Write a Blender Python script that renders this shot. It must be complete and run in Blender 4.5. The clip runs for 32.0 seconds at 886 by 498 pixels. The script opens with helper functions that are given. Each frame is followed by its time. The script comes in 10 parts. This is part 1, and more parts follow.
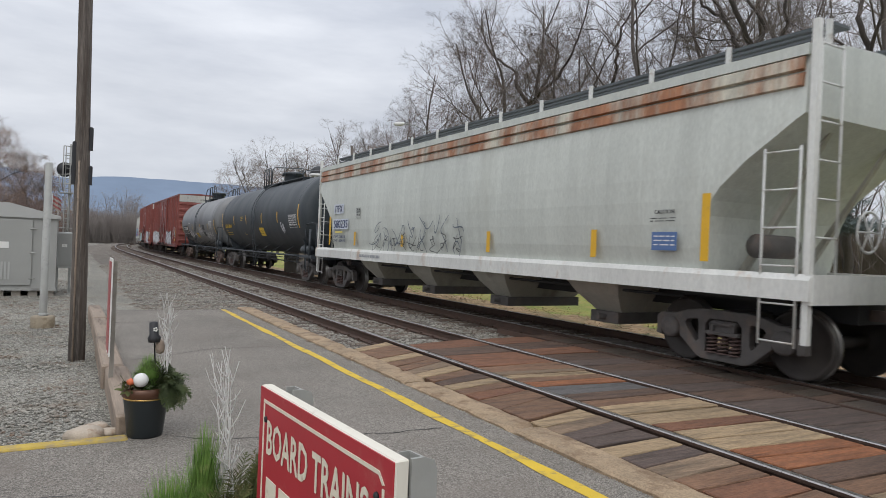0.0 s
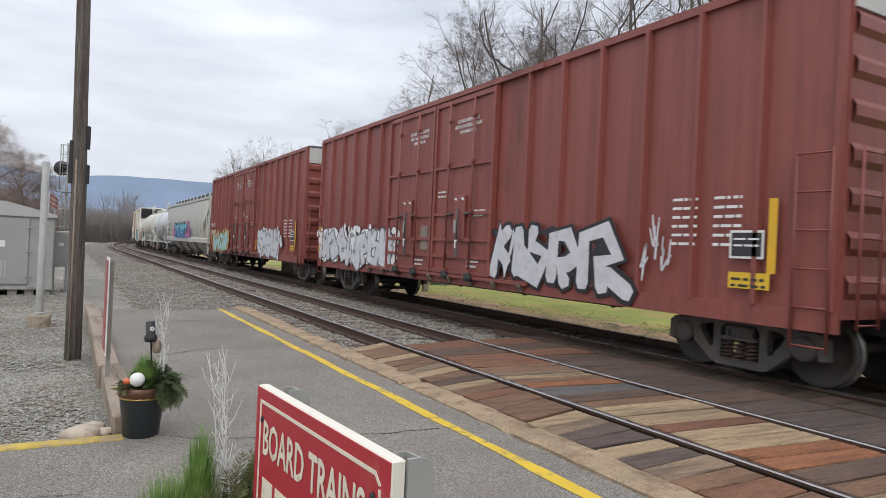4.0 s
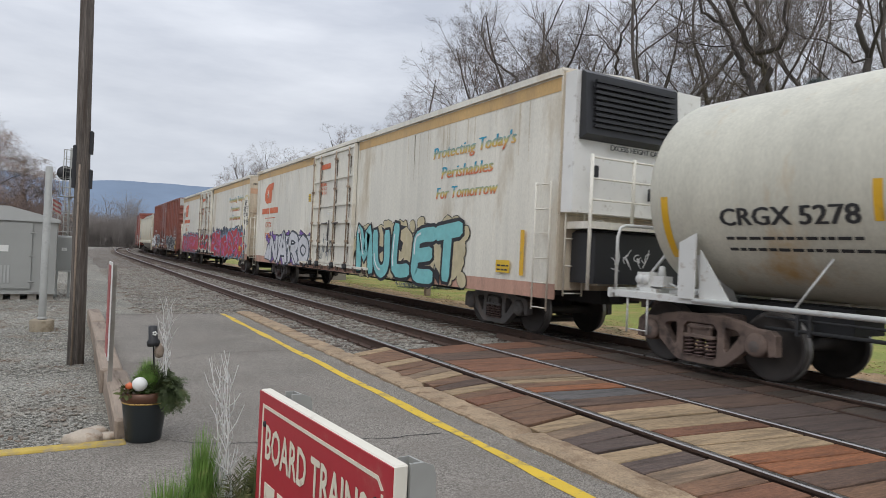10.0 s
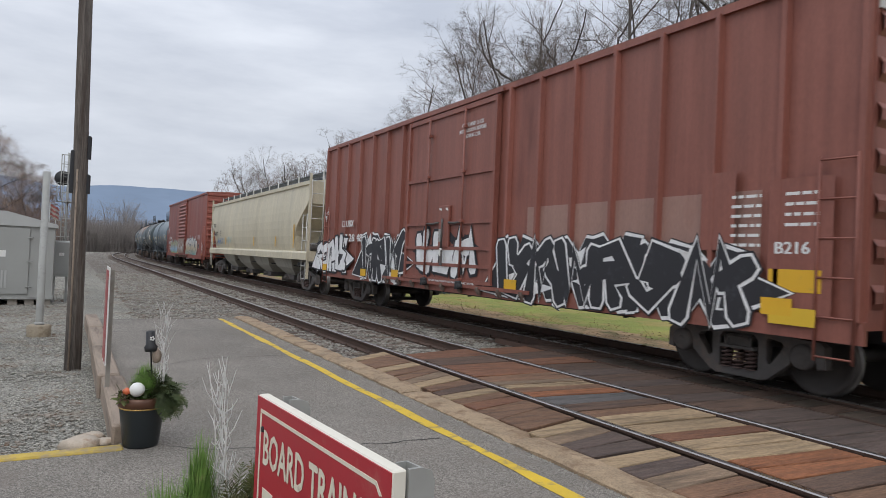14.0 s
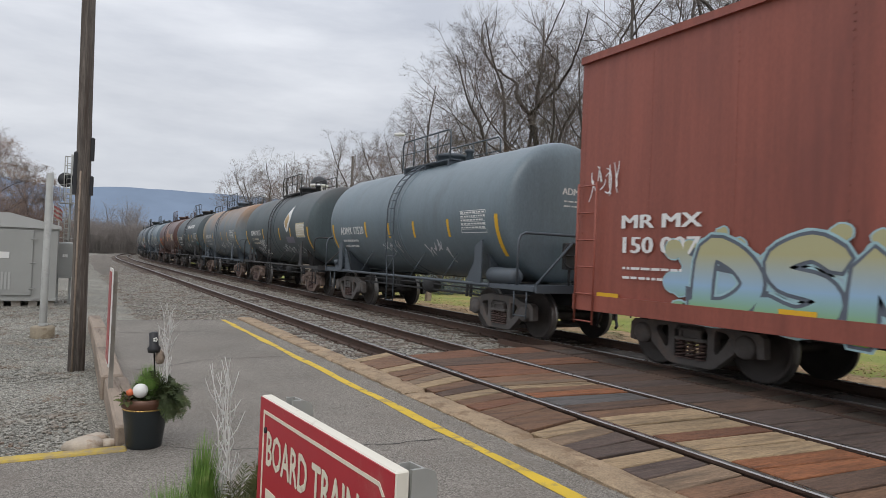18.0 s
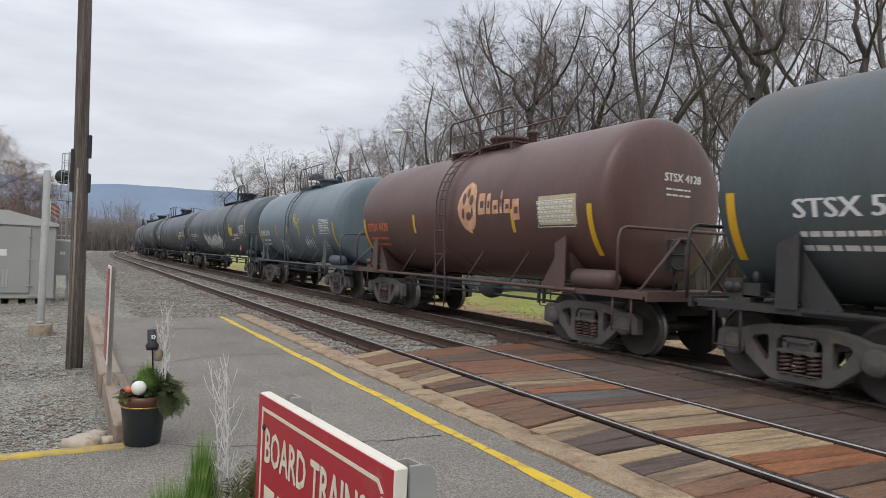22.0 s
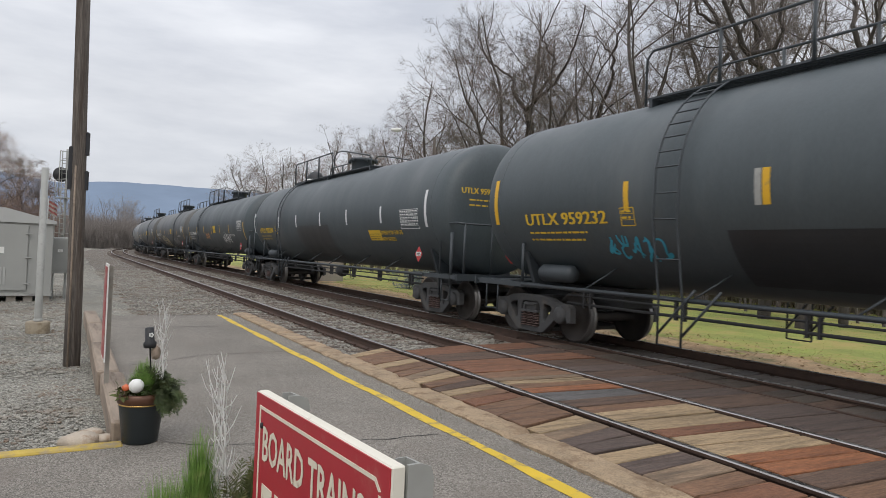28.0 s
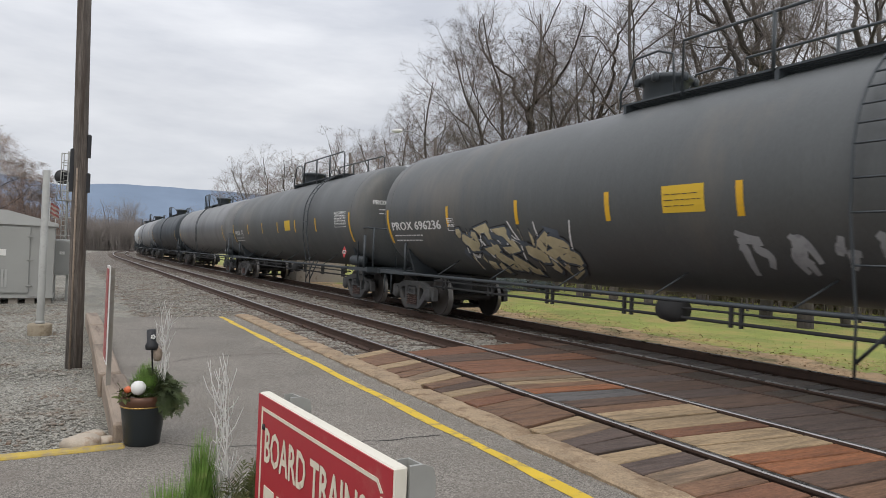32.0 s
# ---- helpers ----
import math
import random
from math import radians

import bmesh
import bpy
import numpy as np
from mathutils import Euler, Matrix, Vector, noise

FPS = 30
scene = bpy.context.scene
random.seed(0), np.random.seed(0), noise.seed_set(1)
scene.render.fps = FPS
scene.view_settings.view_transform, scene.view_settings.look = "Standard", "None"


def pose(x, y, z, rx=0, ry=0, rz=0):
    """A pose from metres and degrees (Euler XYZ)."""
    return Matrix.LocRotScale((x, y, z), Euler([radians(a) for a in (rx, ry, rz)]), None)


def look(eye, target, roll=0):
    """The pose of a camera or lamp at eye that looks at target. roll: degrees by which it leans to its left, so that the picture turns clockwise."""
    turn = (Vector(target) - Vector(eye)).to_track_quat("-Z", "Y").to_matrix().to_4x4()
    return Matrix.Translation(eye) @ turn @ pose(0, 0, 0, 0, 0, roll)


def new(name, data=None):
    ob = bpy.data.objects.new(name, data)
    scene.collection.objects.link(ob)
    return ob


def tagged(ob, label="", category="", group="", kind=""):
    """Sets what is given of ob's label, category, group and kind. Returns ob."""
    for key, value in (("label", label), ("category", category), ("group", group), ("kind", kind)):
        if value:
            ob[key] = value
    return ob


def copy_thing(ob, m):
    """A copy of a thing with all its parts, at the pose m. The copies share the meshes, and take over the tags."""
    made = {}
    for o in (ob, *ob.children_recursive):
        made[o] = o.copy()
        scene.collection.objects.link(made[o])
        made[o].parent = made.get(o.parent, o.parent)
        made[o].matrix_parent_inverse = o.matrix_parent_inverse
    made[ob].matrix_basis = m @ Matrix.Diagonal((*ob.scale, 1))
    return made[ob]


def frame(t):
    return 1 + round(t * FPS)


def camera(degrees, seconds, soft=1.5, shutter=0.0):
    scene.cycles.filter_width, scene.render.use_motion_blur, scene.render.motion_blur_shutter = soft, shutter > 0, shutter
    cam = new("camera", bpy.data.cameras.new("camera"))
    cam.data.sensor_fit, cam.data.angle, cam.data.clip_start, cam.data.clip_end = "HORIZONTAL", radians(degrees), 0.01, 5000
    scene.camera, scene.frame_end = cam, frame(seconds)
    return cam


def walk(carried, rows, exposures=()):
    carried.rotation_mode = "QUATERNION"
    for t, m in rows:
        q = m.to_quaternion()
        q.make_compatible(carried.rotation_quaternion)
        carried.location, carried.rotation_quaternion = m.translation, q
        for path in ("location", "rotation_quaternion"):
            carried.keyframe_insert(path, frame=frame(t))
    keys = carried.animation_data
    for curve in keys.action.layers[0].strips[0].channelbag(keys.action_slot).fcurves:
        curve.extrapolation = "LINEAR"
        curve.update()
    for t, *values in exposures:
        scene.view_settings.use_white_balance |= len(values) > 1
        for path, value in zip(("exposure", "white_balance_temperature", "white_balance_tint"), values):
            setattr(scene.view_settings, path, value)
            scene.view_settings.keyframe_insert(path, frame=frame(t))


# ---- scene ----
cam = camera(67.7, 32.0, soft=0.65, shutter=0.08)
EYE = Vector((0.0, 0.0, 1.514))


def aim(turn, tilt, lean):
    a, b = radians(turn), radians(tilt)
    return look(EYE, EYE + Vector((math.sin(a) * math.cos(b), math.cos(a) * math.cos(b), math.sin(b))), lean)


walk(cam, [(t, aim(a, b, c)) for t, a, b, c in (
    (0, 29.438, -0.028, 2.377), (0.5, 29.464, -0.038, 2.333), (1, 29.471, -0.037, 2.462), (1.5, 29.486, -0.045, 2.520), (2, 29.521, -0.021, 2.595),
    (2.5, 29.644, -0.008, 2.593), (3, 29.656, 0.005, 2.624), (3.5, 29.648, 0.008, 2.618), (5.5, 29.672, 0.154, 2.662), (6, 29.662, 0.169, 2.657),
    (6.5, 29.661, 0.151, 2.625), (7, 29.669, 0.149, 2.618), (7.5, 29.649, 0.184, 2.600), (8, 29.558, 0.232, 2.653), (8.5, 29.575, 0.290, 2.724),
    (9, 29.549, 0.319, 2.709), (9.5, 29.487, 0.361, 2.650), (10, 29.440, 0.394, 2.564), (10.5, 29.430, 0.452, 2.528), (11, 29.404, 0.492, 2.572),
    (11.5, 29.429, 0.598, 2.560), (12, 29.464, 0.645, 2.508), (12.5, 29.493, 0.715, 2.484), (13, 29.536, 0.763, 2.479), (13.5, 29.553, 0.796, 2.504),
    (14, 29.588, 0.801, 2.497), (14.5, 29.597, 0.820, 2.499), (16.5, 29.440, 0.871, 2.425), (17, 29.407, 0.858, 2.423), (17.5, 29.382, 0.847, 2.382),
    (18, 29.366, 0.853, 2.383), (18.5, 29.448, 0.865, 2.312), (19, 29.561, 0.855, 2.359), (19.5, 29.527, 0.798, 2.325), (20, 29.502, 0.751, 2.326),
    (20.5, 29.491, 0.635, 2.268), (21, 29.466, 0.595, 2.199), (21.5, 29.501, 0.584, 2.259), (22, 29.538, 0.574, 2.283), (22.5, 29.548, 0.579, 2.317),
    (23, 29.601, 0.562, 2.306), (23.5, 29.613, 0.530, 2.337), (24, 29.631, 0.489, 2.388), (24.5, 29.653, 0.488, 2.399), (25, 29.657, 0.483, 2.397),
    (25.5, 29.680, 0.464, 2.438), (27.5, 29.697, 0.453, 2.470), (28, 29.694, 0.481, 2.459), (28.5, 29.773, 0.496, 2.353), (29, 29.789, 0.511, 2.297),
    (29.5, 29.722, 0.552, 2.347), (30, 29.659, 0.550, 2.346), (30.5, 29.602, 0.553, 2.307), (31, 29.602, 0.555, 2.316), (31.5, 29.594, 0.563, 2.275),
    (32, 29.577, 0.555, 2.264),
)], exposures=((0, 0.0, 6350, 10), (1, 0.02, 6350, 10), (2, 0.22, 6350, 10), (3.4, 0.25, 6350, 10), (5.6, 0.04, 6250, 10), (7, 0.0, 6250, 10), (9, 0.0, 6280, 10), (11, -0.15, 6250, 10), (12, -0.22, 6200, 10), (13, -0.13, 6150, 10), (14, -0.05, 6200, 10), (17, -0.02, 6350, 10), (18, -0.06, 6400, 10), (19, 0.06, 6400, 10), (25, 0.04, 6450, 10), (32, 0.04, 6520, 10)))

# ---- light: overcast sky, weak wide sun ----
world = bpy.data.worlds.new("world")
scene.world = world
world.use_nodes = True
wt = world.node_tree
wt.nodes.clear()
w_out = wt.nodes.new("ShaderNodeOutputWorld")
w_bg = wt.nodes.new("ShaderNodeBackground")
w_sky = wt.nodes.new("ShaderNodeTexSky")
w_sky.sky_type, w_sky.sun_disc = "NISHITA", False
w_sky.sun_elevation, w_sky.sun_rotation = radians(38), radians(200)
w_co = wt.nodes.new("ShaderNodeTexCoord")
w_map = wt.nodes.new("ShaderNodeMapping")
w_map.inputs["Scale"].default_value = (1.0, 1.0, 4.2)
w_n1 = wt.nodes.new("ShaderNodeTexNoise")
w_n1.inputs["Scale"].default_value, w_n1.inputs["Detail"].default_value, w_n1.inputs["Roughness"].default_value = 2.1, 6.0, 0.55
w_ramp = wt.nodes.new("ShaderNodeValToRGB")
w_ramp.color_ramp.elements[0].position, w_ramp.color_ramp.elements[0].color = 0.33, (0.505, 0.53, 0.588, 1)
w_ramp.color_ramp.elements[1].position, w_ramp.color_ramp.elements[1].color = 0.68, (0.81, 0.825, 0.86, 1)
w_mul = wt.nodes.new("ShaderNodeVectorMath")
w_mul.operation = "SCALE"
w_mul.inputs["Scale"].default_value = 0.06
w_mix = wt.nodes.new("ShaderNodeMix")
w_mix.data_type = "RGBA"
w_mix.inputs["Factor"].default_value = 0.93
wt.links.new(w_co.outputs["Generated"], w_map.inputs["Vector"])
wt.links.new(w_map.outputs["Vector"], w_n1.inputs["Vector"])
wt.links.new(w_n1.outputs["Fac"], w_ramp.inputs["Fac"])
wt.links.new(w_sky.outputs["Color"], w_mul.inputs[0])
wt.links.new(w_mul.outputs[0], w_mix.inputs["A"])
wt.links.new(w_ramp.outputs["Color"], w_mix.inputs["B"])
# an overcast sky is brightest overhead
w_sep, w_up, w_top = wt.nodes.new("ShaderNodeSeparateXYZ"), wt.nodes.new("ShaderNodeMapRange"), wt.nodes.new("ShaderNodeVectorMath")
w_top.operation = "SCALE"
for key, val in (("From Min", 0.2), ("From Max", 1.0), ("To Min", 1.0), ("To Max", 2.0)):
    w_up.inputs[key].default_value = val
wt.links.new(w_co.outputs["Generated"], w_sep.inputs[0])
wt.links.new(w_sep.outputs["Z"], w_up.inputs["Value"])
wt.links.new(w_mix.outputs["Result"], w_top.inputs[0])
wt.links.new(w_up.outputs["Result"], w_top.inputs["Scale"])
wt.links.new(w_top.outputs[0], w_bg.inputs["Color"])
w_bg.inputs["Strength"].default_value = 1.06
wt.links.new(w_bg.outputs[0], w_out.inputs[0])
sun = new("sun", bpy.data.lights.new("sun", "SUN"))
sun.data.energy, sun.data.angle, sun.data.color = 0.85, radians(30), (1.0, 0.96, 0.9)
sun.matrix_basis = look((-20, -30, 40), (0, 0, 0))
scene.view_settings.exposure = 0.0

# ---- materials ----
def shade(name, color, rough=0.6, metal=0.0, var=0.18, scale=2.0, bump=0.15, grain=60.0, stretch=(1, 1, 1),
          stain=None, amount=0.45, stain_scale=1.2, island=0.0, spec=0.5, fine=0.0, streak=0.0):
    """A surface with variation at two scales; stain: a second colour in streaks or patches."""
    m = bpy.data.materials.new(name)
    m.use_nodes = True
    nt = m.node_tree
    bsdf = nt.nodes["Principled BSDF"]
    bsdf.inputs["Metallic"].default_value = metal
    bsdf.inputs["Specular IOR Level"].default_value = spec
    co = nt.nodes.new("ShaderNodeTexCoord")
    mp = nt.nodes.new("ShaderNodeMapping")
    mp.inputs["Scale"].default_value = stretch
    nt.links.new(co.outputs["Object"], mp.inputs["Vector"])

    def tex(sc, detail, rg=0.6):
        n = nt.nodes.new("ShaderNodeTexNoise")
        n.inputs["Scale"].default_value, n.inputs["Detail"].default_value, n.inputs["Roughness"].default_value = sc, detail, rg
        nt.links.new(mp.outputs["Vector"], n.inputs["Vector"])
        return n.outputs["Fac"]

    def mix(kind, fac, a, b):
        n = nt.nodes.new("ShaderNodeMix")
        n.data_type, n.blend_type = "RGBA", kind
        for key, val in (("Factor", fac), ("A", a), ("B", b)):
            if isinstance(val, (int, float)):
                n.inputs[key].default_value = val
            elif isinstance(val, tuple):
                n.inputs[key].default_value = (*val[:3], 1)
            else:
                nt.links.new(val, n.inputs[key])
        return n.outputs["Result"]

    def ramp(src, lo, hi, a=(0, 0, 0), b=(1, 1, 1)):
        n = nt.nodes.new("ShaderNodeValToRGB")
        n.color_ramp.elements[0].position, n.color_ramp.elements[0].color = lo, (*a, 1)
        n.color_ramp.elements[1].position, n.color_ramp.elements[1].color = hi, (*b, 1)
        nt.links.new(src, n.inputs["Fac"])
        return n.outputs["Color"]

    dark, light = tuple(c * (1 - var) for c in color), tuple(min(1, c * (1 + var)) for c in color)
    big = tex(scale, 4)
    small = tex(grain, 3)
    col = mix("MIX", ramp(big, 0.3, 0.7), dark, light)
    if fine:
        col = mix("MULTIPLY", fine, col, ramp(small, 0.3, 0.7, (0.35, 0.35, 0.35), (1.6, 1.6, 1.6)))
    if stain:
        col = mix("MIX", ramp(tex(stain_scale, 8, 0.68), 0.62 - 0.3 * amount, 0.80 - 0.3 * amount), col, stain)
    if streak:
        # narrow marks of rain and dirt that run down the sheet
        down = nt.nodes.new("ShaderNodeMapping")
        down.inputs["Scale"].default_value = (2.6, 2.6, 0.09)
        nt.links.new(co.outputs["Object"], down.inputs["Vector"])
        runs = nt.nodes.new("ShaderNodeTexNoise")
        runs.inputs["Scale"].default_value, runs.inputs["Detail"].default_value, runs.inputs["Roughness"].default_value = 1.7, 6.0, 0.7
        nt.links.new(down.outputs["Vector"], runs.inputs["Vector"])
        col = mix("MULTIPLY", 1.0, col, ramp(runs.outputs["Fac"], 0.34, 0.62, (1 - streak,) * 3, (1 + streak * 0.25,) * 3))
    if island:
        info = nt.nodes.new("ShaderNodeObjectInfo")
        col = mix("MULTIPLY", 1.0, col, ramp(info.outputs["Random"], 0, 1, (1 - island,) * 3, (1 + island,) * 3))
    nt.links.new(col, bsdf.inputs["Base Color"])
    rr = ramp(big, 0.25, 0.75, (max(0.02, rough - 0.1),) * 3, (min(1, rough + 0.1),) * 3)
    nt.links.new(rr, bsdf.inputs["Roughness"])
    if bump:
        b = nt.nodes.new("ShaderNodeBump")
        b.inputs["Strength"].default_value, b.inputs["Distance"].default_value = bump, 0.02
        nt.links.new(small, b.inputs["Height"])
        nt.links.new(b.outputs["Normal"], bsdf.inputs["Normal"])
    return m


def pebbly(name, dark, light, size, rough=0.92, bump=0.8, big=0.4, swing_=0.2, gap=0.55, dirt=None, dirt_amount=0.3):
    """Packed stones: every cell has its own tone, with dark gaps and relief."""
    m = bpy.data.materials.new(name)
    m.use_nodes = True
    nt = m.node_tree
    bsdf = nt.nodes["Principled BSDF"]
    bsdf.inputs["Roughness"].default_value = rough
    bsdf.inputs["Specular IOR Level"].default_value = 0.25
    co = nt.nodes.new("ShaderNodeTexCoord")

    def node(kind, **inputs):
        n = nt.nodes.new(kind)
        for key, val in inputs.items():
            n.inputs[key].default_value = val
        if "Vector" in n.inputs:
            nt.links.new(co.outputs["Object"], n.inputs["Vector"])
        return n

    def ramp(src, lo, hi, a, b):
        n = nt.nodes.new("ShaderNodeValToRGB")
        n.color_ramp.elements[0].position, n.color_ramp.elements[0].color = lo, (*a, 1)
        n.color_ramp.elements[1].position, n.color_ramp.elements[1].color = hi, (*b, 1)
        nt.links.new(src, n.inputs["Fac"])
        return n.outputs["Color"]

    def times(a, b, kind="MULTIPLY", fac=1.0):
        n = nt.nodes.new("ShaderNodeMix")
        n.data_type, n.blend_type = "RGBA", kind
        if isinstance(fac, float):
            n.inputs["Factor"].default_value = fac
        else:
            nt.links.new(fac, n.inputs["Factor"])
        nt.links.new(a, n.inputs["A"])
        if isinstance(b, tuple):
            n.inputs["B"].default_value = (*b, 1)
        else:
            nt.links.new(b, n.inputs["B"])
        return n.outputs["Result"]
    cell = node("ShaderNodeTexVoronoi", Scale=1.0 / size, Randomness=1.0)
    tone = nt.nodes.new("ShaderNodeSeparateColor")
    nt.links.new(cell.outputs["Color"], tone.inputs["Color"])
    col = ramp(tone.outputs[0], 0.05, 0.95, dark, light)
    col = times(col, ramp(cell.outputs["Distance"], 0.35, 0.75, (1, 1, 1), (gap,) * 3))
    n1 = node("ShaderNodeTexNoise", Scale=big, Detail=5.0, Roughness=0.62)
    col = times(col, ramp(n1.outputs["Fac"], 0.3, 0.7, (1 - swing_,) * 3, (1 + swing_,) * 3))
    if dirt:
        n2 = node("ShaderNodeTexNoise", Scale=1.3, Detail=7.0, Roughness=0.68)
        col = times(col, dirt, "MIX", ramp(n2.outputs["Fac"], 0.62 - 0.3 * dirt_amount, 0.82 - 0.3 * dirt_amount, (0, 0, 0), (0.75, 0.75, 0.75)))
    nt.links.new(col, bsdf.inputs["Base Color"])
    b = nt.nodes.new("ShaderNodeBump")
    b.inputs["Strength"].default_value, b.inputs["Distance"].default_value = bump, size * 0.5
    b.invert = True
    nt.links.new(cell.outputs["Distance"], b.inputs["Height"])
    nt.links.new(b.outputs["Normal"], bsdf.inputs["Normal"])
    return m


def blend_up(name, low, mid, high):
    """Sprayed paint that fades from low to high over the height of its mesh."""
    m = paint(name, mid)
    nt = m.node_tree
    co, sep, rp = nt.nodes.new("ShaderNodeTexCoord"), nt.nodes.new("ShaderNodeSeparateXYZ"), nt.nodes.new("ShaderNodeValToRGB")
    rp.color_ramp.elements[0].position, rp.color_ramp.elements[0].color = 0.12, (*low, 1)
    rp.color_ramp.elements[1].position, rp.color_ramp.elements[1].color = 0.8, (*high, 1)
    rp.color_ramp.elements.new(0.45).color = (*mid, 1)
    nt.links.new(co.outputs["Generated"], sep.inputs[0])
    nt.links.new(sep.outputs["Z"], rp.inputs["Fac"])
    nt.links.new(rp.outputs["Color"], nt.nodes["Principled BSDF"].inputs["Base Color"])
    return m


def paint(name, color, **kw):
    a = dict(rough=0.55, var=0.06, scale=1.2, bump=0.03, grain=25)
    a.update(kw)
    return shade(name, color, **a)


RUST = (0.16, 0.055, 0.025)
GRIME = (0.045, 0.04, 0.035)
M = {}
M["asphalt"] = pebbly("asphalt", (0.13, 0.116, 0.099), (0.335, 0.305, 0.265), 0.0085, 0.9, 0.5, 0.6, 0.16, 0.68, (0.185, 0.158, 0.135), 0.34)
M["crack"] = shade("crack_filler", (0.03, 0.03, 0.03), 0.9)
M["yellow_line"] = shade("yellow_paint", (0.62, 0.42, 0.03), 0.7, var=0.1, scale=3, bump=0.3, grain=120, stain=(0.16, 0.14, 0.11), amount=0.3, stain_scale=7)
M["kerb"] = shade("kerb_concrete", (0.335, 0.245, 0.155), 0.88, var=0.22, scale=3, bump=0.6, grain=60, fine=0.4, stain=(0.17, 0.105, 0.06), amount=0.42, stain_scale=4)
M["gravel"] = pebbly("gravel", (0.12, 0.111, 0.094), (0.445, 0.427, 0.368), 0.017, 0.95, 0.9, 0.45, 0.25, 0.45, (0.235, 0.19, 0.14), 0.34)
M["ballast"] = pebbly("ballast", (0.10, 0.085, 0.07), (0.395, 0.362, 0.315), 0.05, 0.95, 1.0, 0.7, 0.22, 0.35, (0.15, 0.095, 0.06), 0.42)
M["stone"] = shade("ballast_stone", (0.29, 0.274, 0.236), 0.9, var=0.4, scale=9, bump=0.3, grain=50, stain=(0.15, 0.095, 0.062), amount=0.42, stain_scale=2.6)
M["rail_side"] = shade("rusty_rail", (0.085, 0.052, 0.038), 0.75, 0.3, var=0.25, scale=6, bump=0.2, grain=40)
M["rail_head"] = shade("worn_rail_head", (0.34, 0.32, 0.305), 0.30, 0.9, var=0.15, scale=8, bump=0.05)
M["tie"] = shade("tie_wood", (0.10, 0.075, 0.058), 0.9, var=0.3, scale=4, bump=0.5, grain=40, stretch=(0.3, 3, 3), island=0.3)
for key, c in (("plank_brown", (0.176, 0.097, 0.056)), ("plank_tan", (0.315, 0.225, 0.131)), ("plank_red", (0.184, 0.083, 0.045)), ("plank_dark", (0.090, 0.063, 0.051)),
               ("plank_grey", (0.203, 0.140, 0.090)), ("plank_orange", (0.243, 0.095, 0.041)), ("plank_slate", (0.113, 0.104, 0.099)), ("plank_umber", (0.106, 0.065, 0.045))):
    M[key] = shade(key, c, 0.85, var=0.22, scale=1.6, bump=0.6, grain=16, stretch=(0.6, 5, 5), stain=tuple(v * 0.5 for v in c), amount=0.46, stain_scale=2.4, island=0.14, fine=0.5)
M["plank_greasy"] = shade("plank_greasy", (0.075, 0.058, 0.044), 0.6, var=0.3, scale=3, bump=0.5, grain=30, stretch=(0.5, 6, 6), stain=(0.09, 0.06, 0.045), amount=0.4, stain_scale=1.5, island=0.3)
M["grass"] = shade("grass", (0.235, 0.265, 0.058), 0.95, var=0.25, scale=0.5, bump=0.6, grain=45, fine=0.6, stain=(0.36, 0.27, 0.095), amount=0.48, stain_scale=0.7)
M["leaf_litter"] = shade("leaf_litter", (0.39, 0.265, 0.15), 0.95, var=0.3, scale=1.2, bump=0.8, grain=50, fine=0.7, stain=(0.12, 0.13, 0.05), amount=0.4, stain_scale=1.6)
M["bark"] = shade("bark", (0.10, 0.086, 0.076), 0.95, var=0.25, scale=3, bump=0.6, grain=25, stretch=(3, 3, 0.6))
M["bark_dark"] = shade("dark_bark", (0.06, 0.051, 0.045), 0.95, var=0.3, scale=3, bump=0.6, grain=25, stretch=(3, 3, 0.6))
M["twig"] = shade("twigs", (0.165, 0.138, 0.122), 0.95, var=0.2, scale=0.6, bump=0)
M["twig_red"] = shade("reddish_twigs", (0.195, 0.142, 0.12), 0.95, var=0.2, scale=0.6, bump=0)
M["brush"] = shade("winter_brush", (0.15, 0.118, 0.09), 0.95, var=0.35, scale=0.4, bump=0, stain=(0.085, 0.092, 0.045), amount=0.5, stain_scale=0.9)
# paler, greyer twigs by the far bend: distance haze is put into their colour
M["far_twig"] = shade("hazed_twigs", (0.235, 0.208, 0.19), 0.95, var=0.25, scale=0.15, bump=0)
M["dry_leaf"] = shade("dry_leaves", (0.22, 0.145, 0.095), 0.9, var=0.4, scale=1.5, bump=0)
M["needles"] = shade("needles", (0.048, 0.068, 0.02), 0.8, var=0.5, scale=9, bump=0, stain=(0.10, 0.105, 0.034), amount=0.3, stain_scale=14)
M["needles_blue"] = shade("spruce_needles", (0.09, 0.112, 0.105), 0.85, var=0.5, scale=2.5, bump=0, stain=(0.16, 0.19, 0.19), amount=0.4, stain_scale=3)
M["needles_olive"] = shade("olive_needles", (0.085, 0.098, 0.03), 0.85, var=0.5, scale=9, bump=0, stain=(0.17, 0.13, 0.05), amount=0.35, stain_scale=14)
M["grass_plume"] = shade("bright_grass", (0.15, 0.27, 0.05), 0.75, var=0.4, scale=14, bump=0, stain=(0.30, 0.36, 0.12), amount=0.3, stain_scale=20)
M["birch_white"] = shade("painted_twigs", (0.62, 0.60, 0.57), 0.6, var=0.08, scale=10, bump=0.1)
M["pole_wood"] = shade("pole_wood", (0.138, 0.117, 0.10), 0.9, var=0.35, scale=2, bump=0.9, grain=16, stretch=(9, 9, 0.35), stain=(0.07, 0.05, 0.038), amount=0.46, stain_scale=1.6, fine=0.7)
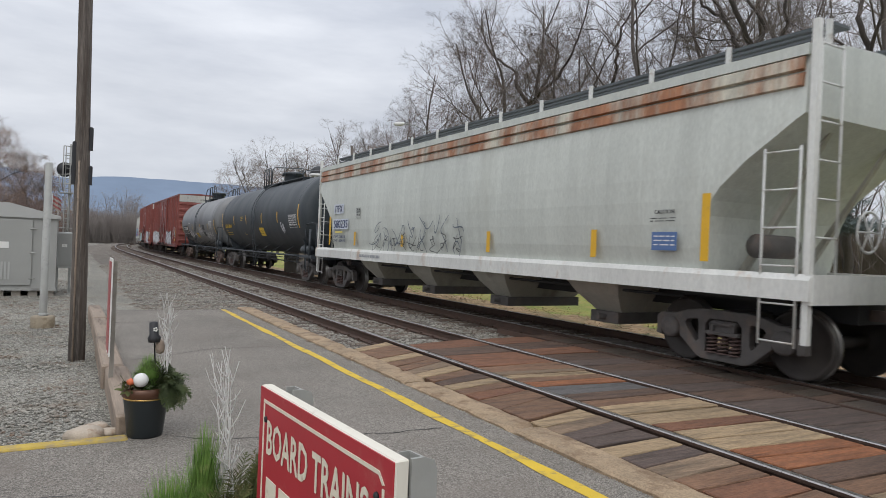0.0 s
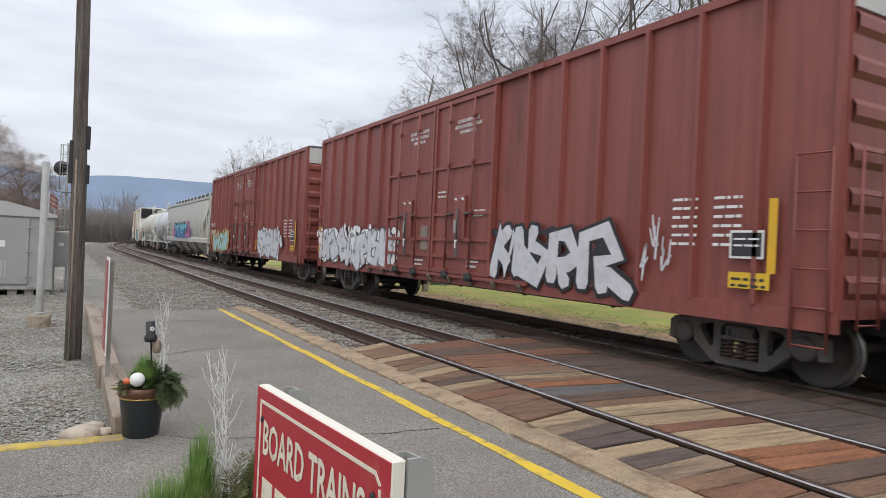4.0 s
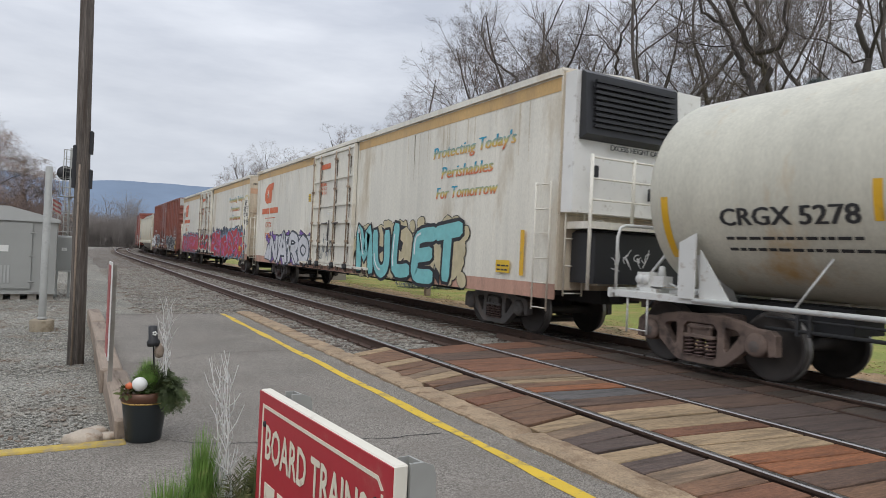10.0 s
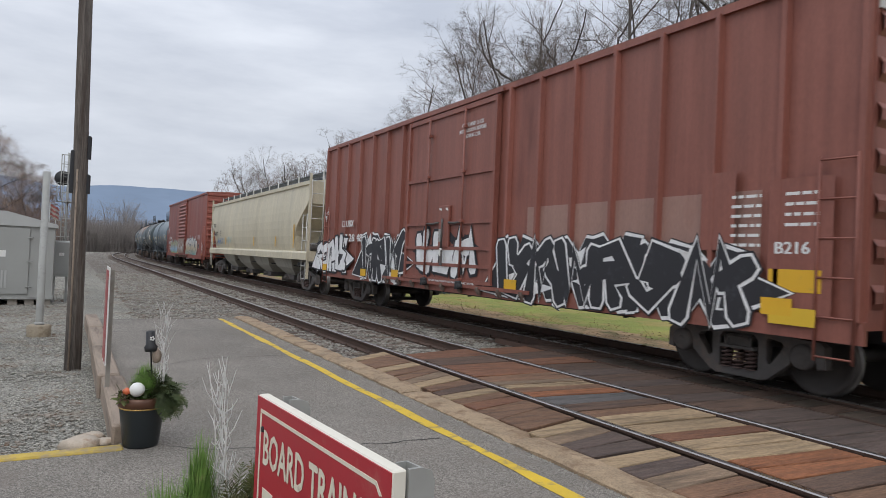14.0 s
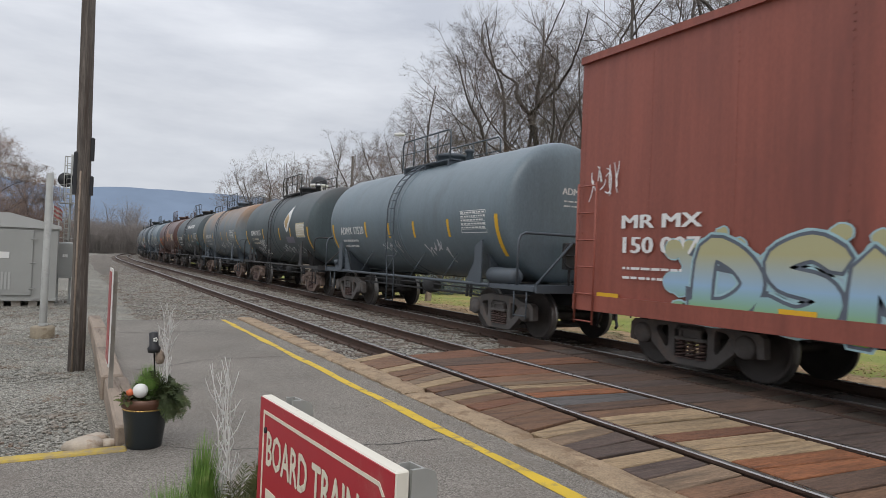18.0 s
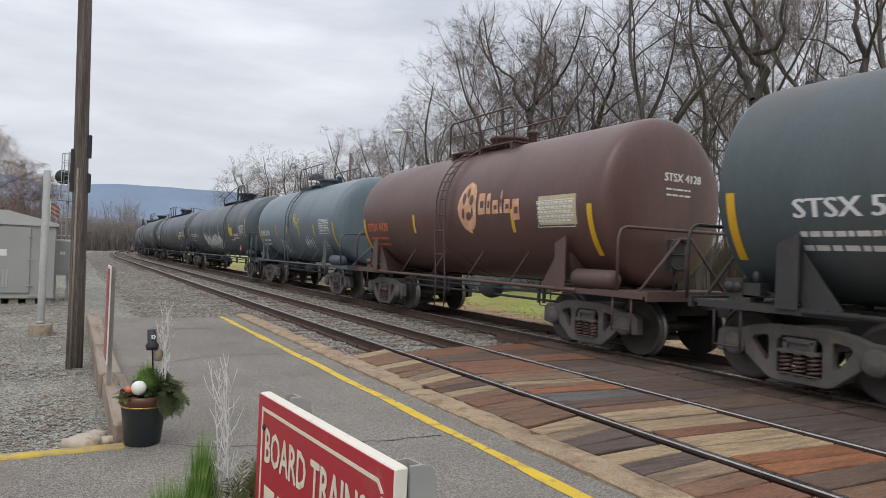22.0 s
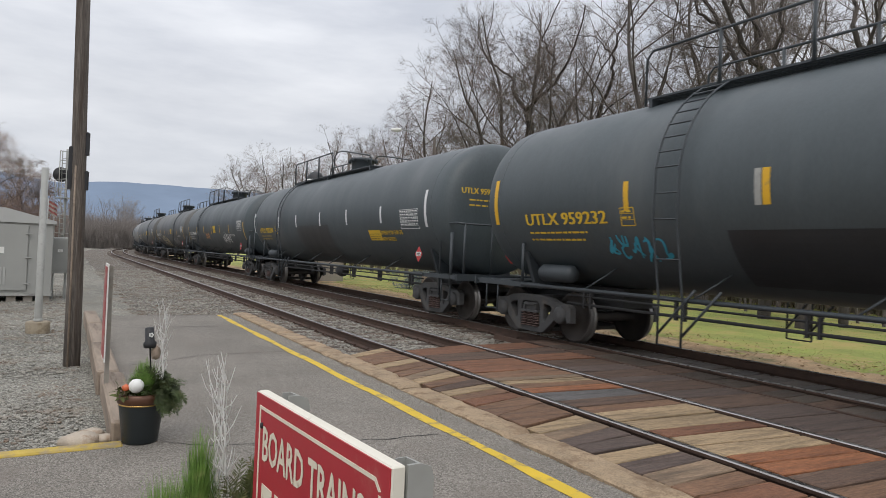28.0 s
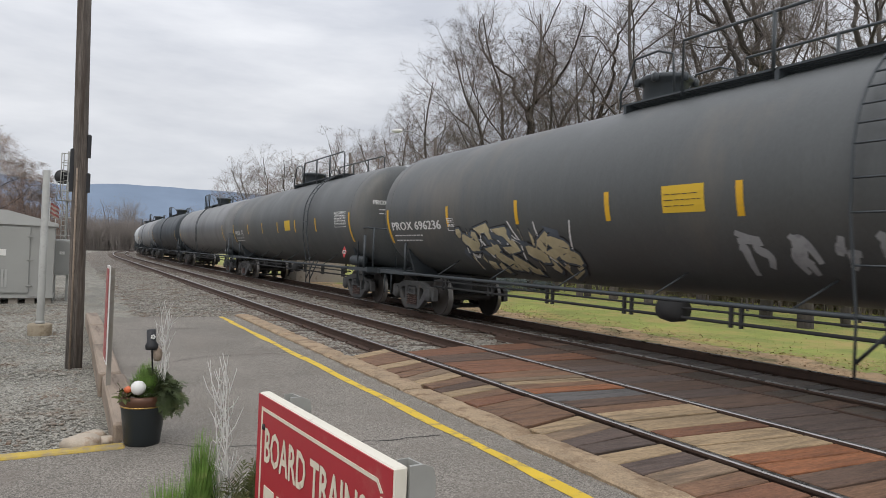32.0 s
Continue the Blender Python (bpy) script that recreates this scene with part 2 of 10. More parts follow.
M["galvanised"] = shade("galvanised_steel", (0.345, 0.345, 0.32), 0.6, 0.15, var=0.12, scale=3, bump=0.05, stain=(0.22, 0.21, 0.2), amount=0.3, stain_scale=2)
M["cabinet"] = shade("cabinet_aluminium", (0.335, 0.335, 0.312), 0.55, 0.2, var=0.07, scale=1, bump=0.03)
M["cabinet_light"] = shade("cabinet_trim", (0.42, 0.42, 0.40), 0.55, 0.2, var=0.06, scale=1, bump=0.03)
M["concrete"] = shade("concrete", (0.30, 0.27, 0.23), 0.9, var=0.15, scale=3, bump=0.3, stain=(0.16, 0.12, 0.08), amount=0.3, stain_scale=3)
M["timber"] = shade("landscape_timber", (0.30, 0.235, 0.18), 0.9, var=0.25, scale=3, bump=0.5, grain=30, stretch=(5, 0.5, 5), stain=(0.12, 0.09, 0.068), amount=0.35, stain_scale=1.5)
M["slogan"] = blend_up("slogan_blend", (0.60, 0.17, 0.08), (0.62, 0.50, 0.12), (0.03, 0.30, 0.45))
M["letters_bands"] = blend_up("letters_bands", (0.06, 0.34, 0.36), (0.58, 0.47, 0.30), (0.58, 0.58, 0.56))
M["letters_green"] = blend_up("letters_green", (0.20, 0.40, 0.06), (0.30, 0.46, 0.62), (0.42, 0.40, 0.22))
M["smear"] = paint("rust_smear", (0.42, 0.36, 0.30), rough=0.8, stain=(0.20, 0.07, 0.045), amount=0.62, stain_scale=3.5)
M["letters_blue"] = blend_up("letters_blend", (0.015, 0.10, 0.42), (0.03, 0.26, 0.46), (0.10, 0.48, 0.56))
M["wood_panel"] = shade("placard_wood", (0.21, 0.17, 0.14), 0.85, var=0.25, scale=4, bump=0.3)
M["kerb_yellow"] = shade("worn_kerb_paint", (0.45, 0.32, 0.06), 0.8, var=0.2, scale=4, bump=0.4, grain=60, stain=(0.27, 0.22, 0.16), amount=0.5, stain_scale=6)
M["rock"] = shade("pale_rock", (0.46, 0.39, 0.31), 0.9, var=0.2, scale=6, bump=0.4, grain=40, stain=(0.3, 0.2, 0.13), amount=0.35, stain_scale=7)
M["board_cream"] = paint("board_edge", (0.70, 0.66, 0.56), stain=(0.33, 0.22, 0.15), amount=0.14, stain_scale=18)
M["white"] = paint("white_paint", (0.74, 0.73, 0.69), stain=(0.35, 0.3, 0.24), amount=0.12, stain_scale=5)
M["ink"] = paint("black_ink", (0.02, 0.02, 0.022))
M["sign_red"] = paint("sign_red", (0.40, 0.024, 0.034), rough=0.5, var=0.1, stain=(0.42, 0.10, 0.09), amount=0.16, stain_scale=6)
M["sign_faded"] = paint("faded_sign_red", (0.36, 0.075, 0.07), rough=0.7, var=0.15, stain=(0.42, 0.24, 0.2), amount=0.45, stain_scale=9)
M["weathered_steel"] = shade("weathered_channel", (0.29, 0.265, 0.23), 0.7, 0.2, var=0.15, scale=3, bump=0.1, stain=(0.17, 0.14, 0.1), amount=0.4, stain_scale=3)
M["footing"] = shade("old_footing", (0.30, 0.25, 0.18), 0.95, var=0.2, scale=4, bump=0.5, stain=(0.17, 0.13, 0.08), amount=0.45, stain_scale=5)
M["cream"] = paint("cream_lettering", (0.72, 0.66, 0.52), rough=0.6, stain=(0.45, 0.3, 0.22), amount=0.2, stain_scale=20)
M["pot_brown"] = paint("brown_resin", (0.04, 0.026, 0.02), rough=0.5, bump=0.1, grain=60)
M["pot"] = paint("pot_resin", (0.017, 0.022, 0.024), rough=0.35, bump=0.1, grain=80)
M["bronze"] = paint("pot_rim", (0.11, 0.05, 0.028), rough=0.4, metal=0.3)
M["gold"] = paint("gold_band", (0.55, 0.36, 0.12), rough=0.3, metal=0.8)
# the ridge's blue is distance haze painted into its base colour
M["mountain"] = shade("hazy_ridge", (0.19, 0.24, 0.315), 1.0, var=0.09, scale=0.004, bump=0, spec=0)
M["black"] = paint("black_paint", (0.018, 0.018, 0.02), rough=0.5)
M["lens"] = paint("dark_lens", (0.01, 0.012, 0.012), rough=0.15)
# train
M["wheel"] = shade("wheel_steel", (0.06, 0.052, 0.047), 0.65, 0.35, var=0.25, scale=5, bump=0.1)
M["tread"] = shade("wheel_tread", (0.22, 0.21, 0.2), 0.42, 0.8, var=0.1, scale=8, bump=0.05)
M["truck"] = shade("cast_truck_steel", (0.105, 0.096, 0.090), 0.8, 0.1, var=0.25, scale=4, bump=0.25, grain=30, stain=(0.16, 0.125, 0.105), amount=0.34, stain_scale=3)
M["truck_rust"] = shade("rusty_truck_steel", (0.18, 0.13, 0.105), 0.85, 0.1, var=0.25, scale=4, bump=0.25, grain=30, stain=(0.06, 0.045, 0.04), amount=0.4, stain_scale=3)
M["truck_dark"] = shade("sooty_truck_steel", (0.064, 0.064, 0.064), 0.75, 0.1, var=0.25, scale=4, bump=0.25, grain=30, stain=(0.10, 0.088, 0.078), amount=0.34, stain_scale=3)
M["spring"] = shade("spring_steel", (0.115, 0.075, 0.066), 0.7, 0.2, var=0.25, scale=6, bump=0.1)
M["coupler"] = shade("coupler_steel", (0.075, 0.055, 0.045), 0.8, 0.2, var=0.3, scale=5, bump=0.2)
M["bearing"] = paint("bearing_cap", (0.045, 0.085, 0.16), rough=0.6, stain=(0.04, 0.045, 0.06), amount=0.4, stain_scale=9)
M["under"] = shade("underframe", (0.034, 0.034, 0.035), 0.85, var=0.2, scale=3, bump=0.1)
M["decal_white"] = paint("white_lettering", (0.72, 0.72, 0.70), stain=(0.3, 0.29, 0.27), amount=0.15, stain_scale=8)
M["decal_black"] = paint("black_lettering", (0.03, 0.03, 0.032))
M["decal_yellow"] = paint("yellow_lettering", (0.68, 0.44, 0.03))
M["stripe_yellow"] = paint("reflective_yellow", (0.70, 0.40, 0.02), rough=0.4, stain=(0.35, 0.24, 0.08), amount=0.15, stain_scale=6)
M["stripe_white"] = paint("reflective_white", (0.70, 0.70, 0.70), rough=0.4)
M["decal_blue"] = paint("blue_lettering", (0.09, 0.16, 0.34))
M["decal_orange"] = paint("orange_lettering", (0.62, 0.14, 0.05), stain=(0.6, 0.42, 0.3), amount=0.2, stain_scale=6)
M["peach"] = paint("peach_paint", (0.60, 0.30, 0.17), stain=(0.70, 0.52, 0.36), amount=0.45, stain_scale=5)
M["flag_red"] = paint("faded_flag", (0.26, 0.07, 0.06), stain=(0.12, 0.05, 0.05), amount=0.3, stain_scale=4)
M["placard_red"] = paint("placard_red", (0.5, 0.05, 0.05))

# ---- mesh helpers ----
def box(bm, x0, x1, y0, y1, z0, z1):
    v = [bm.verts.new(p) for p in ((x0, y0, z0), (x1, y0, z0), (x1, y1, z0), (x0, y1, z0), (x0, y0, z1), (x1, y0, z1), (x1, y1, z1), (x0, y1, z1))]
    for f in ((0, 3, 2, 1), (4, 5, 6, 7), (0, 1, 5, 4), (1, 2, 6, 5), (2, 3, 7, 6), (3, 0, 4, 7)):
        bm.faces.new([v[i] for i in f])
    return v


def soft_box(bm, x0, x1, y0, y1, z0, z1, b=0.01):
    """A box with bevelled upright and top edges."""
    ring = []
    for z, k in ((z0, 0.0), (z1 - b, 0.0), (z1, b)):
        pts = [(x0 + b + k, y0 + k), (x1 - b - k, y0 + k), (x1 - k, y0 + b + k), (x1 - k, y1 - b - k), (x1 - b - k, y1 - k), (x0 + b + k, y1 - k), (x0 + k, y1 - b - k), (x0 + k, y0 + b + k)]
        ring.append([bm.verts.new((x, y, z)) for x, y in pts])
    for a, c in zip(ring, ring[1:]):
        for i in range(8):
            bm.faces.new((a[i], a[(i + 1) % 8], c[(i + 1) % 8], c[i]))
    bm.faces.new(ring[-1])
    bm.faces.new(ring[0][::-1])


def sweep(bm, pts, r, n=6, cap=True, smooth=True):
    """A round bar along a line of points; r may be one radius or one per point."""
    pts = [Vector(p) for p in pts]
    rs = r if isinstance(r, (list, tuple)) else [r] * len(pts)
    rings, side = [], None
    for i, p in enumerate(pts):
        d = (pts[min(i + 1, len(pts) - 1)] - pts[max(i - 1, 0)]).normalized()
        if side is None:
            side = d.orthogonal().normalized()
        side = (side - d * side.dot(d)).normalized()
        up = d.cross(side)
        rings.append([bm.verts.new(p + (side * math.cos(2 * math.pi * k / n) + up * math.sin(2 * math.pi * k / n)) * rs[i]) for k in range(n)])
    for a, b in zip(rings, rings[1:]):
        for k in range(n):
            f = bm.faces.new((a[k], a[(k + 1) % n], b[(k + 1) % n], b[k]))
            f.smooth = smooth
    if cap:
        bm.faces.new(rings[0][::-1])
        bm.faces.new(rings[-1])


def lathe(bm, profile, n=24, m=None, arc=None):
    """profile: (radius, along) pairs turned about the z axis, then moved by m."""
    m = m or Matrix()
    rings = []
    for r, z in profile:
        if r < 1e-5:
            rings.append([bm.verts.new(m @ Vector((0, 0, z)))])
        else:
            rings.append([bm.verts.new(m @ Vector((r * math.cos(2 * math.pi * k / n), r * math.sin(2 * math.pi * k / n), z))) for k in range(n)])
    for a, b in zip(rings, rings[1:]):
        for k in range(n):
            if len(a) == 1 and len(b) == 1:
                continue
            if len(a) == 1:
                vs = (a[0], b[k], b[(k + 1) % n])
            elif len(b) == 1:
                vs = (a[k], b[0], a[(k + 1) % n])
            else:
                vs = (a[k], b[k], b[(k + 1) % n], a[(k + 1) % n])
            bm.faces.new(vs).smooth = True


def prism(bm, poly, axis, a, b):
    """A polygon drawn in the two other axes (in xyz order), extruded along axis from a to b."""
    def at(p, s):
        return {"x": (s, p[0], p[1]), "y": (p[0], s, p[1]), "z": (p[0], p[1], s)}[axis]
    lo, hi = [bm.verts.new(at(p, a)) for p in poly], [bm.verts.new(at(p, b)) for p in poly]
    n = len(poly)
    for i in range(n):
        bm.faces.new((lo[i], lo[(i + 1) % n], hi[(i + 1) % n], hi[i]))
    bm.faces.new(lo[::-1])
    bm.faces.new(hi)


def mesh_of(name, bm, material):
    bmesh.ops.recalc_face_normals(bm, faces=bm.faces)
    me = bpy.data.meshes.new(name)
    bm.to_mesh(me)
    bm.free()
    me.materials.append(material)
    return me


def part(name, bm, material, parent, label="", m=None):
    """Links a bmesh (or a ready mesh) as one mesh object under a thing or a part."""
    me = bm if isinstance(bm, bpy.types.Mesh) else mesh_of(name, bm, material)
    ob = new(name, me)
    ob.parent = parent
    if m is not None:
        ob.matrix_basis = m
    return tagged(ob, label)


def thing(name, label, category, m=None, group="", kind=""):
    ob = new(name)
    if m is not None:
        ob.matrix_basis = m
    return tagged(ob, label, category, group, kind)


def solo(name, bm, material, label, category, m=None, group="", kind=""):
    ob = new(name, bm if isinstance(bm, bpy.types.Mesh) else mesh_of(name, bm, material))
    if m is not None:
        ob.matrix_basis = m
    return tagged(ob, label, category, group, kind)


def raw(name, verts, faces, material, smooth=False):
    me = bpy.data.meshes.new(name)
    me.from_pydata(verts, [], faces)
    me.materials.append(material)
    if smooth:
        me.polygons.foreach_set("use_smooth", [True] * len(me.polygons))
    return me


rnd = random.Random(7)

# ---- the ground, tracks and platform ----
C1, C2, BEND, RADIUS = 5.35, 8.9, 72.0, 520.0   # track centres, start and radius of the far bend
Z2 = 0.02


def swing(y):
    w = max(y - BEND, 0.0)
    return w * w / (2 * RADIUS) if w < 180 else 180 ** 2 / (2 * RADIUS) + (w - 180) * 180 / RADIUS


def lay(name, xs, ys, height, material, label, category, bend=False):
    verts = [(x + (swing(y) if bend else 0), y, height(x, y)) for y in ys for x in xs]
    n = len(xs)
    faces = [(j * n + i, j * n + i + 1, (j + 1) * n + i + 1, (j + 1) * n + i) for j in range(len(ys) - 1) for i in range(n - 1)]
    return solo(name, raw(name, verts, faces, material, True), None, label, category, kind="structure")


def ground_height(x, y):
    h = -0.42
    if x < 3.0:
        h = -0.13 + 0.03 * noise.noise(Vector((x * 0.8, y * 0.8, 0)))
    elif x > 11.2:
        h = -0.30 + 0.04 * noise.noise(Vector((x * 0.3, y * 0.3, 3))) + max(0, x - 26) * 0.03
    return min(h, 3.0)


lay("ground", [-3000, -400, -80, -30, -12, -6, -3, -1.5, -0.5, 0.2, 0.42, 3.3, 3.6, 11.0, 11.4, 12.5, 14, 17, 20, 24, 28, 34, 42, 60, 150, 500, 3000],
    [-600, -100, -30, -12, -6, -3] + [i * 1.0 for i in range(-2, 40)] + [44, 50, 60, 72, 80, 88, 96, 104, 112, 120, 135, 150, 180, 260, 500, 1200, 3500], ground_height, M["gravel"],
    "grey crushed gravel ground with dirt patches beside the railway", "ground")
lay("lawn", [10.7, 10.95, 11.4, 12.0, 13, 15, 18, 22, 26, 34, 46, 59], [-20, -10] + [i * 1.5 for i in range(-4, 36)] + [60, 72, 85, 100, 120, 150],
    lambda x, y: ground_height(max(x, 11.5), y) + 0.03 if x > 10.9 else -0.45, M["grass"], "green lawn with yellowing grass beyond the tracks", "grass")


def litter_height(x, y):
    return ground_height(12, y) + (0.045 if 10.8 < x < 12.9 + 0.7 * noise.noise(Vector((y * 0.35, 2.0, 0))) + 0.4 * noise.noise(Vector((y * 1.3, 7.0, x))) else -0.1)


lay("leaf_litter_strip", [10.45, 10.85, 11.4, 12.0, 12.3, 12.5, 12.7, 12.9, 13.1, 13.3, 13.5, 13.8, 14.2], [-20, -8] + [i * 0.4 for i in range(-10, 98)] + [60, 72, 90, 110],
    lambda x, y: litter_height(x, y) + 0.03 * noise.noise(Vector((x * 2, y * 1.5, 5))), M["leaf_litter"], "strip of brown fallen leaves along the ballast", "ground", True)


def bed_height(x, y):
    edge = min(x - 3.0, 11.3 - x)
    h = -0.185 if edge > 0.7 else -0.185 - 0.3 * max(0.0, 0.7 - edge)
    if y > 15 and x < 3.6:
        h = -0.2 - 0.02 * (3.6 - x)
    return h + 0.025 * noise.noise(Vector((x * 2.3, y * 2.3, 1)))


lay("ballast_bed", [1.0, 1.8, 2.5, 3.0] + [3.3 + 0.35 * i for i in range(22)] + [11.2], [-20, -8] + [0.5 * i for i in range(-6, 80)] + [40 + 2 * i for i in range(46)] + [140 + 20 * i for i in range(21)],
    lambda x, y: bed_height(x, y) if (x > 3.6 or y > 15.45) else -0.3, M["ballast"], "grey and rust-brown crushed stone ballast bed under the rails", "ballast", True)


def scatter_stones(name, count, where, size, material, label):
    """Loose broken stones, each a small squashed irregular block."""
    base = [Vector(p).normalized() for p in ((1, 0, -0.3), (0, 1, -0.3), (-1, 0, -0.3), (0, -1, -0.3), (0.7, 0.7, 0.6), (-0.7, 0.7, 0.5), (-0.7, -0.7, 0.6), (0.7, -0.7, 0.5))]
    tri = ((0, 1, 4), (1, 2, 5), (2, 3, 6), (3, 0, 7), (4, 1, 5), (5, 2, 6), (6, 3, 7), (7, 0, 4), (4, 5, 6), (4, 6, 7))
    verts, faces = [], []
    for _ in range(count):
        x, y, z = where()
        s = size * rnd.uniform(0.5, 1.35) * (1 + 0.012 * y)
        a, e = rnd.uniform(0, 6.28), rnd.uniform(0.6, 1.3)
        k = len(verts)
        for b in base:
            px, py = b.x * s * e * rnd.uniform(0.7, 1.2), b.y * s / e * rnd.uniform(0.7, 1.2)
            verts.append((x + px * math.cos(a) - py * math.sin(a), y + px * math.sin(a) + py * math.cos(a), z + b.z * s * rnd.uniform(0.5, 1.0)))
        faces += [tuple(k + i for i in f) for f in tri]
    solo(name, raw(name, verts, faces, material), None, label, "stones", kind="stuff")


def bed_spot():
    while True:
        y = 9.0 + 34 * rnd.random() ** 1.7
        x = rnd.uniform(3.7, 11.0) if rnd.random() < 0.75 else rnd.uniform(1.0, 3.7)
        if y < 15.5 and x < 3.75:
            continue
        if y < 9.75 and x < 8.2 or (x > 8.2 and y < 10.2):
            continue
        if min(abs(x - C1 + 0.75), abs(x - C1 - 0.75), abs(x - C2 + 0.75), abs(x - C2 - 0.75)) < 0.12:
            continue
        return x, y, bed_height(x, y) + 0.005


def yard_spot():
    y = 2.5 + 24 * rnd.random() ** 1.5
    x = rnd.uniform(-3.5, 0.28) if y > 5.8 else rnd.uniform(-3, -0.9)
    if y < 15 and 0.2 < x:
        x -= 0.3
    return x, y, ground_height(x, y) + 0.004


scatter_stones("ballast_stones", 24000, bed_spot, 0.026, M["stone"], "loose grey broken ballast stones between the rails")
scatter_stones("yard_gravel", 20000, yard_spot, 0.017, M["stone"], "loose grey gravel stones scattered on the yard")


def rail_section():
    return [(-0.07, -0.17), (-0.07, -0.155), (-0.012, -0.13), (-0.01, -0.045), (-0.035, -0.035), (-0.036, -0.01), (-0.026, 0.0), (0.026, 0.0),
            (0.036, -0.01), (0.035, -0.035), (0.01, -0.045), (0.012, -0.13), (0.07, -0.155), (0.07, -0.17)]


def rail_line(x0, z0, track, label):
    ys = [-12, 0, 12, 24, 36, 48, 60] + [BEND + 4 * i for i in range(22)] + [170 + 20 * i for i in range(20)]
    sec = rail_section()
    verts, faces = [], []
    for y in ys:
        verts += [(x0 + swing(y) + sx, y, z0 + sz) for sx, sz in sec]
    n = len(sec)
    for j in range(len(ys) - 1):
        faces += [(j * n + i, j * n + (i + 1) % n, (j + 1) * n + (i + 1) % n, (j + 1) * n + i) for i in range(n)]
    me = raw("rail", verts, faces, M["rail_side"])
    me.materials.append(M["rail_head"])
    for p in me.polygons:
        if p.index % n in (5, 6, 7):
            p.material_index = 1
    return part("rail", me, None, track, label)


bm = bmesh.new()
soft_box(bm, -1.3, 1.3, -0.11, 0.11, -0.16, 0.0, 0.012)
tie_mesh = mesh_of("tie", bm, M["tie"])
bm = bmesh.new()
box(bm, -0.10, 0.10, -0.1, 0.1, 0.0, 0.012)
for sx in (-0.085, 0.085):
    box(bm, sx - 0.015, sx + 0.015, -0.04, -0.01, 0.012, 0.05)
plate_mesh = mesh_of("tie_plate", bm, M["rail_side"])
for label, cx, z0 in (("near railway track with worn rails on old wooden ties", C1, 0.0), ("far railway track with polished rails on old wooden ties", C2, Z2)):
    track = thing("railway_track", label, "railway track", kind="structure")
    for s in (-0.7525, 0.7525):
        rail_line(cx + s, z0, track, "rusty steel rail with worn head")
    y = 9.9
    k = 0
    while y < 118:
        t = part("tie", tie_mesh, None, track, m=pose(cx + swing(y) + rnd.uniform(-0.04, 0.04), y, z0 - 0.175 + rnd.uniform(-0.006, 0.004), rz=rnd.uniform(-1.2, 1.2)))
        if y < 40:
            for s in (-0.7525, 0.7525):
                part("tie_plate", plate_mesh, None, t, m=pose(s, 0, -0.004))
        y += 0.52 if y < 60 else 0.6
        k += 1

# ---- platform ----
bm = bmesh.new()
box(bm, 0.42, 3.37, -6.0, 15.3, -0.35, -0.05)
box(bm, -3.2, 0.42, -6.0, 5.62, -0.35, -0.052)
platform = solo("platform", bm, M["asphalt"], "worn grey asphalt station platform with cracks", "platform", kind="structure")
bm = bmesh.new()
ys = [-6 + 0.25 * i for i in range(86)]
left = [bm.verts.new((2.965 + 0.012 * math.sin(y * 3.1) + rnd.uniform(-0.006, 0.006), y, -0.046)) for y in ys]
right = [bm.verts.new((3.075 + 0.012 * math.sin(y * 2.3) + rnd.uniform(-0.006, 0.006), y, -0.046)) for y in ys]
for i in range(len(ys) - 1):
    bm.faces.new((left[i], right[i], right[i + 1], left[i + 1]))
solo("safety_line", bm, M["yellow_line"], "yellow painted safety line along the platform edge", "painted line", kind="structure")


def crack(points, wide):
    bm = bmesh.new()
    pts = []
    for (x0, y0), (x1, y1) in zip(points, points[1:]):
        n = max(3, int(math.hypot(x1 - x0, y1 - y0) / 0.06))
        pts += [(x0 + (x1 - x0) * i / n + rnd.uniform(-0.012, 0.012), y0 + (y1 - y0) * i / n + rnd.uniform(-0.018, 0.018)) for i in range(n)]
    a = [bm.verts.new((x, y - wide * rnd.uniform(0.3, 1), -0.0465)) for x, y in pts]
    b = [bm.verts.new((x, y + wide * rnd.uniform(0.3, 1), -0.0465)) for x, y in pts]
    for i in range(len(pts) - 1):
        bm.faces.new((a[i], a[i + 1], b[i + 1], b[i]))
    part("crack", bm, M["crack"], platform)


crack([(0.75, 9.15), (1.23, 9.4), (1.7, 9.75), (2.87, 9.83), (3.15, 9.9)], 0.012)
crack([(0.7, 5.6), (1.0, 5.35), (1.6, 5.2), (2.36, 5.02), (2.95, 5.0)], 0.009)
crack([(0.5, 13.1), (1.6, 13.2), (2.9, 13.1)], 0.016)
crack([(0.62, 15.2), (1.9, 15.22), (3.3, 15.2)], 0.02)
crack([(-3.0, 4.6), (-1.2, 4.7), (0.2, 4.45)], 0.006)

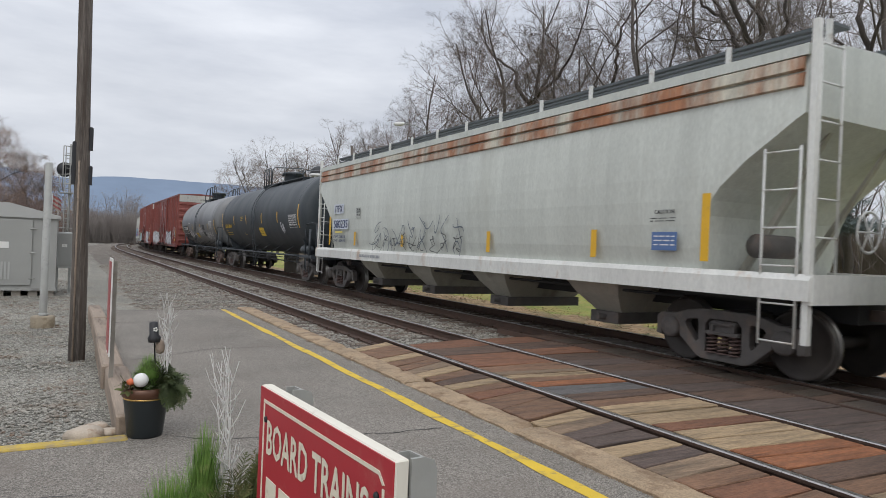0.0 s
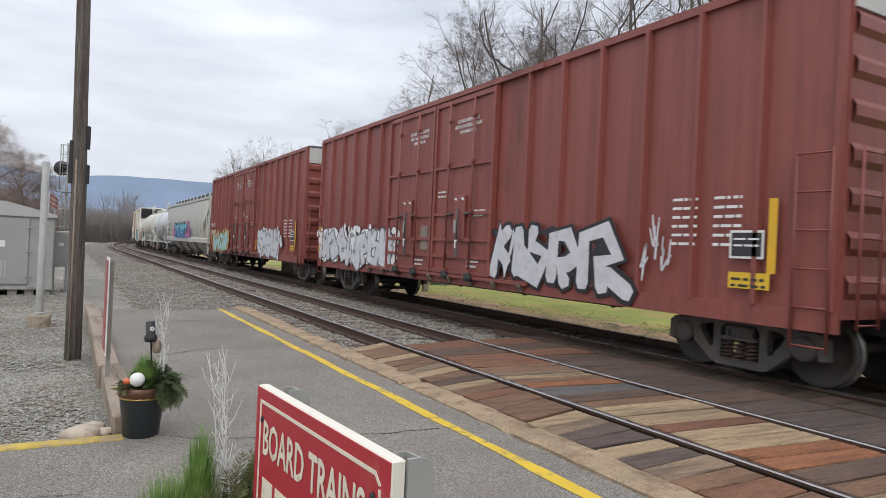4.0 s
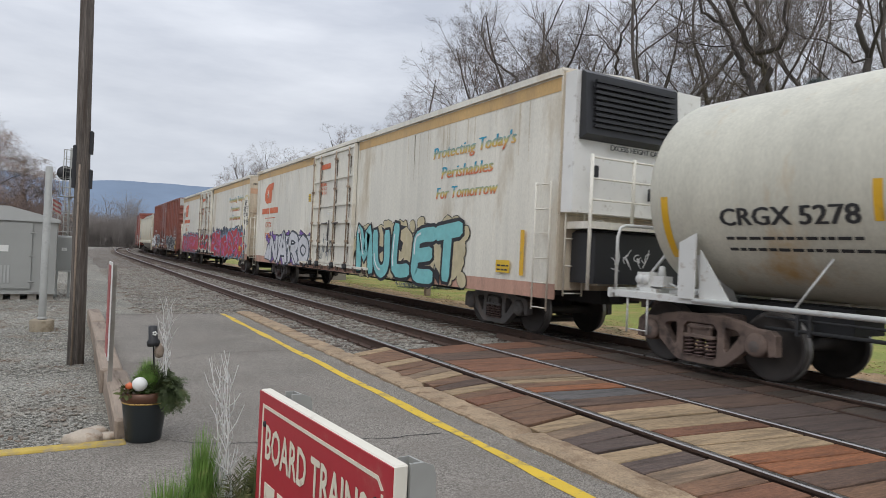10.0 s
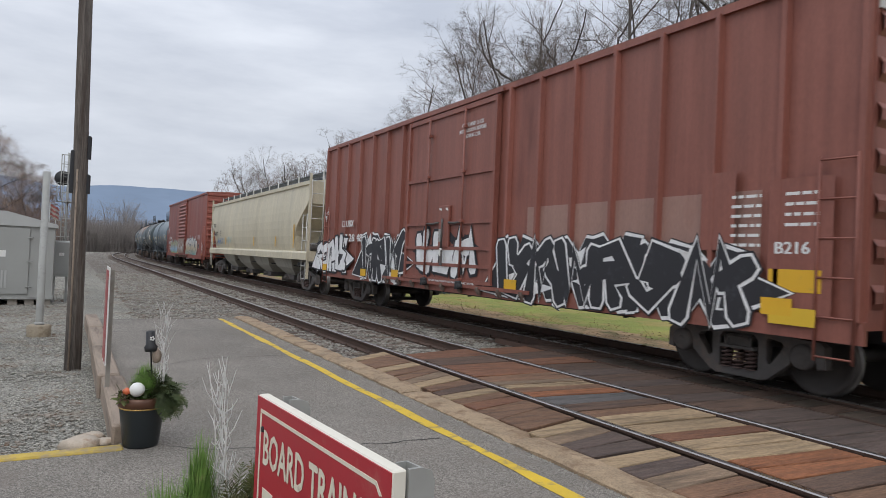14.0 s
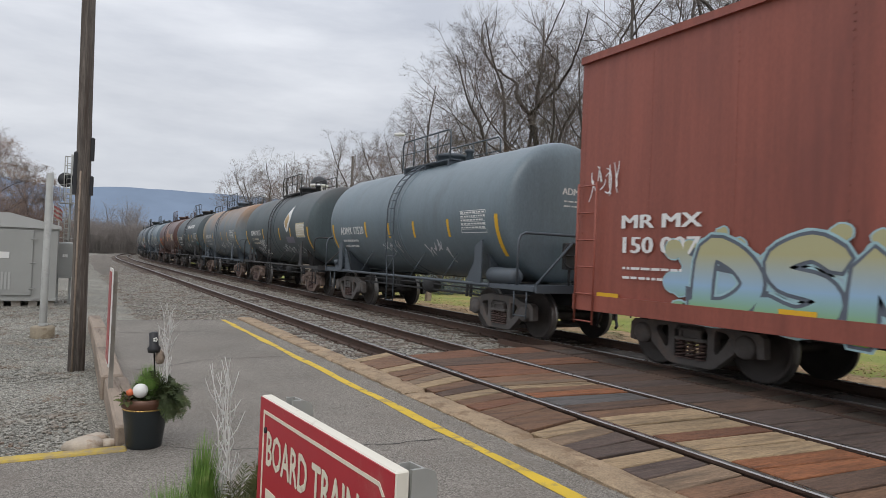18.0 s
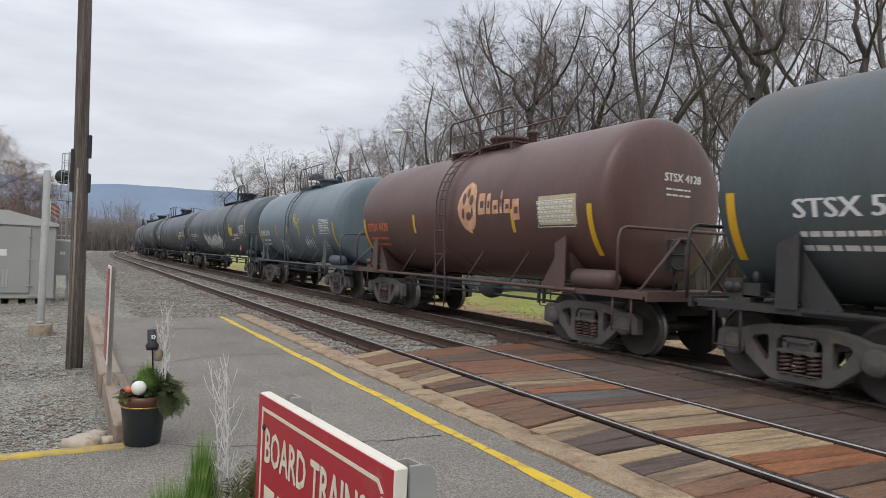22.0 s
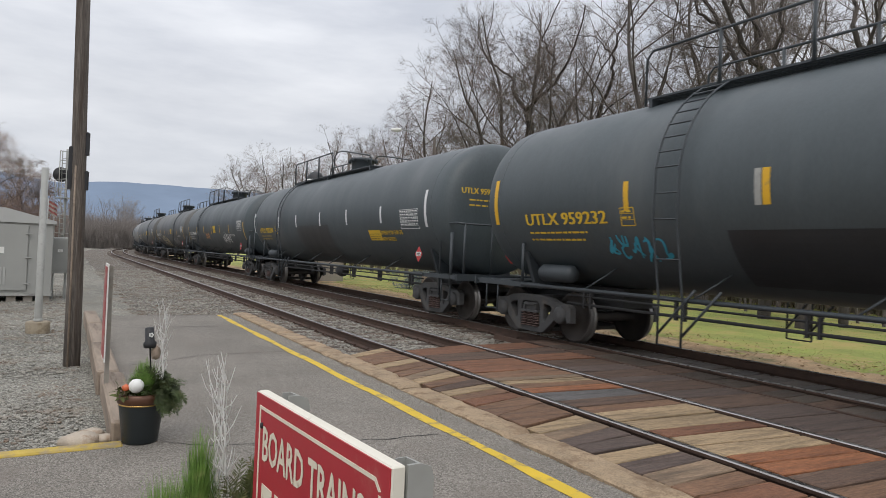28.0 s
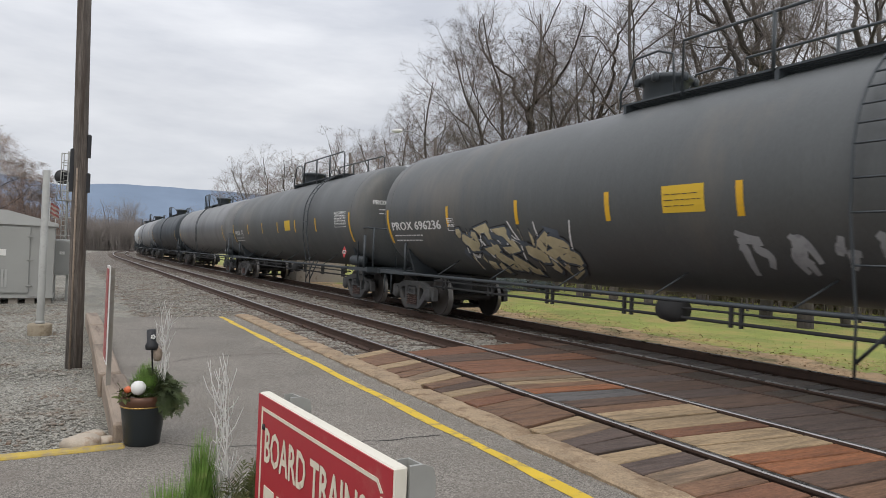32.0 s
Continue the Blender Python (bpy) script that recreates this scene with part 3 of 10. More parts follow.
kerb = thing("platform_kerb", "weathered brown concrete kerb along the platform edge", "kerb", kind="structure")
y = -6.0
while y < 15.35:
    n = min(rnd.uniform(1.7, 2.6), 15.45 - y)
    bm = bmesh.new()
    secs = []
    steps = max(3, int(n / 0.10))
    lift = rnd.uniform(-0.012, 0.012)
    for i in range(steps + 1):
        yy = y + (n - 0.015) * i / steps
        w, v = rnd.uniform(-0.007, 0.007), rnd.uniform(-0.005, 0.005)
        end = min(i, steps - i)
        chip = rnd.uniform(0.03, 0.09) if rnd.random() < (0.3 if end == 0 else 0.045) else 0
        top = lift + rnd.uniform(-0.006, 0.006) - (0.02 if end == 0 else 0)
        secs.append([bm.verts.new(p) for p in ((3.375 + v, yy, -0.3), (3.365 + v, yy, -0.03 + top), (3.39 + v, yy, -0.012 + top), (3.54, yy, -0.004 + top + w * 0.4),
                                               (3.66 + w - chip, yy, -0.012 + top - chip * 0.2), (3.69 + w - chip * 0.8, yy, -0.045 + top - chip * 0.3), (3.70 + w * 0.5, yy, -0.3))])
    for a, b in zip(secs, secs[1:]):
        for k in range(6):
            bm.faces.new((a[k], a[k + 1], b[k + 1], b[k]))
    bm.faces.new(secs[0])
    bm.faces.new(secs[-1][::-1])
    part("kerb_stone", bm, M["kerb"], kerb)
    y += n
# dirt and broken asphalt along the foot of the kerb
verts, faces = [], []
for _ in range(2600):
    y, k = rnd.uniform(1.5, 15.0), len(verts)
    x, q = 3.37 - abs(rnd.gauss(0, 0.035)), rnd.uniform(0.004, 0.013)
    a = rnd.uniform(0, 6.28)
    verts += [(x + q * math.cos(a + b), y + q * math.sin(a + b), -0.052) for b in (0, 2.1, 4.2)] + [(x + rnd.uniform(-0.3, 0.3) * q, y, -0.05 + q * rnd.uniform(0.5, 1.1))]
    faces += [(k, k + 1, k + 3), (k + 1, k + 2, k + 3), (k + 2, k, k + 3)]
solo("kerb_grit", raw("kerb_grit", verts, faces, M["stone"]), None, "loose grit and crumbs along the kerb", "grit", kind="stuff")

bm = bmesh.new()
soft_box(bm, -3.4, 0.44, 5.55, 5.68, -0.3, -0.035, 0.012)
solo("painted_kerb", bm, M["kerb_yellow"], "low kerb with worn yellow paint at the gravel edge", "kerb", kind="structure")

# landscape timbers, laid end to end along the gravel
y = 5.75
for n, zt in ((2.2, 0.10), (2.3, 0.115), (2.4, 0.10), (2.15, 0.11)):
    bm = bmesh.new()
    soft_box(bm, -0.11, 0.11, 0, n - 0.03, -0.35, zt, 0.02)
    solo("landscape_timber", bm, M["timber"], "weathered grey-brown squared timber edging the platform", "timber", pose(0.47 + rnd.uniform(-0.02, 0.02), y, 0.0, rz=rnd.uniform(-0.6, 0.6)), "timbers along the platform")
    y += n

# ---- the plank crossing ----
crossing = thing("plank_crossing", "pedestrian crossing of worn mixed-colour wooden planks between the rails", "crossing", kind="structure")


def plank(x0, x1, near, far, top, key):
    """One board; near and far: its two long edges, each as y at x0 and at x1."""
    bm = bmesh.new()
    g = rnd.uniform(0.004, 0.011)
    xa, xb = x0 + rnd.uniform(0, 0.02), x1 - rnd.uniform(0, 0.02)
    z = [top + rnd.uniform(-0.010, 0.008) for _ in range(2)]
    n = 4
    v = []
    for depth, k in ((-0.11, 0.0), (-0.007, 0.0), (0.0, 0.007)):
        lo, hi = [], []
        for i in range(n + 1):
            f = i / n
            x = xa + (xb - xa) * f + (k if i == 0 else -k if i == n else 0)
            zz = z[0] + (z[1] - z[0]) * f + depth
            lo.append(bm.verts.new((x, near[0] + (near[1] - near[0]) * f + g + k + rnd.uniform(0, 0.006), zz)))
            hi.append(bm.verts.new((x, far[0] + (far[1] - far[0]) * f - g - k - rnd.uniform(0, 0.006), zz)))
        v.append(lo + hi[::-1])
    for r0, r1 in zip(v, v[1:]):
        for i in range(2 * n + 2):
            bm.faces.new((r0[i], r0[(i + 1) % (2 * n + 2)], r1[(i + 1) % (2 * n + 2)], r1[i]))
    for i in range(n):
        bm.faces.new((v[-1][i], v[-1][i + 1], v[-1][2 * n - i], v[-1][2 * n + 1 - i]))
    return part("plank", bm, M["plank_" + key], crossing)


def deck(x0, x1, top, rows, rest, first=-3.0):
    """Boards from far to near: rows of (edge at x0, edge at x1, kind); past the rows the kinds of rest repeat."""
    rows = list(rows)
    a, b, _ = rows[-1]
    k = 0
    while min(a, b) > first:
        w = rnd.uniform(0.24, 0.34)
        a, b = a - w, b - w
        rows.append((a, b, rest[k % len(rest)]))
        k += 1
    for (a0, b0, key), (a1, b1, _) in zip(rows, rows[1:]):
        plank(x0, x1, (a1, b1), (a0, b0), top, key)


deck(3.71, C1 - 0.84, -0.028, ((9.19, 9.72, "tan"), (8.93, 9.43, "brown"), (8.52, 8.98, "brown"), (8.27, 8.68, "tan"), (8.0, 8.4, "brown"), (7.70, 8.12, "brown"), (7.42, 7.86, "grey"), (7.17, 7.56, "tan"),
     (6.91, 7.28, "brown"), (6.66, 6.98, "umber"), (6.46, 6.68, "tan"), (6.22, 6.43, "brown"), (5.98, 6.2, "red"), (5.71, 5.94, "brown"), (5.30, 5.58, "brown"), (4.86, 5.08, "tan"), (4.64, 4.80, "grey"),
     (4.40, 4.57, "dark"), (4.20, 4.30, "dark"), (3.98, 4.02, "tan"), (3.72, 3.77, "dark"), (3.46, 3.52, "grey"), (3.19, 3.24, "brown"), (2.96, 2.98, "red")), ("brown", "grey", "tan", "dark"))
deck(C1 - 0.66, C1 + 0.68, -0.018, ((9.36, 9.66, "red"), (8.76, 8.98, "umber"), (8.18, 8.31, "red"), (7.82, 7.9, "red"), (7.30, 7.32, "brown"), (6.94, 6.85, "grey"), (6.74, 6.67, "tan"), (6.55, 6.44, "brown"), (6.29, 6.19, "orange"),
     (6.02, 5.92, "slate"), (5.60, 5.55, "umber"), (5.30, 5.26, "brown"), (5.03, 5.0, "tan"), (4.66, 4.60, "tan"), (4.32, 4.24, "red"), (4.06, 4.0, "tan"), (3.79, 3.67, "tan"), (3.49, 3.39, "orange"), (3.25, 3.13, "orange"), (2.98, 2.90, "umber")), ("brown", "tan", "red", "dark"))
deck(C1 + 0.83, 7.38, -0.02, ((9.62, 9.75, "red"), (9.0, 9.12, "umber"), (8.4, 8.45, "red"), (7.92, 7.9, "umber"), (7.35, 7.3, "dark"), (6.95, 6.85, "umber"), (6.5, 6.4, "dark"), (6.1, 6.0, "umber"), (5.6, 5.5, "dark"),
     (5.2, 5.1, "umber"), (4.7, 4.6, "dark"), (4.19, 4.09, "dark"), (3.67, 3.54, "dark")), ("dark", "umber", "dark"))
deck(7.46, C2 - 0.82, -0.03, ((9.9, 9.95, "umber"), (9.3, 9.3, "greasy"), (8.8, 8.8, "umber"), (8.2, 8.2, "greasy"), (7.7, 7.7, "greasy"), (7.1, 7.1, "umber"), (6.5, 6.5, "greasy"), (6.0, 6.0, "greasy")), ("greasy", "umber", "greasy"))
deck(C2 - 0.66, C2 + 0.60, -0.125, ((9.9, 9.9, "greasy"), (9.5, 9.5, "greasy")), ("greasy",))
bm = bmesh.new()
prism(bm, [(3.7, -3.2), (C2 + 0.9, -3.2), (C2 + 0.9, 9.85), (C1 + 0.8, 9.6), (C1 - 0.75, 9.4), (3.7, 9.0)], "z", -0.3, -0.165)
part("sleeper_base", bm, M["plank_greasy"], crossing)
bm = bmesh.new()
box(bm, 7.395, 7.445, -3.0, 10.8, -0.1, -0.012)
part("steel_strip", bm, M["rail_side"], crossing, "thin worn steel edge strip")
bm = bmesh.new()
box(bm, C2 + 0.62, C2 + 0.675, -3.0, 9.9, -0.2, -0.135)
part("foot_strip", bm, M["rail_head"], crossing, "polished steel foot strip beside the rail")

# ---- the poles and cabinets beside the platform ----
pole = thing("utility_pole", "weathered dark brown wooden utility pole leaning slightly", "utility pole", pose(0.125, 9.77, -0.15, 0, 0.0, 0))
bm = bmesh.new()
sweep(bm, [(0, 0, -0.4), (-0.005, 0, 1.0), (-0.018, 0, 2.2), (-0.04, 0.0, 3.3), (-0.14, 0, 10.0)], [0.102, 0.094, 0.09, 0.084, 0.068], 16)
part("shaft", bm, M["pole_wood"], pole)
bm = bmesh.new()
sweep(bm, [(-0.05, -0.09, 0), (-0.06, -0.085, 2.6)], 0.012, 6)
part("ground_wire_cover", bm, M["timber"], pole)
for sx, z0, z1 in ((-0.115, 2.3, 2.85), (0.06, 2.75, 3.05), (0.065, 2.3, 2.55)):
    bm = bmesh.new()
    soft_box(bm, sx - 0.03, sx + 0.03, -0.05, 0.05, z0, z1, 0.015)
    part("mounted_box", bm, M["ink"], pole, "small dark box")

post = thing("steel_post", "galvanised round steel post in a concrete footing", "post", pose(-0.365, 13.3, -0.12))
bm = bmesh.new()
lathe(bm, [(0.0, -0.3), (0.185, -0.3), (0.185, 0.17), (0.165, 0.19), (0.0, 0.19)], 20)
part("footing", bm, M["footing"], post)
bm = bmesh.new()
lathe(bm, [(0.06, 0.15), (0.055, 2.83), (0.0, 2.84)], 18)
part("pipe", bm, M["galvanised"], post)
bm = bmesh.new()
lathe(bm, [(0.075, 0.2), (0.075, 0.23), (0.058, 0.24)], 18)
part("collar", bm, M["galvanised"], post)

cab = thing("equipment_cabinet", "large grey aluminium railway equipment cabinet with louvred door", "cabinet", pose(-1.55, 19.7, -0.12))
bm = bmesh.new()
box(bm, -1.6, 1.25, 0, 1.9, 0.2, 2.0)
part("body", bm, M["cabinet"], cab)
bm = bmesh.new()
prism(bm, [(-1.66, 1.98), (1.31, 1.98), (1.31, 2.06), (0.2, 2.34), (-1.66, 2.34)], "y", -0.06, 1.95)
part("roof", bm, M["cabinet_light"], cab, "light grey sloped roof")
bm = bmesh.new()
soft_box(bm, -0.85, 0.72, -0.04, 0.0, 0.28, 1.93, 0.01)
door = part("door", bm, M["cabinet"], cab)
for i in range(6):
    bm = bmesh.new()
    box(bm, -0.16 + i * 0.075, -0.115 + i * 0.075, -0.055, -0.04, 0.42, 0.86)
    part("louvre", bm, M["cabinet_light"], door)
bm = bmesh.new()
box(bm, -0.08, 0.22, -0.05, -0.04, 1.2, 1.36)
part("notice", bm, M["white"], door, "white notice plate")
for z in (0.45, 1.1, 1.7):
    bm = bmesh.new()
    sweep(bm, [(0.66, -0.06, z), (0.8, -0.06, z)], 0.014, 8)
    part("hinge", bm, M["galvanised"], door)
bm = bmesh.new()
box(bm, -1.6, 1.27, -0.02, 1.9, 0.14, 0.2)
part("skid", bm, M["galvanised"], cab)
for i in range(8):
    bm = bmesh.new()
    box(bm, -1.5 + i * 0.36, -1.3 + i * 0.36, 0.05, 0.3, -0.05, 0.14)
    part("foot", bm, M["concrete"], cab)

jb = thing("junction_box", "small grey metal junction box on two legs", "junction box", pose(-0.13, 20.9, -0.12))
bm = bmesh.new()
soft_box(bm, -0.24, 0.24, -0.12, 0.12, 0.68, 1.66, 0.02)
part("housing", bm, M["cabinet_light"], jb)
bm = bmesh.new()
soft_box(bm, -0.21, 0.21, -0.14, -0.12, 0.72, 1.62, 0.01)
lid = part("door", bm, M["cabinet"], jb)
bm = bmesh.new()
box(bm, -0.06, 0.06, -0.15, -0.14, 1.25, 1.33)
part("label_plate", bm, M["white"], lid)
for x in (-0.16, 0.14):
    bm = bmesh.new()
    box(bm, x - 0.03, x + 0.03, -0.03, 0.03, -0.1, 0.68)
    part("leg", bm, M["galvanised"], jb)
bm = bmesh.new()
sweep(bm, [(0, 0, 1.66), (0, 0, 1.72), (0.03, 0, 1.74), (0.06, 0, 1.72), (0.06, 0, 1.66)], 0.012, 6)
part("lifting_eye", bm, M["galvanised"], jb)

# railway signal with ladder, beyond the pole
sig = thing("railway_signal", "aluminium railway signal mast with ladder, platforms and round black heads", "railway signal", pose(-0.40, 46.0, -0.3))
bm = bmesh.new()
sweep(bm, [(0.25, 0, 0), (0.25, 0, 7.2)], 0.07, 10)
part("mast", bm, M["galvanised"], sig)
for x in (-0.12, 0.12):
    bm = bmesh.new()
    sweep(bm, [(x + 0.12, -0.35, 0), (x + 0.12, -0.35, 7.0)], 0.03, 6)
    part("ladder_rail", bm, M["galvanised"], sig)
for i in range(22):
    bm = bmesh.new()
    sweep(bm, [(0.0, -0.35, 0.3 + 0.3 * i), (0.24, -0.35, 0.3 + 0.3 * i)], 0.02, 5)
    part("rung", bm, M["galvanised"], sig)
for z in (2.1, 4.2):
    bm = bmesh.new()
    box(bm, -0.3, 0.65, -0.5, 0.3, z, z + 0.04)
    for x, y in ((-0.3, -0.5), (0.65, -0.5), (-0.3, 0.3), (0.65, 0.3)):
        sweep(bm, [(x, y, z), (x, y, z + 1.1)], 0.02, 5)
    sweep(bm, [(-0.3, 0.3, z + 1.1), (-0.3, -0.5, z + 1.1), (0.65, -0.5, z + 1.1), (0.65, 0.3, z + 1.1)], 0.02, 5)
    part("service_platform", bm, M["galvanised"], sig)
bm = bmesh.new()
for z in (4.75, 5.9, 6.45, 7.0):
    sweep(bm, [(-0.12, 0.2, z), (-0.12, -0.55, z), (0.55, -0.55, z), (0.55, 0.2, z)], 0.028, 5)
for x, y in ((-0.12, -0.55), (0.55, -0.55)):
    sweep(bm, [(x, y, 4.3), (x, y, 7.0)], 0.03, 5)
part("top_cage", bm, M["galvanised"], sig)
for z in (5.62,):
    bm = bmesh.new()
    lathe(bm, [(0.0, 0), (0.44, 0), (0.44, 0.05), (0.0, 0.06)], 24, pose(-0.03, -0.2, z, 90))
    head = part("signal_head", bm, M["black"], sig, "round black backing disc")
    for dx, dz in ((0, 0), (0, 0.2), (0, -0.2)):
        bm = bmesh.new()
        lathe(bm, [(0.07, 0), (0.075, 0.18), (0.068, 0.18), (0.06, 0.02), (0, 0.02)], 14, pose(-0.03 + dx, -0.25, z + dz, 90))
        part("hood", bm, M["lens"], head)

# a flag hangs by the signal
flag = thing("flag", "small faded red and white striped flag hanging slack", "flag", pose(-0.98, 44.0, 0.0))
bm = bmesh.new()
sweep(bm, [(0, 0, -0.3), (0, 0, 3.75)], 0.03, 6)
part("staff", bm, M["galvanised"], flag)
for i in range(6):
    bm = bmesh.new()
    vs = []
    for j in range(6):
        vs.append((0.03 + 0.085 * j, 0.05 * math.sin(j * 1.6), -0.05 * j + 0.02 * math.sin(j * 2.2)))
    for a, b in zip(vs, vs[1:]):
        q = [bm.verts.new((p[0], p[1], p[2] + 3.65 - 0.125 * i - d)) for p, d in ((a, 0), (b, 0), (b, 0.12), (a, 0.12))]
        bm.faces.new(q)
    part("stripe", bm, (M["flag_red"], M["concrete"])[i % 2], flag)

# ---- red sign near the camera ----
sx0, sy0, sx1, sy1, stop = 0.65, 2.515, 0.735, 1.505, 0.97
turn = math.degrees(math.atan2(sy1 - sy0, sx1 - sx0))
sign = thing("board_sign", "red station sign with cream lettering and a white painted edge", "sign", pose(sx0, sy0, stop, 0, 0, turn))
SW, SH = math.hypot(sx1 - sx0, sy1 - sy0), 0.62
bm = bmesh.new()
soft_box(bm, 0, SW, 0.004, 0.045, -SH, 0, 0.004)
part("board", bm, M["board_cream"], sign, "white painted board edge")
bm = bmesh.new()
box(bm, 0.004, SW - 0.004, 0.0, 0.006, -SH + 0.004, -0.004)
part("red_face", bm, M["sign_red"], sign, "red painted face")
bm = bmesh.new()
o, w = 0.045, 0.012
for x0, x1, z0, z1 in ((o, SW - o - 0.03, -o - w, -o), (o, o + w, -SH + o, -o - w - 0.002), (SW - o - w, SW - o, -SH + o, -o - 0.03 - w)):
    box(bm, x0, x1, -0.0016, 0.0, z0, z1)
prism(bm, [(SW - o - 0.03, -o), (SW - o, -o - 0.03), (SW - o - w, -o - 0.03 - 0.004), (SW - o - 0.034, -o - w)], "y", -0.0016, 0.0)
part("border_line", bm, M["cream"], sign)
for x in (0.075, SW - 0.085):
    bm = bmesh.new()
    lathe(bm, [(0.0, 0), (0.012, 0), (0.010, 0.006), (0, 0.008)], 12, pose(x, 0.0, -0.115, 90))
    part("bolt", bm, M["ink"], sign)
for x, up in ((0.16, 0.012), (SW - 0.035, 0.0)):
    bm = bmesh.new()
    prism(bm, [(x - 0.03, 0.05), (x - 0.03, 0.085), (x + 0.032, 0.09), (x + 0.032, 0.05), (x + 0.028, 0.05), (x + 0.028, 0.084), (x - 0.026, 0.08), (x - 0.026, 0.05)], "z", -1.03, up)
    post = part("support_post", bm, M["galvanised"], sign, "galvanised channel post")
    bm = bmesh.new()
    prism(bm, [(0.05, up - 0.35), (0.12, up - 0.35), (0.13, up - 0.33), (0.13, up - 0.04), (0.12, up - 0.012), (0.09, up), (0.05, up)], "x", x + 0.033, x + 0.038)
    part("flange_plate", bm, M["galvanised"], post, "rounded galvanised plate")

# edge-on sign on a channel post at the timbers
es = thing("track_sign", "red and white sign seen edge-on on a steel channel post", "sign", pose(0.40, 7.33, -0.1))
bm = bmesh.new()
prism(bm, [(-0.02, -0.03), (0.02, -0.03), (0.02, 0.03), (0.014, 0.03), (0.014, -0.024), (-0.014, -0.024), (-0.014, 0.03), (-0.02, 0.03)], "z", -0.2, 1.36)
part("channel_post", bm, M["weathered_steel"], es)
bm = bmesh.new()
box(bm, -0.036, -0.024, -0.12, 0.34, 0.42, 1.38)
part("sign_panel", bm, M["white"], es)
bm = bmesh.new()
box(bm, -0.042, -0.038, -0.1, 0.32, 0.45, 1.35)
part("red_face", bm, M["sign_faded"], es)

# ---- the freight train ----
def wheelset_mesh():
    bm = bmesh.new()
    prof = [(0.0, 0.80), (0.10, 0.80), (0.12, 0.77), (0.36, 0.745), (0.40, 0.785), (0.445, 0.785), (0.452, 0.78), (0.457, 0.70), (0.462, 0.69), (0.486, 0.68), (0.484, 0.655), (0.40, 0.65), (0.37, 0.69), (0.12, 0.66), (0.09, 0.62), (0.085, 0.3), (0.082, 0.0)]
    for s in (1, -1):
        lathe(bm, [(r, z * s) for r, z in prof], 28, Matrix.Rotation(radians(90), 4, "Y"))
    me = mesh_of("wheelset", bm, M["wheel"])
    me.materials.append(M["tread"])
    for p in me.polygons:
        c = p.center
        if math.hypot(c.y, c.z) > 0.448 and abs(c.x) > 0.66:
            p.material_index = 1
    return me


def side_frame_mesh(mat):
    """A cast plate with a window for the springs and two upright triangular windows, its edges rounded."""
    half = [(0.36, 0.805), (0.60, 0.77), (0.82, 0.70), (1.08, 0.69), (1.155, 0.63), (1.165, 0.37), (1.06, 0.35), (1.03, 0.52), (0.99, 0.575), (0.79, 0.575),
            (0.745, 0.52), (0.73, 0.38), (0.66, 0.32), (0.43, 0.135), (0.34, 0.105)]
    loops = [half + [(-y, z) for y, z in half[::-1]], [(-0.285, 0.215), (-0.285, 0.60), (-0.22, 0.672), (0.22, 0.672), (0.285, 0.60), (0.285, 0.215)]]
    for s in (1, -1):
        loops.append([(s * y, z) for y, z in ((0.405, 0.62), (0.43, 0.655), (0.60, 0.625), (0.635, 0.58), (0.61, 0.53), (0.46, 0.34), (0.425, 0.335), (0.405, 0.37))])
    bm = bmesh.new()
    for loop in loops:
        ring = [bm.verts.new((-0.07, y, z)) for y, z in loop]
        for a, b in zip(ring, ring[1:] + ring[:1]):
            bm.edges.new((a, b))
    face = bmesh.ops.triangle_fill(bm, use_beauty=True, edges=bm.edges[:], normal=(1, 0, 0))
    flat = [f for f in face["geom"] if isinstance(f, bmesh.types.BMFace)]
    grown = bmesh.ops.extrude_face_region(bm, geom=flat)
    bmesh.ops.translate(bm, verts=[v for v in grown["geom"] if isinstance(v, bmesh.types.BMVert)], vec=(0.14, 0, 0))
    bmesh.ops.recalc_face_normals(bm, faces=bm.faces[:])
    rims = [e for e in bm.edges if len(e.link_faces) == 2 and e.calc_face_angle() > 0.9 and abs(e.verts[0].co.x - e.verts[1].co.x) < 0.01]
    bmesh.ops.bevel(bm, geom=rims, offset=0.016, segments=2, affect="EDGES", profile=0.5)
    # raised rib along the top chord and the bearing housings
    for s in (1, -1):
        lathe(bm, [(0.0, -0.02), (0.165, -0.02), (0.155, 0.05), (0.12, 0.075), (0.0, 0.075)], 20, pose(0.05, s * 0.89, 0.49, 0, 90, 0))
        lathe(bm, [(0.0, -0.02), (0.165, -0.02), (0.155, 0.05), (0.12, 0.075), (0.0, 0.075)], 20, pose(-0.05, s * 0.89, 0.49, 0, -90, 0))
    return mesh_of("side_frame", bm, mat)


def spring_mesh():
    """A coil spring with its inner coil, on a seat."""
    bm = bmesh.new()
    for rad, wire, turns, n in ((0.068, 0.0165, 4.6, 40), (0.034, 0.015, -4.0, 20)):
        sweep(bm, [(rad * math.cos(2 * math.pi * turns * k / n), rad * math.sin(2 * math.pi * turns * k / n), 0.232 + 0.235 * k / n) for k in range(n + 1)], wire, 4)
    lathe(bm, [(0.0, 0.21), (0.088, 0.21), (0.088, 0.226), (0.0, 0.226)], 12)
    return mesh_of("spring", bm, M["spring"])


def cap_mesh(mat):
    bm = bmesh.new()
    lathe(bm, [(0.0, 0.0), (0.075, 0.0), (0.085, 0.02), (0.105, 0.03), (0.105, 0.12), (0.0, 0.12)], 16, pose(-1.165, 0, 0, 0, 90, 0))
    return mesh_of("bearing_cap", bm, mat)


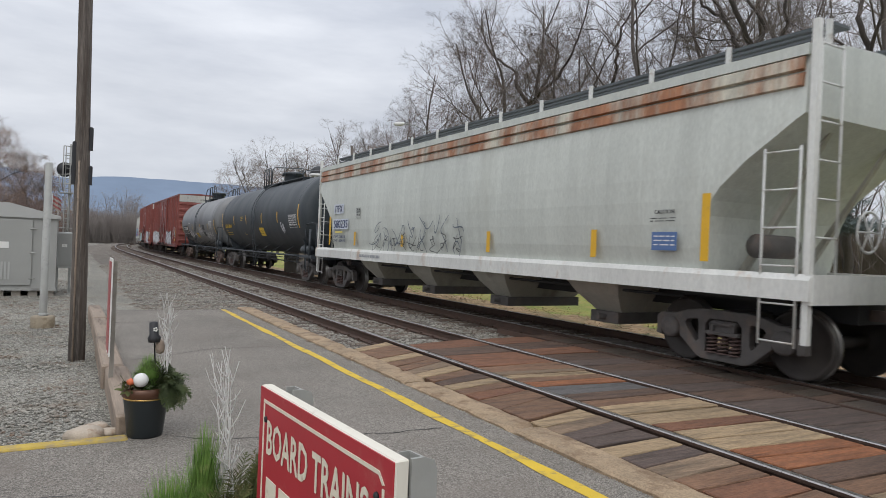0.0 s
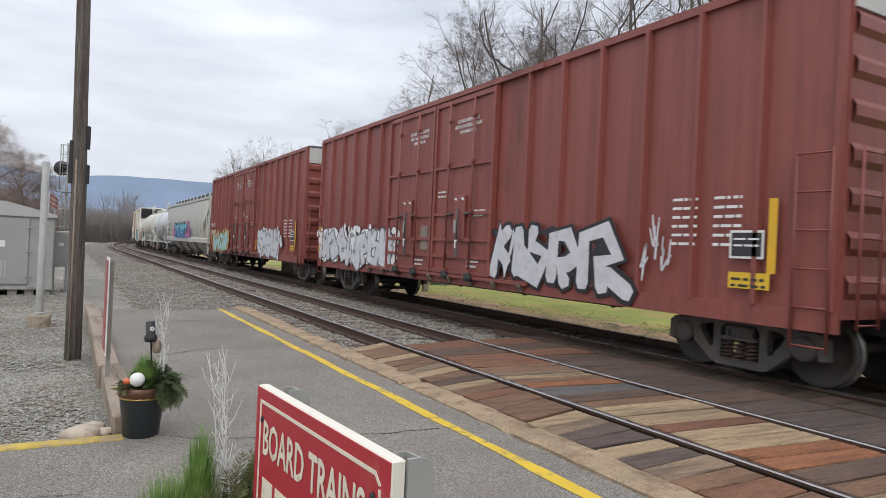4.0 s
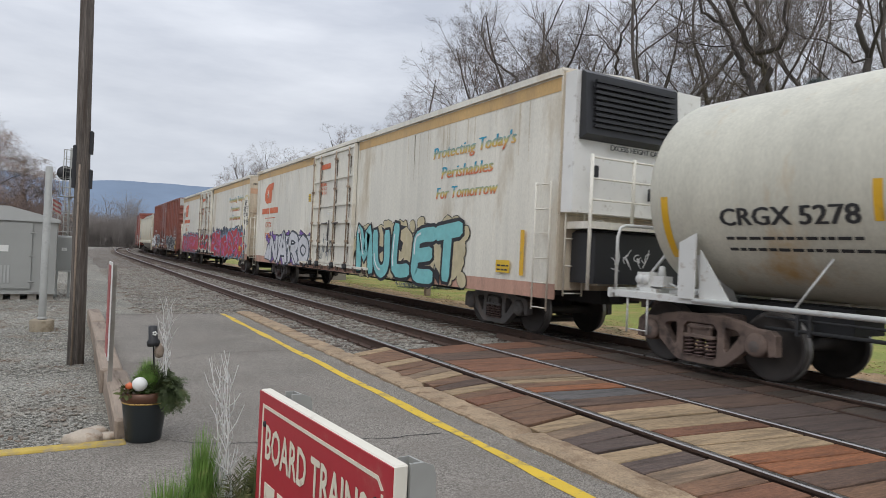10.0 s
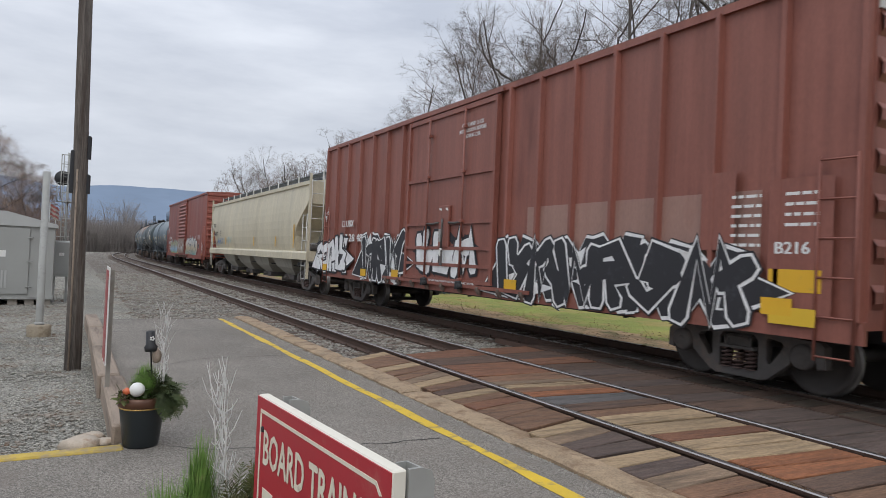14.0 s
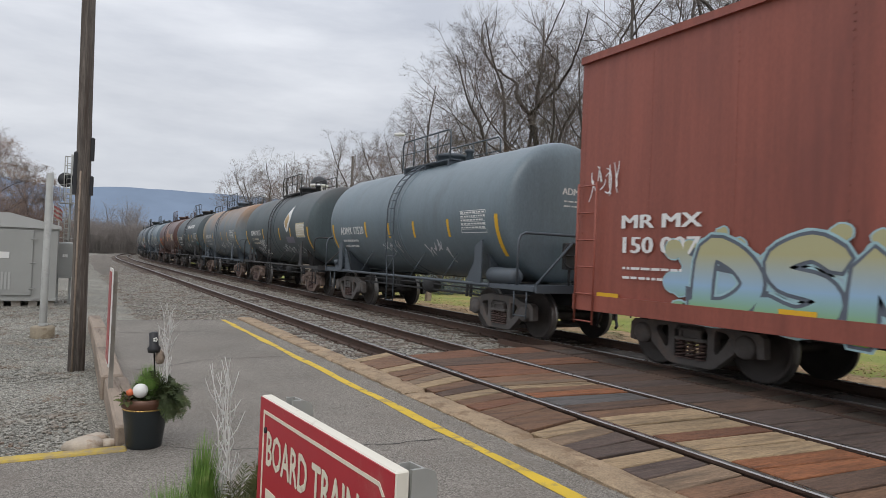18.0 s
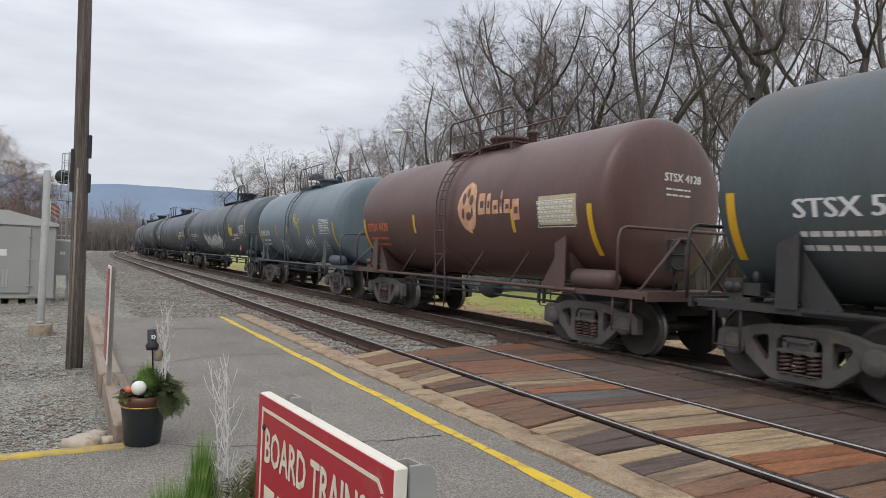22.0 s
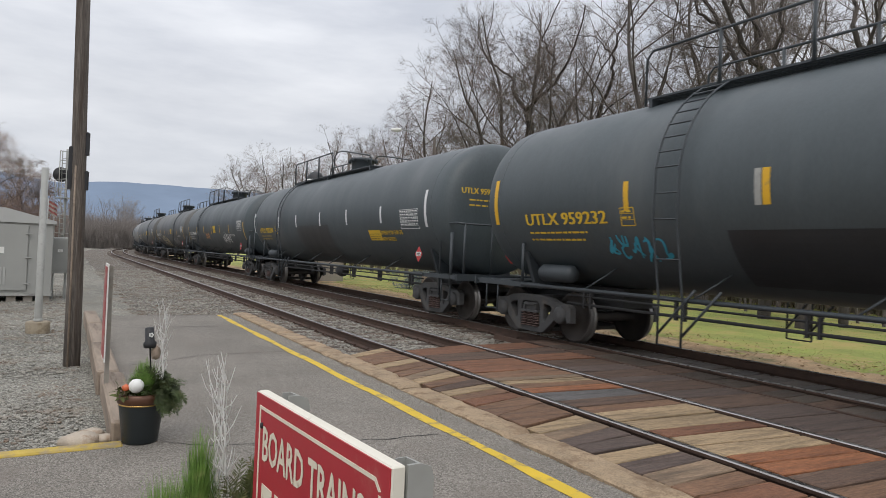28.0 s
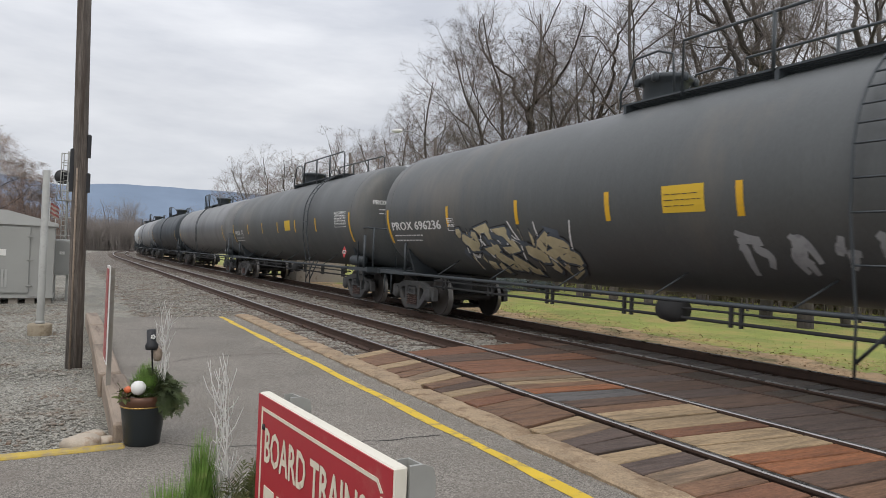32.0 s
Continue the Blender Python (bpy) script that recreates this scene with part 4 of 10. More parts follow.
def bolster_mesh(mat):
    bm = bmesh.new()
    soft_box(bm, -0.96, 0.96, -0.19, 0.19, 0.50, 0.80, 0.03)
    box(bm, -0.98, 0.98, -0.30, 0.30, 0.13, 0.205)
    for s in (1, -1):
        # the bolster's end in the frame's window: a lip over the springs, with pockets above it
        soft_box(bm, s * 1.05 - 0.10, s * 1.05 + 0.10, -0.262, 0.262, 0.47, 0.515, 0.012)
        soft_box(bm, s * 1.02 - 0.08, s * 1.02 + 0.08, -0.20, 0.20, 0.515, 0.66, 0.014)
        for q in (-0.17, 0.17):
            soft_box(bm, s * 1.05 - 0.09, s * 1.05 + 0.09, q - 0.03, q + 0.03, 0.51, 0.64, 0.012)
        soft_box(bm, s * 1.05 - 0.09, s * 1.05 + 0.09, -0.205, 0.205, 0.60, 0.642, 0.012)
    for s in (1, -1):
        box(bm, -0.75, 0.75, 0.40 * s - 0.04, 0.40 * s + 0.04, 0.42, 0.52)
    return mesh_of("truck", bm, mat)


def coupler_mesh():
    bm = bmesh.new()
    box(bm, -0.07, 0.07, 0.0, 0.95, 0.80, 0.94)
    prism(bm, [(-0.16, 0.95), (0.12, 0.95), (0.16, 1.1), (0.10, 1.22), (0.02, 1.2), (0.04, 1.08), (-0.06, 1.06), (-0.1, 1.2), (-0.18, 1.15)], "z", 0.72, 1.0)
    return mesh_of("coupler", bm, M["coupler"])


def hose_mesh():
    bm = bmesh.new()
    sweep(bm, [(-0.32, 0.75, 0.86), (-0.33, 0.85, 0.74), (-0.3, 0.95, 0.5), (-0.2, 1.1, 0.36), (-0.05, 1.22, 0.33)], 0.026, 7)
    return mesh_of("brake_hose", bm, M["ink"])


WHEELSET, SPRINGS, COUPLER, HOSE = wheelset_mesh(), spring_mesh(), coupler_mesh(), hose_mesh()
FRAMES = {k: side_frame_mesh(M[k]) for k in ("truck", "truck_rust", "truck_dark")}
BOLSTERS = {k: bolster_mesh(M[k]) for k in ("truck", "truck_rust", "truck_dark")}
CAPS = {k: cap_mesh(M[k]) for k in ("bearing", "truck", "truck_rust", "truck_dark")}
AXLES = []   # wheelsets that roll, with the car they run under


def running_gear(car, L, inset, rusty=False, cap="truck", back=0.0, sooty=False):
    key = "truck_dark" if sooty else "truck_rust" if rusty else "truck"
    for s in (-1, 1):
        t = part("truck", BOLSTERS[key], None, car, m=pose(0, s * (L / 2 - inset) + back, 0))
        for y in (-0.89, 0.89):
            w = part("wheelset", WHEELSET, None, t, m=pose(0, y, 0.457))
            AXLES.append((w, car, y))
            for x in (1, -1):
                part("bearing_cap", CAPS[cap], None, t, m=pose(0, y, 0.47, 0, 0, 0 if x > 0 else 180))
        for x in (1, -1):
            part("side_frame", FRAMES[key], None, t, m=pose(x * 1.04, 0, 0))
            for y in (-0.18, 0.0, 0.18):
                part("spring", SPRINGS, None, t, m=pose(x * 1.075, y, 0))
        part("coupler", COUPLER, None, car, m=pose(0, s * (L / 2 - 1.05), 0, 0, 0, 0 if s > 0 else 180))
        part("brake_hose", HOSE, None, car, m=pose(0, s * (L / 2 - 1.05), 0, 0, 0, 0 if s > 0 else 180))


def ladder(car, x, y, z0, z1, mat, wide=0.42, along="y", n=None, name="ladder"):
    bm = bmesh.new()
    n = n or max(2, int((z1 - z0) / 0.38))
    a, b = (0, wide / 2) if along == "y" else (wide / 2, 0)
    for s in (-1, 1):
        sweep(bm, [(x + a * s, y + b * s, z0), (x + a * s, y + b * s, z1)], 0.017, 5)
    for i in range(n):
        z = z0 + 0.05 + (z1 - z0 - 0.1) * i / (n - 1)
        sweep(bm, [(x - a, y - b, z), (x + a, y + b, z)], 0.013, 5)
    return part(name, bm, mat, car)


def bar(car, pts, r, mat, name="handrail", label=""):
    bm = bmesh.new()
    sweep(bm, pts, r, 6)
    return part(name, bm, mat, car, label)


# lettering and paint on the side that faces the platform
KY = 1.028   # along-track scale of the cars


def flat_side(x):
    return lambda u, v, d=0.004: (x - d, u * KY, v)


def round_side(r, zc):
    """v is the height on the tank's side; the point lies on the shell."""
    def at(u, v, d=0.004):
        a = math.asin(max(-1, min(1, (v - zc) / r)))
        return (-(r + d) * math.cos(a), u * KY, zc + (r + d) * math.sin(a))
    return at


HEAD = 4.4   # how tight the knuckle of a tank head is


def on_head(r, zc, half, knuckle, power=HEAD):
    """The rounded front end of a tank: u across, v the height."""
    def at(u, v, d=0.004):
        q = min(0.999, math.hypot(u, v - zc) / r)
        return (u, -half + knuckle * (1 - (1 - q ** power) ** (1 / power)) - d, v)
    return at


LETTERS = {}


def letter_mesh(body):
    if body not in LETTERS:
        cu = bpy.data.curves.new("lettering", "FONT")
        cu.body, cu.size, cu.resolution_u, cu.offset = body, 1.0, 2, 0.0
        ob = bpy.data.objects.new("lettering", cu)
        scene.collection.objects.link(ob)
        dg = bpy.context.evaluated_depsgraph_get()
        me = bpy.data.meshes.new_from_object(ob.evaluated_get(dg))
        LETTERS[body] = ([tuple(v.co) for v in me.vertices], [tuple(p.vertices) for p in me.polygons])
        bpy.data.objects.remove(ob)
    return LETTERS[body]


def words(car, at, body, u, v, high, mat, stretch=1.0, d=0.005, slant=0.0, name="lettering", label=""):
    """u: where the words begin (reading towards -y), v: foot of the letters, high: height of a capital."""
    vs, fs = letter_mesh(body)
    k = high / 0.69
    verts, faces = [], []
    for i, bold in enumerate((0.0, 0.036, -0.036)):
        n = len(verts)
        verts += [at(u - ((x + bold) * stretch + y * slant) * k, v + y * k, d + 0.0006 * i) for x, y, _ in vs]
        faces += [tuple(q + n for q in f) for f in fs]
    return part(name, raw(name, verts, faces, mat), None, car, label)


def bars(car, at, u, v, rows, mat, name="small_print", d=0.005, seed=1):
    """Lines of writing too small to read: rows of (length, height, step down)."""
    rr = random.Random(seed)
    verts, faces = [], []
    z = v
    for n, h, step in rows:
        y = u
        while y > u - n:
            w = min(rr.uniform(0.05, 0.17), y - (u - n))
            if w > 0.02:
                k = len(verts)
                verts += [at(y, z, d), at(y - w, z, d), at(y - w, z + h * 0.62, d), at(y, z + h * 0.62, d)]
                faces.append((k, k + 1, k + 2, k + 3))
            y -= w + rr.uniform(0.02, 0.035)
        z -= step
    return part(name, raw(name, verts, faces, mat), None, car)


def patch(car, at, u, w, v, h, mat, name="reflective_stripe", d=0.004, label=""):
    n = max(1, int(h / 0.08))
    verts = [at(u - (w if i else 0), v + h * j / n, d) for j in range(n + 1) for i in (0, 1)]
    faces = [(2 * j, 2 * j + 1, 2 * j + 3, 2 * j + 2) for j in range(n)]
    return part(name, raw(name, verts, faces, mat), None, car, label)


def data_table(car, at, u, v, w, h, mat, ground=None):
    """A stencilled table: outline, rules and short bars."""
    if ground:
        patch(car, at, u, w, v, h, ground, "table_ground", 0.004)
    verts, faces = [], []

    def rect(a, b, c, e):
        k = len(verts)
        verts.extend([at(u - a, v + c, 0.006), at(u - b, v + c, 0.006), at(u - b, v + e, 0.006), at(u - a, v + e, 0.006)])
        faces.append((k, k + 1, k + 2, k + 3))
    t = 0.014
    rect(0, w, 0, t), rect(0, w, h - t, h), rect(0, t, t, h - t), rect(w - t, w, t, h - t)
    n = max(3, int(h / 0.075))
    for i in range(1, n):
        z = h * i / n
        rect(t, w - t, z - 0.004, z + 0.004)
        x = 0.03
        while x < w - 0.08:
            b = rnd.uniform(0.04, 0.12)
            rect(x, min(x + b, w - 0.02), z + 0.018, z + 0.05)
            x += b + 0.03
    part("data_table", raw("data_table", verts, faces, mat), None, car)


def streaks(car, at, rows, mat, d=0.003):
    """Runs of rust or grease below fittings: rows of (u, top, length, width)."""
    for u, v, long, wide in rows:
        verts = []
        for k in range(7):
            f = k / 6
            w = wide * (1 - 0.75 * f) * (1 + 0.3 * math.sin(u * 17 + k * 2.1))
            verts += [at(u - w / 2, v - long * f, d), at(u + w / 2, v - long * f, d)]
        faces = [(2 * k, 2 * k + 1, 2 * k + 3, 2 * k + 2) for k in range(6)]
        part("stain_streak", raw("stain_streak", verts, faces, mat), None, car)


def blob(rr, cx, cy, w, h, n=14, rough=0.28):
    ph = rr.uniform(0, 6.28)
    out = []
    for i in range(n):
        a = 2 * math.pi * i / n
        k = 1 + rr.uniform(-rough, rough)
        out.append((cx + math.cos(a) * w / 2 * k, cy + math.sin(a + 0.2 * math.sin(ph)) * h / 2 * k))
    return out


def fans(name, at, shapes, d):
    verts, faces = [], []
    for j, sh in enumerate(shapes):
        cx, cy = sum(p[0] for p in sh) / len(sh), sum(p[1] for p in sh) / len(sh)
        k = len(verts)
        dd = d + 0.0006 * (j % 5)
        verts.append(at(cx, cy, dd))
        verts += [at(p[0], p[1], dd) for p in sh]
        n = len(sh)
        faces += [(k, k + 1 + i, k + 1 + (i + 1) % n) for i in range(n)]
    return verts, faces


def slab(at, poly, d, n=14):
    """A convex outline laid on a curved side in narrow level strips."""
    lo, hi = min(p[1] for p in poly), max(p[1] for p in poly)
    verts = []
    for i in range(n + 1):
        v = lo + (hi - lo) * min(max(i / n, 0.001), 0.999)
        cross = []
        for (a, b), (c, e) in zip(poly, poly[1:] + poly[:1]):
            if (b <= v) != (e <= v):
                cross.append(a + (c - a) * (v - b) / (e - b))
        verts += [at(max(cross), v, d), at(min(cross), v, d)]
    return verts, [(2 * i, 2 * i + 1, 2 * i + 3, 2 * i + 2) for i in range(n)]


def strokes(at, lines, wide, d):
    verts, faces = [], []
    for j, ln in enumerate(lines):
        k = len(verts)
        dd = d + 0.0004 * (j % 7)
        for i, p in enumerate(ln):
            q0, q1 = ln[max(i - 1, 0)], ln[min(i + 1, len(ln) - 1)]
            dx, dy = q1[0] - q0[0], q1[1] - q0[1]
            m = math.hypot(dx, dy) or 1
            w = wide * (0.55 + 0.45 * math.sin(math.pi * (i + 0.5) / len(ln)))
            verts += [at(p[0] - dy / m * w, p[1] + dx / m * w, dd), at(p[0] + dy / m * w, p[1] - dx / m * w, dd)]
        faces += [(k + 2 * i, k + 2 * i + 1, k + 2 * i + 3, k + 2 * i + 2) for i in range(len(ln) - 1)]
    return verts, faces


def glyph_lines(rr, u, v, w, h):
    """One invented letter stroke set (no real letters): two or three curved strokes in a cell."""
    out = []
    for _ in range(rr.choice((2, 3, 3))):
        pts = [(u - rr.uniform(0.05, 0.95) * w, v + rr.uniform(0.0, 1.0) * h) for _ in range(4)]
        ln = []
        for i in range(13):
            t = i / 12
            a, b, c, e = (1 - t) ** 3, 3 * t * (1 - t) ** 2, 3 * t * t * (1 - t), t ** 3
            ln.append((a * pts[0][0] + b * pts[1][0] + c * pts[2][0] + e * pts[3][0], a * pts[0][1] + b * pts[1][1] + c * pts[2][1] + e * pts[3][1]))
        out.append(ln)
    return out


def scrawl(car, at, u, v, w, h, n, mat, wide=0.02, seed=1, d=0.007):
    """A spray-painted scribble of n invented signs."""
    rr = random.Random(seed)
    lines = []
    for i in range(n):
        lines += glyph_lines(rr, u - w * i / n, v + rr.uniform(-0.06, 0.06) * h, w / n * 1.25, h)
    me = raw("graffiti_tag", *strokes(at, lines, wide, d), mat)
    return part("graffiti_tag", me, None, car, "spray-painted scribble")


def letter_block(rr, u, v, w, h):
    """An angular graffiti letter body with arms: a closed outline."""
    top, bot = v + h * rr.uniform(0.88, 1.08), v + h * rr.uniform(-0.05, 0.08)
    a = rr.uniform(0.1, 0.3) * w
    pts = [(u, bot), (u - a, bot + h * rr.uniform(-0.06, 0.1)), (u - w * 0.42, v + h * rr.uniform(0.25, 0.45)), (u - w * 0.62, bot), (u - w * 1.0, bot + h * rr.uniform(0, 0.1)),
           (u - w * rr.uniform(0.8, 0.98), v + h * 0.55), (u - w * 1.05, top - h * rr.uniform(0, 0.12)), (u - w * 0.72, top), (u - w * 0.55, v + h * rr.uniform(0.65, 0.8)),
           (u - w * 0.30, top), (u + w * 0.02, top - h * rr.uniform(0.0, 0.15)), (u - w * rr.uniform(0.0, 0.12), v + h * 0.5)]
    return pts


def grow(sh, k):
    cx, cy = sum(p[0] for p in sh) / len(sh), sum(p[1] for p in sh) / len(sh)
    out = []
    for x, y in sh:
        m = math.hypot(x - cx, y - cy) or 1
        out.append((x + (x - cx) / m * k, y + (y - cy) / m * k))
    return out


GLYPH = {
    "A": [[(0, 0), (0.42, 1), (0.58, 1), (1, 0)], [(0.2, 0.36), (0.85, 0.36)]],
    "D": [[(0.1, 0), (0.1, 1), (0.6, 0.96), (1, 0.62), (0.95, 0.3), (0.55, 0.02), (0.0, 0)]],
    "E": [[(1, 1), (0.12, 0.94), (0.05, 0.5), (0.12, 0.06), (1, 0)], [(0.1, 0.5), (0.85, 0.54)]],
    "I": [[(0.5, 0), (0.5, 1)]],
    "K": [[(0.1, 0), (0.1, 1)], [(1, 1), (0.2, 0.5), (1, 0)]],
    "M": [[(0, 0), (0.12, 1), (0.5, 0.3), (0.88, 1), (1, 0)]],
    "L": [[(0.12, 1), (0.1, 0.05), (0.95, 0)]],
    "N": [[(0.08, 0), (0.1, 1), (0.9, 0), (0.92, 1.05)]],
    "O": [[(0.5, 1), (0.08, 0.75), (0.05, 0.3), (0.5, 0), (0.95, 0.3), (0.92, 0.75), (0.45, 1)]],
    "R": [[(0.1, 0), (0.1, 1), (0.7, 1), (1, 0.76), (0.7, 0.5), (0.15, 0.5)], [(0.45, 0.5), (1.05, 0)]],
    "S": [[(1, 0.84), (0.6, 1), (0.1, 0.82), (0.22, 0.57), (0.8, 0.44), (0.95, 0.2), (0.5, 0), (-0.05, 0.14)]],
    "T": [[(-0.05, 0.95), (1.05, 1)], [(0.5, 1), (0.48, 0)]],
    "U": [[(0.05, 1), (0.1, 0.25), (0.5, 0), (0.9, 0.25), (0.95, 1)]],
    "B": [[(0.05, 0.9), (0.6, 1.02), (0.9, 0.8), (0.3, 0.52), (0.9, 0.4), (0.95, 0.12), (0.4, 0), (0.05, 0.15)], [(0.15, 0.95), (0.12, 0.05)]],
    "G": [[(0.95, 0.85), (0.5, 1), (0.08, 0.7), (0.1, 0.25), (0.5, 0), (0.95, 0.2), (0.9, 0.48), (0.55, 0.46)]],
    "J": [[(0.2, 1), (1, 1)], [(0.65, 1), (0.68, 0.2), (0.4, 0), (0.05, 0.18)]],
    "Z": [[(0, 0.95), (0.95, 1), (0.05, 0.05), (1.1, 0)]],
    "P": [[(0.12, -0.05), (0.15, 1), (0.85, 0.98), (1, 0.72), (0.6, 0.48), (0.15, 0.5)]],
    "H": [[(0.1, 0), (0.12, 1)], [(0.9, 0), (0.9, 1.05)], [(0.1, 0.5), (0.92, 0.55)]],
    "W": [[(0, 1), (0.25, 0), (0.5, 0.7), (0.75, 0), (1, 1.05)]],
    "!": [[(0.4, 1.05), (0.4, 0.35)], [(0.4, 0.1), (0.44, 0.02)]],
    "2": [[(0.05, 0.8), (0.5, 1), (0.9, 0.75), (0.1, 0.02), (1, 0.05)]],
    "0": [[(0.5, 1), (0.08, 0.7), (0.1, 0.25), (0.5, 0), (0.92, 0.3), (0.9, 0.75), (0.45, 1)]],
    "3": [[(0.05, 0.95), (0.85, 0.95), (0.4, 0.55), (0.9, 0.35), (0.6, 0), (0.02, 0.1)]]}


def bend(ln, n=4):
    """A smooth line through the points."""
    out = []
    for i in range(len(ln) - 1):
        a, b, c, e = ln[max(i - 1, 0)], ln[i], ln[i + 1], ln[min(i + 2, len(ln) - 1)]
        for k in range(n):
            t = k / n
            out.append(tuple(0.5 * (2 * b[j] + (c[j] - a[j]) * t + (2 * a[j] - 5 * b[j] + 4 * c[j] - e[j]) * t * t + (3 * b[j] - a[j] - 3 * c[j] + e[j]) * t ** 3) for j in (0, 1)))
    return out + [ln[-1]]


def ribbons(at, lines, wide, d):
    """Bands of even width with pointed ends."""
    verts, faces = [], []
    for j, ln in enumerate(lines):
        k, dd = len(verts), d + 0.0003 * (j % 6)
        ends = []
        for p, q in ((ln[0], ln[1]), (ln[-1], ln[-2])):
            m = math.hypot(p[0] - q[0], p[1] - q[1]) or 1
            ends.append((p[0] + (p[0] - q[0]) / m * wide * 0.8, p[1] + (p[1] - q[1]) / m * wide * 0.8))
        pts = [ends[0]] + ln + [ends[1]]
        for i, p in enumerate(pts):
            q0, q1 = pts[max(i - 1, 0)], pts[min(i + 1, len(pts) - 1)]
            dx, dy = q1[0] - q0[0], q1[1] - q0[1]
            m = math.hypot(dx, dy) or 1
            w = wide * (0.62 if i in (0, len(pts) - 1) else 1.0)
            verts += [at(p[0] - dy / m * w, p[1] + dx / m * w, dd), at(p[0] + dy / m * w, p[1] - dx / m * w, dd)]
        faces += [(k + 2 * i, k + 2 * i + 1, k + 2 * i + 3, k + 2 * i + 2) for i in range(len(pts) - 1)]
    return verts, faces


def shards(rr, c, half):
    """Zigzag strokes with pointed ends that lock into their neighbours: no letters."""
    x0, y0, w, h = c
    out = []
    k = rr.choice((1, -1))
    ends = [(0.02, 0.0), (0.26, 1.0), (0.5, 0.08), (0.76, 0.95), (1.02, 0.05)]
    if rr.random() < 0.5:
        ends = [(0.05, 1.0), (0.12, 0.1), (0.6, 0.0), (0.9, 0.55), (0.45, 0.62), (0.5, 1.05)]
    if rr.random() < 0.3:
        ends = [(0.0, 0.7), (0.35, 1.0), (0.7, 0.55), (0.2, 0.4), (0.45, 0.0), (1.0, 0.2)]
    out.append([(x0 - w * (a + rr.uniform(-0.08, 0.08)), y0 + half + (h - 2 * half) * ((b if k > 0 else 1 - b) + rr.uniform(-0.08, 0.08))) for a, b in ends])
    for _ in range(rr.choice((1, 2))):
        a, b, ln = rr.uniform(0.1, 0.8), rr.uniform(0.2, 0.8), rr.uniform(0.25, 0.5)
        t = rr.uniform(-0.7, 0.7)
        out.append([(x0 - w * a, y0 + h * b), (x0 - w * (a + ln), y0 + h * (b + ln * t))])
    return out


def mural(car, at, u, v, w, h, n, fill, line, cloud=None, gloss=None, seed=1, spots=None, body="", edge=None, wild=False):
    """A graffiti piece: cloud behind, outlined heavy letters, inner highlights and dots."""
    rr = random.Random(seed)
    abstract = not body
    n = len(body) or n
    cells = [(u - w * i / n, v + rr.uniform(-0.03, 0.05) * h, w / n, h * rr.uniform(0.88, 1.0)) for i in range(n)]
    half = min(w / n * 0.15, h * 0.125)
    lines = []
    if abstract:
        half = min(w / n * 0.17, h * 0.12)
        for c in cells:
            lines += shards(rr, c, half)
    for c, ch in zip(cells, body):
        skew, wob = rr.uniform(-0.12, 0.16), rr.uniform(-0.05, 0.05)
        for ln in GLYPH[ch]:
            pts = [(c[0] - c[2] * (0.14 + 0.74 * (x + skew * y)), c[1] + half + (c[3] - 2 * half) * (y + wob * (1 - x))) for x, y in ln]
            lines.append(bend(pts))
    if cloud:
        sh = []
        for c in cells:
            sh.append(blob(rr, c[0] - c[2] / 2, c[1] + h * 0.5, c[2] * 1.25, h * 0.95, 18, 0.06))
            for _ in range(5):
                sh.append(blob(rr, c[0] - c[2] * rr.random(), c[1] + h * rr.choice((0.04, 0.12, 0.88, 0.94, 1.0)), h * rr.uniform(0.14, 0.26), h * rr.uniform(0.14, 0.22), 14, 0.12))
        for q in (u + 0.05, u - w - 0.05):
            for _ in range(8):
                sh.append(blob(rr, q + rr.gauss(0, h * 0.12), v + h * rr.uniform(0.1, 0.9), h * 0.26, h * 0.24, 14, 0.05))
        part("graffiti_rim", raw("graffiti_rim", *fans("r", at, [grow(q, 0.022) for q in sh], 0.0025), edge or SPRAY["black"]), None, car, "thin line round the cloud")
        part("graffiti_cloud", raw("graffiti_cloud", *fans("c", at, sh, 0.0065), cloud), None, car, "sprayed background cloud")
    if wild:
        plates = [letter_block(rr, c[0] + c[2] * 0.12, c[1], c[2] * 1.22, c[3]) for c in cells]
        plates.append([(u + h * 0.55, v + h * 0.1), (u + h * 0.1, v + h * 0.6), (u - h * 0.3, v + h * 0.5), (u - h * 0.2, v + h * 0.05)])
        plates.append([(u - w - h * 0.6, v + h * 0.42), (u - w + h * 0.1, v + h * 0.68), (u - w + h * 0.2, v + h * 0.2), (u - w - h * 0.15, v + h * 0.24)])
        for k, q, ink in (("rim", 0.075, SPRAY["black"]), ("outline", 0.055, line), ("plate", 0.0, fill)):
            d = {"rim": 0.0072, "outline": 0.0079, "plate": 0.0086}[k]
            part("graffiti_" + k, raw("graffiti_" + k, *fans(k, at, [grow(b, q) if q else b for b in plates], d), ink), None, car)
    shard = []
    for c in cells:
        for _ in range(4 if not wild else 3):
            x0, y0, a, ln = c[0] - c[2] * rr.random(), c[1] + c[3] * rr.uniform(0.1, 0.9), rr.uniform(0, 6.28), h * rr.uniform(0.25, 0.5)
            shard.append([(x0 + math.cos(a) * ln, y0 + math.sin(a) * ln * 0.5), (x0 - math.sin(a) * ln * 0.3, y0 + math.cos(a) * ln * 0.2), (x0 - math.cos(a) * ln * 0.3, y0 - math.sin(a) * ln * 0.3), (x0 + math.sin(a) * ln * 0.25, y0 - math.cos(a) * ln * 0.2)])
    part("graffiti_fill", raw("graffiti_fill", *fans("k", at, shard, 0.0095), line), None, car)
    o = 0.022 + 0.02 * h
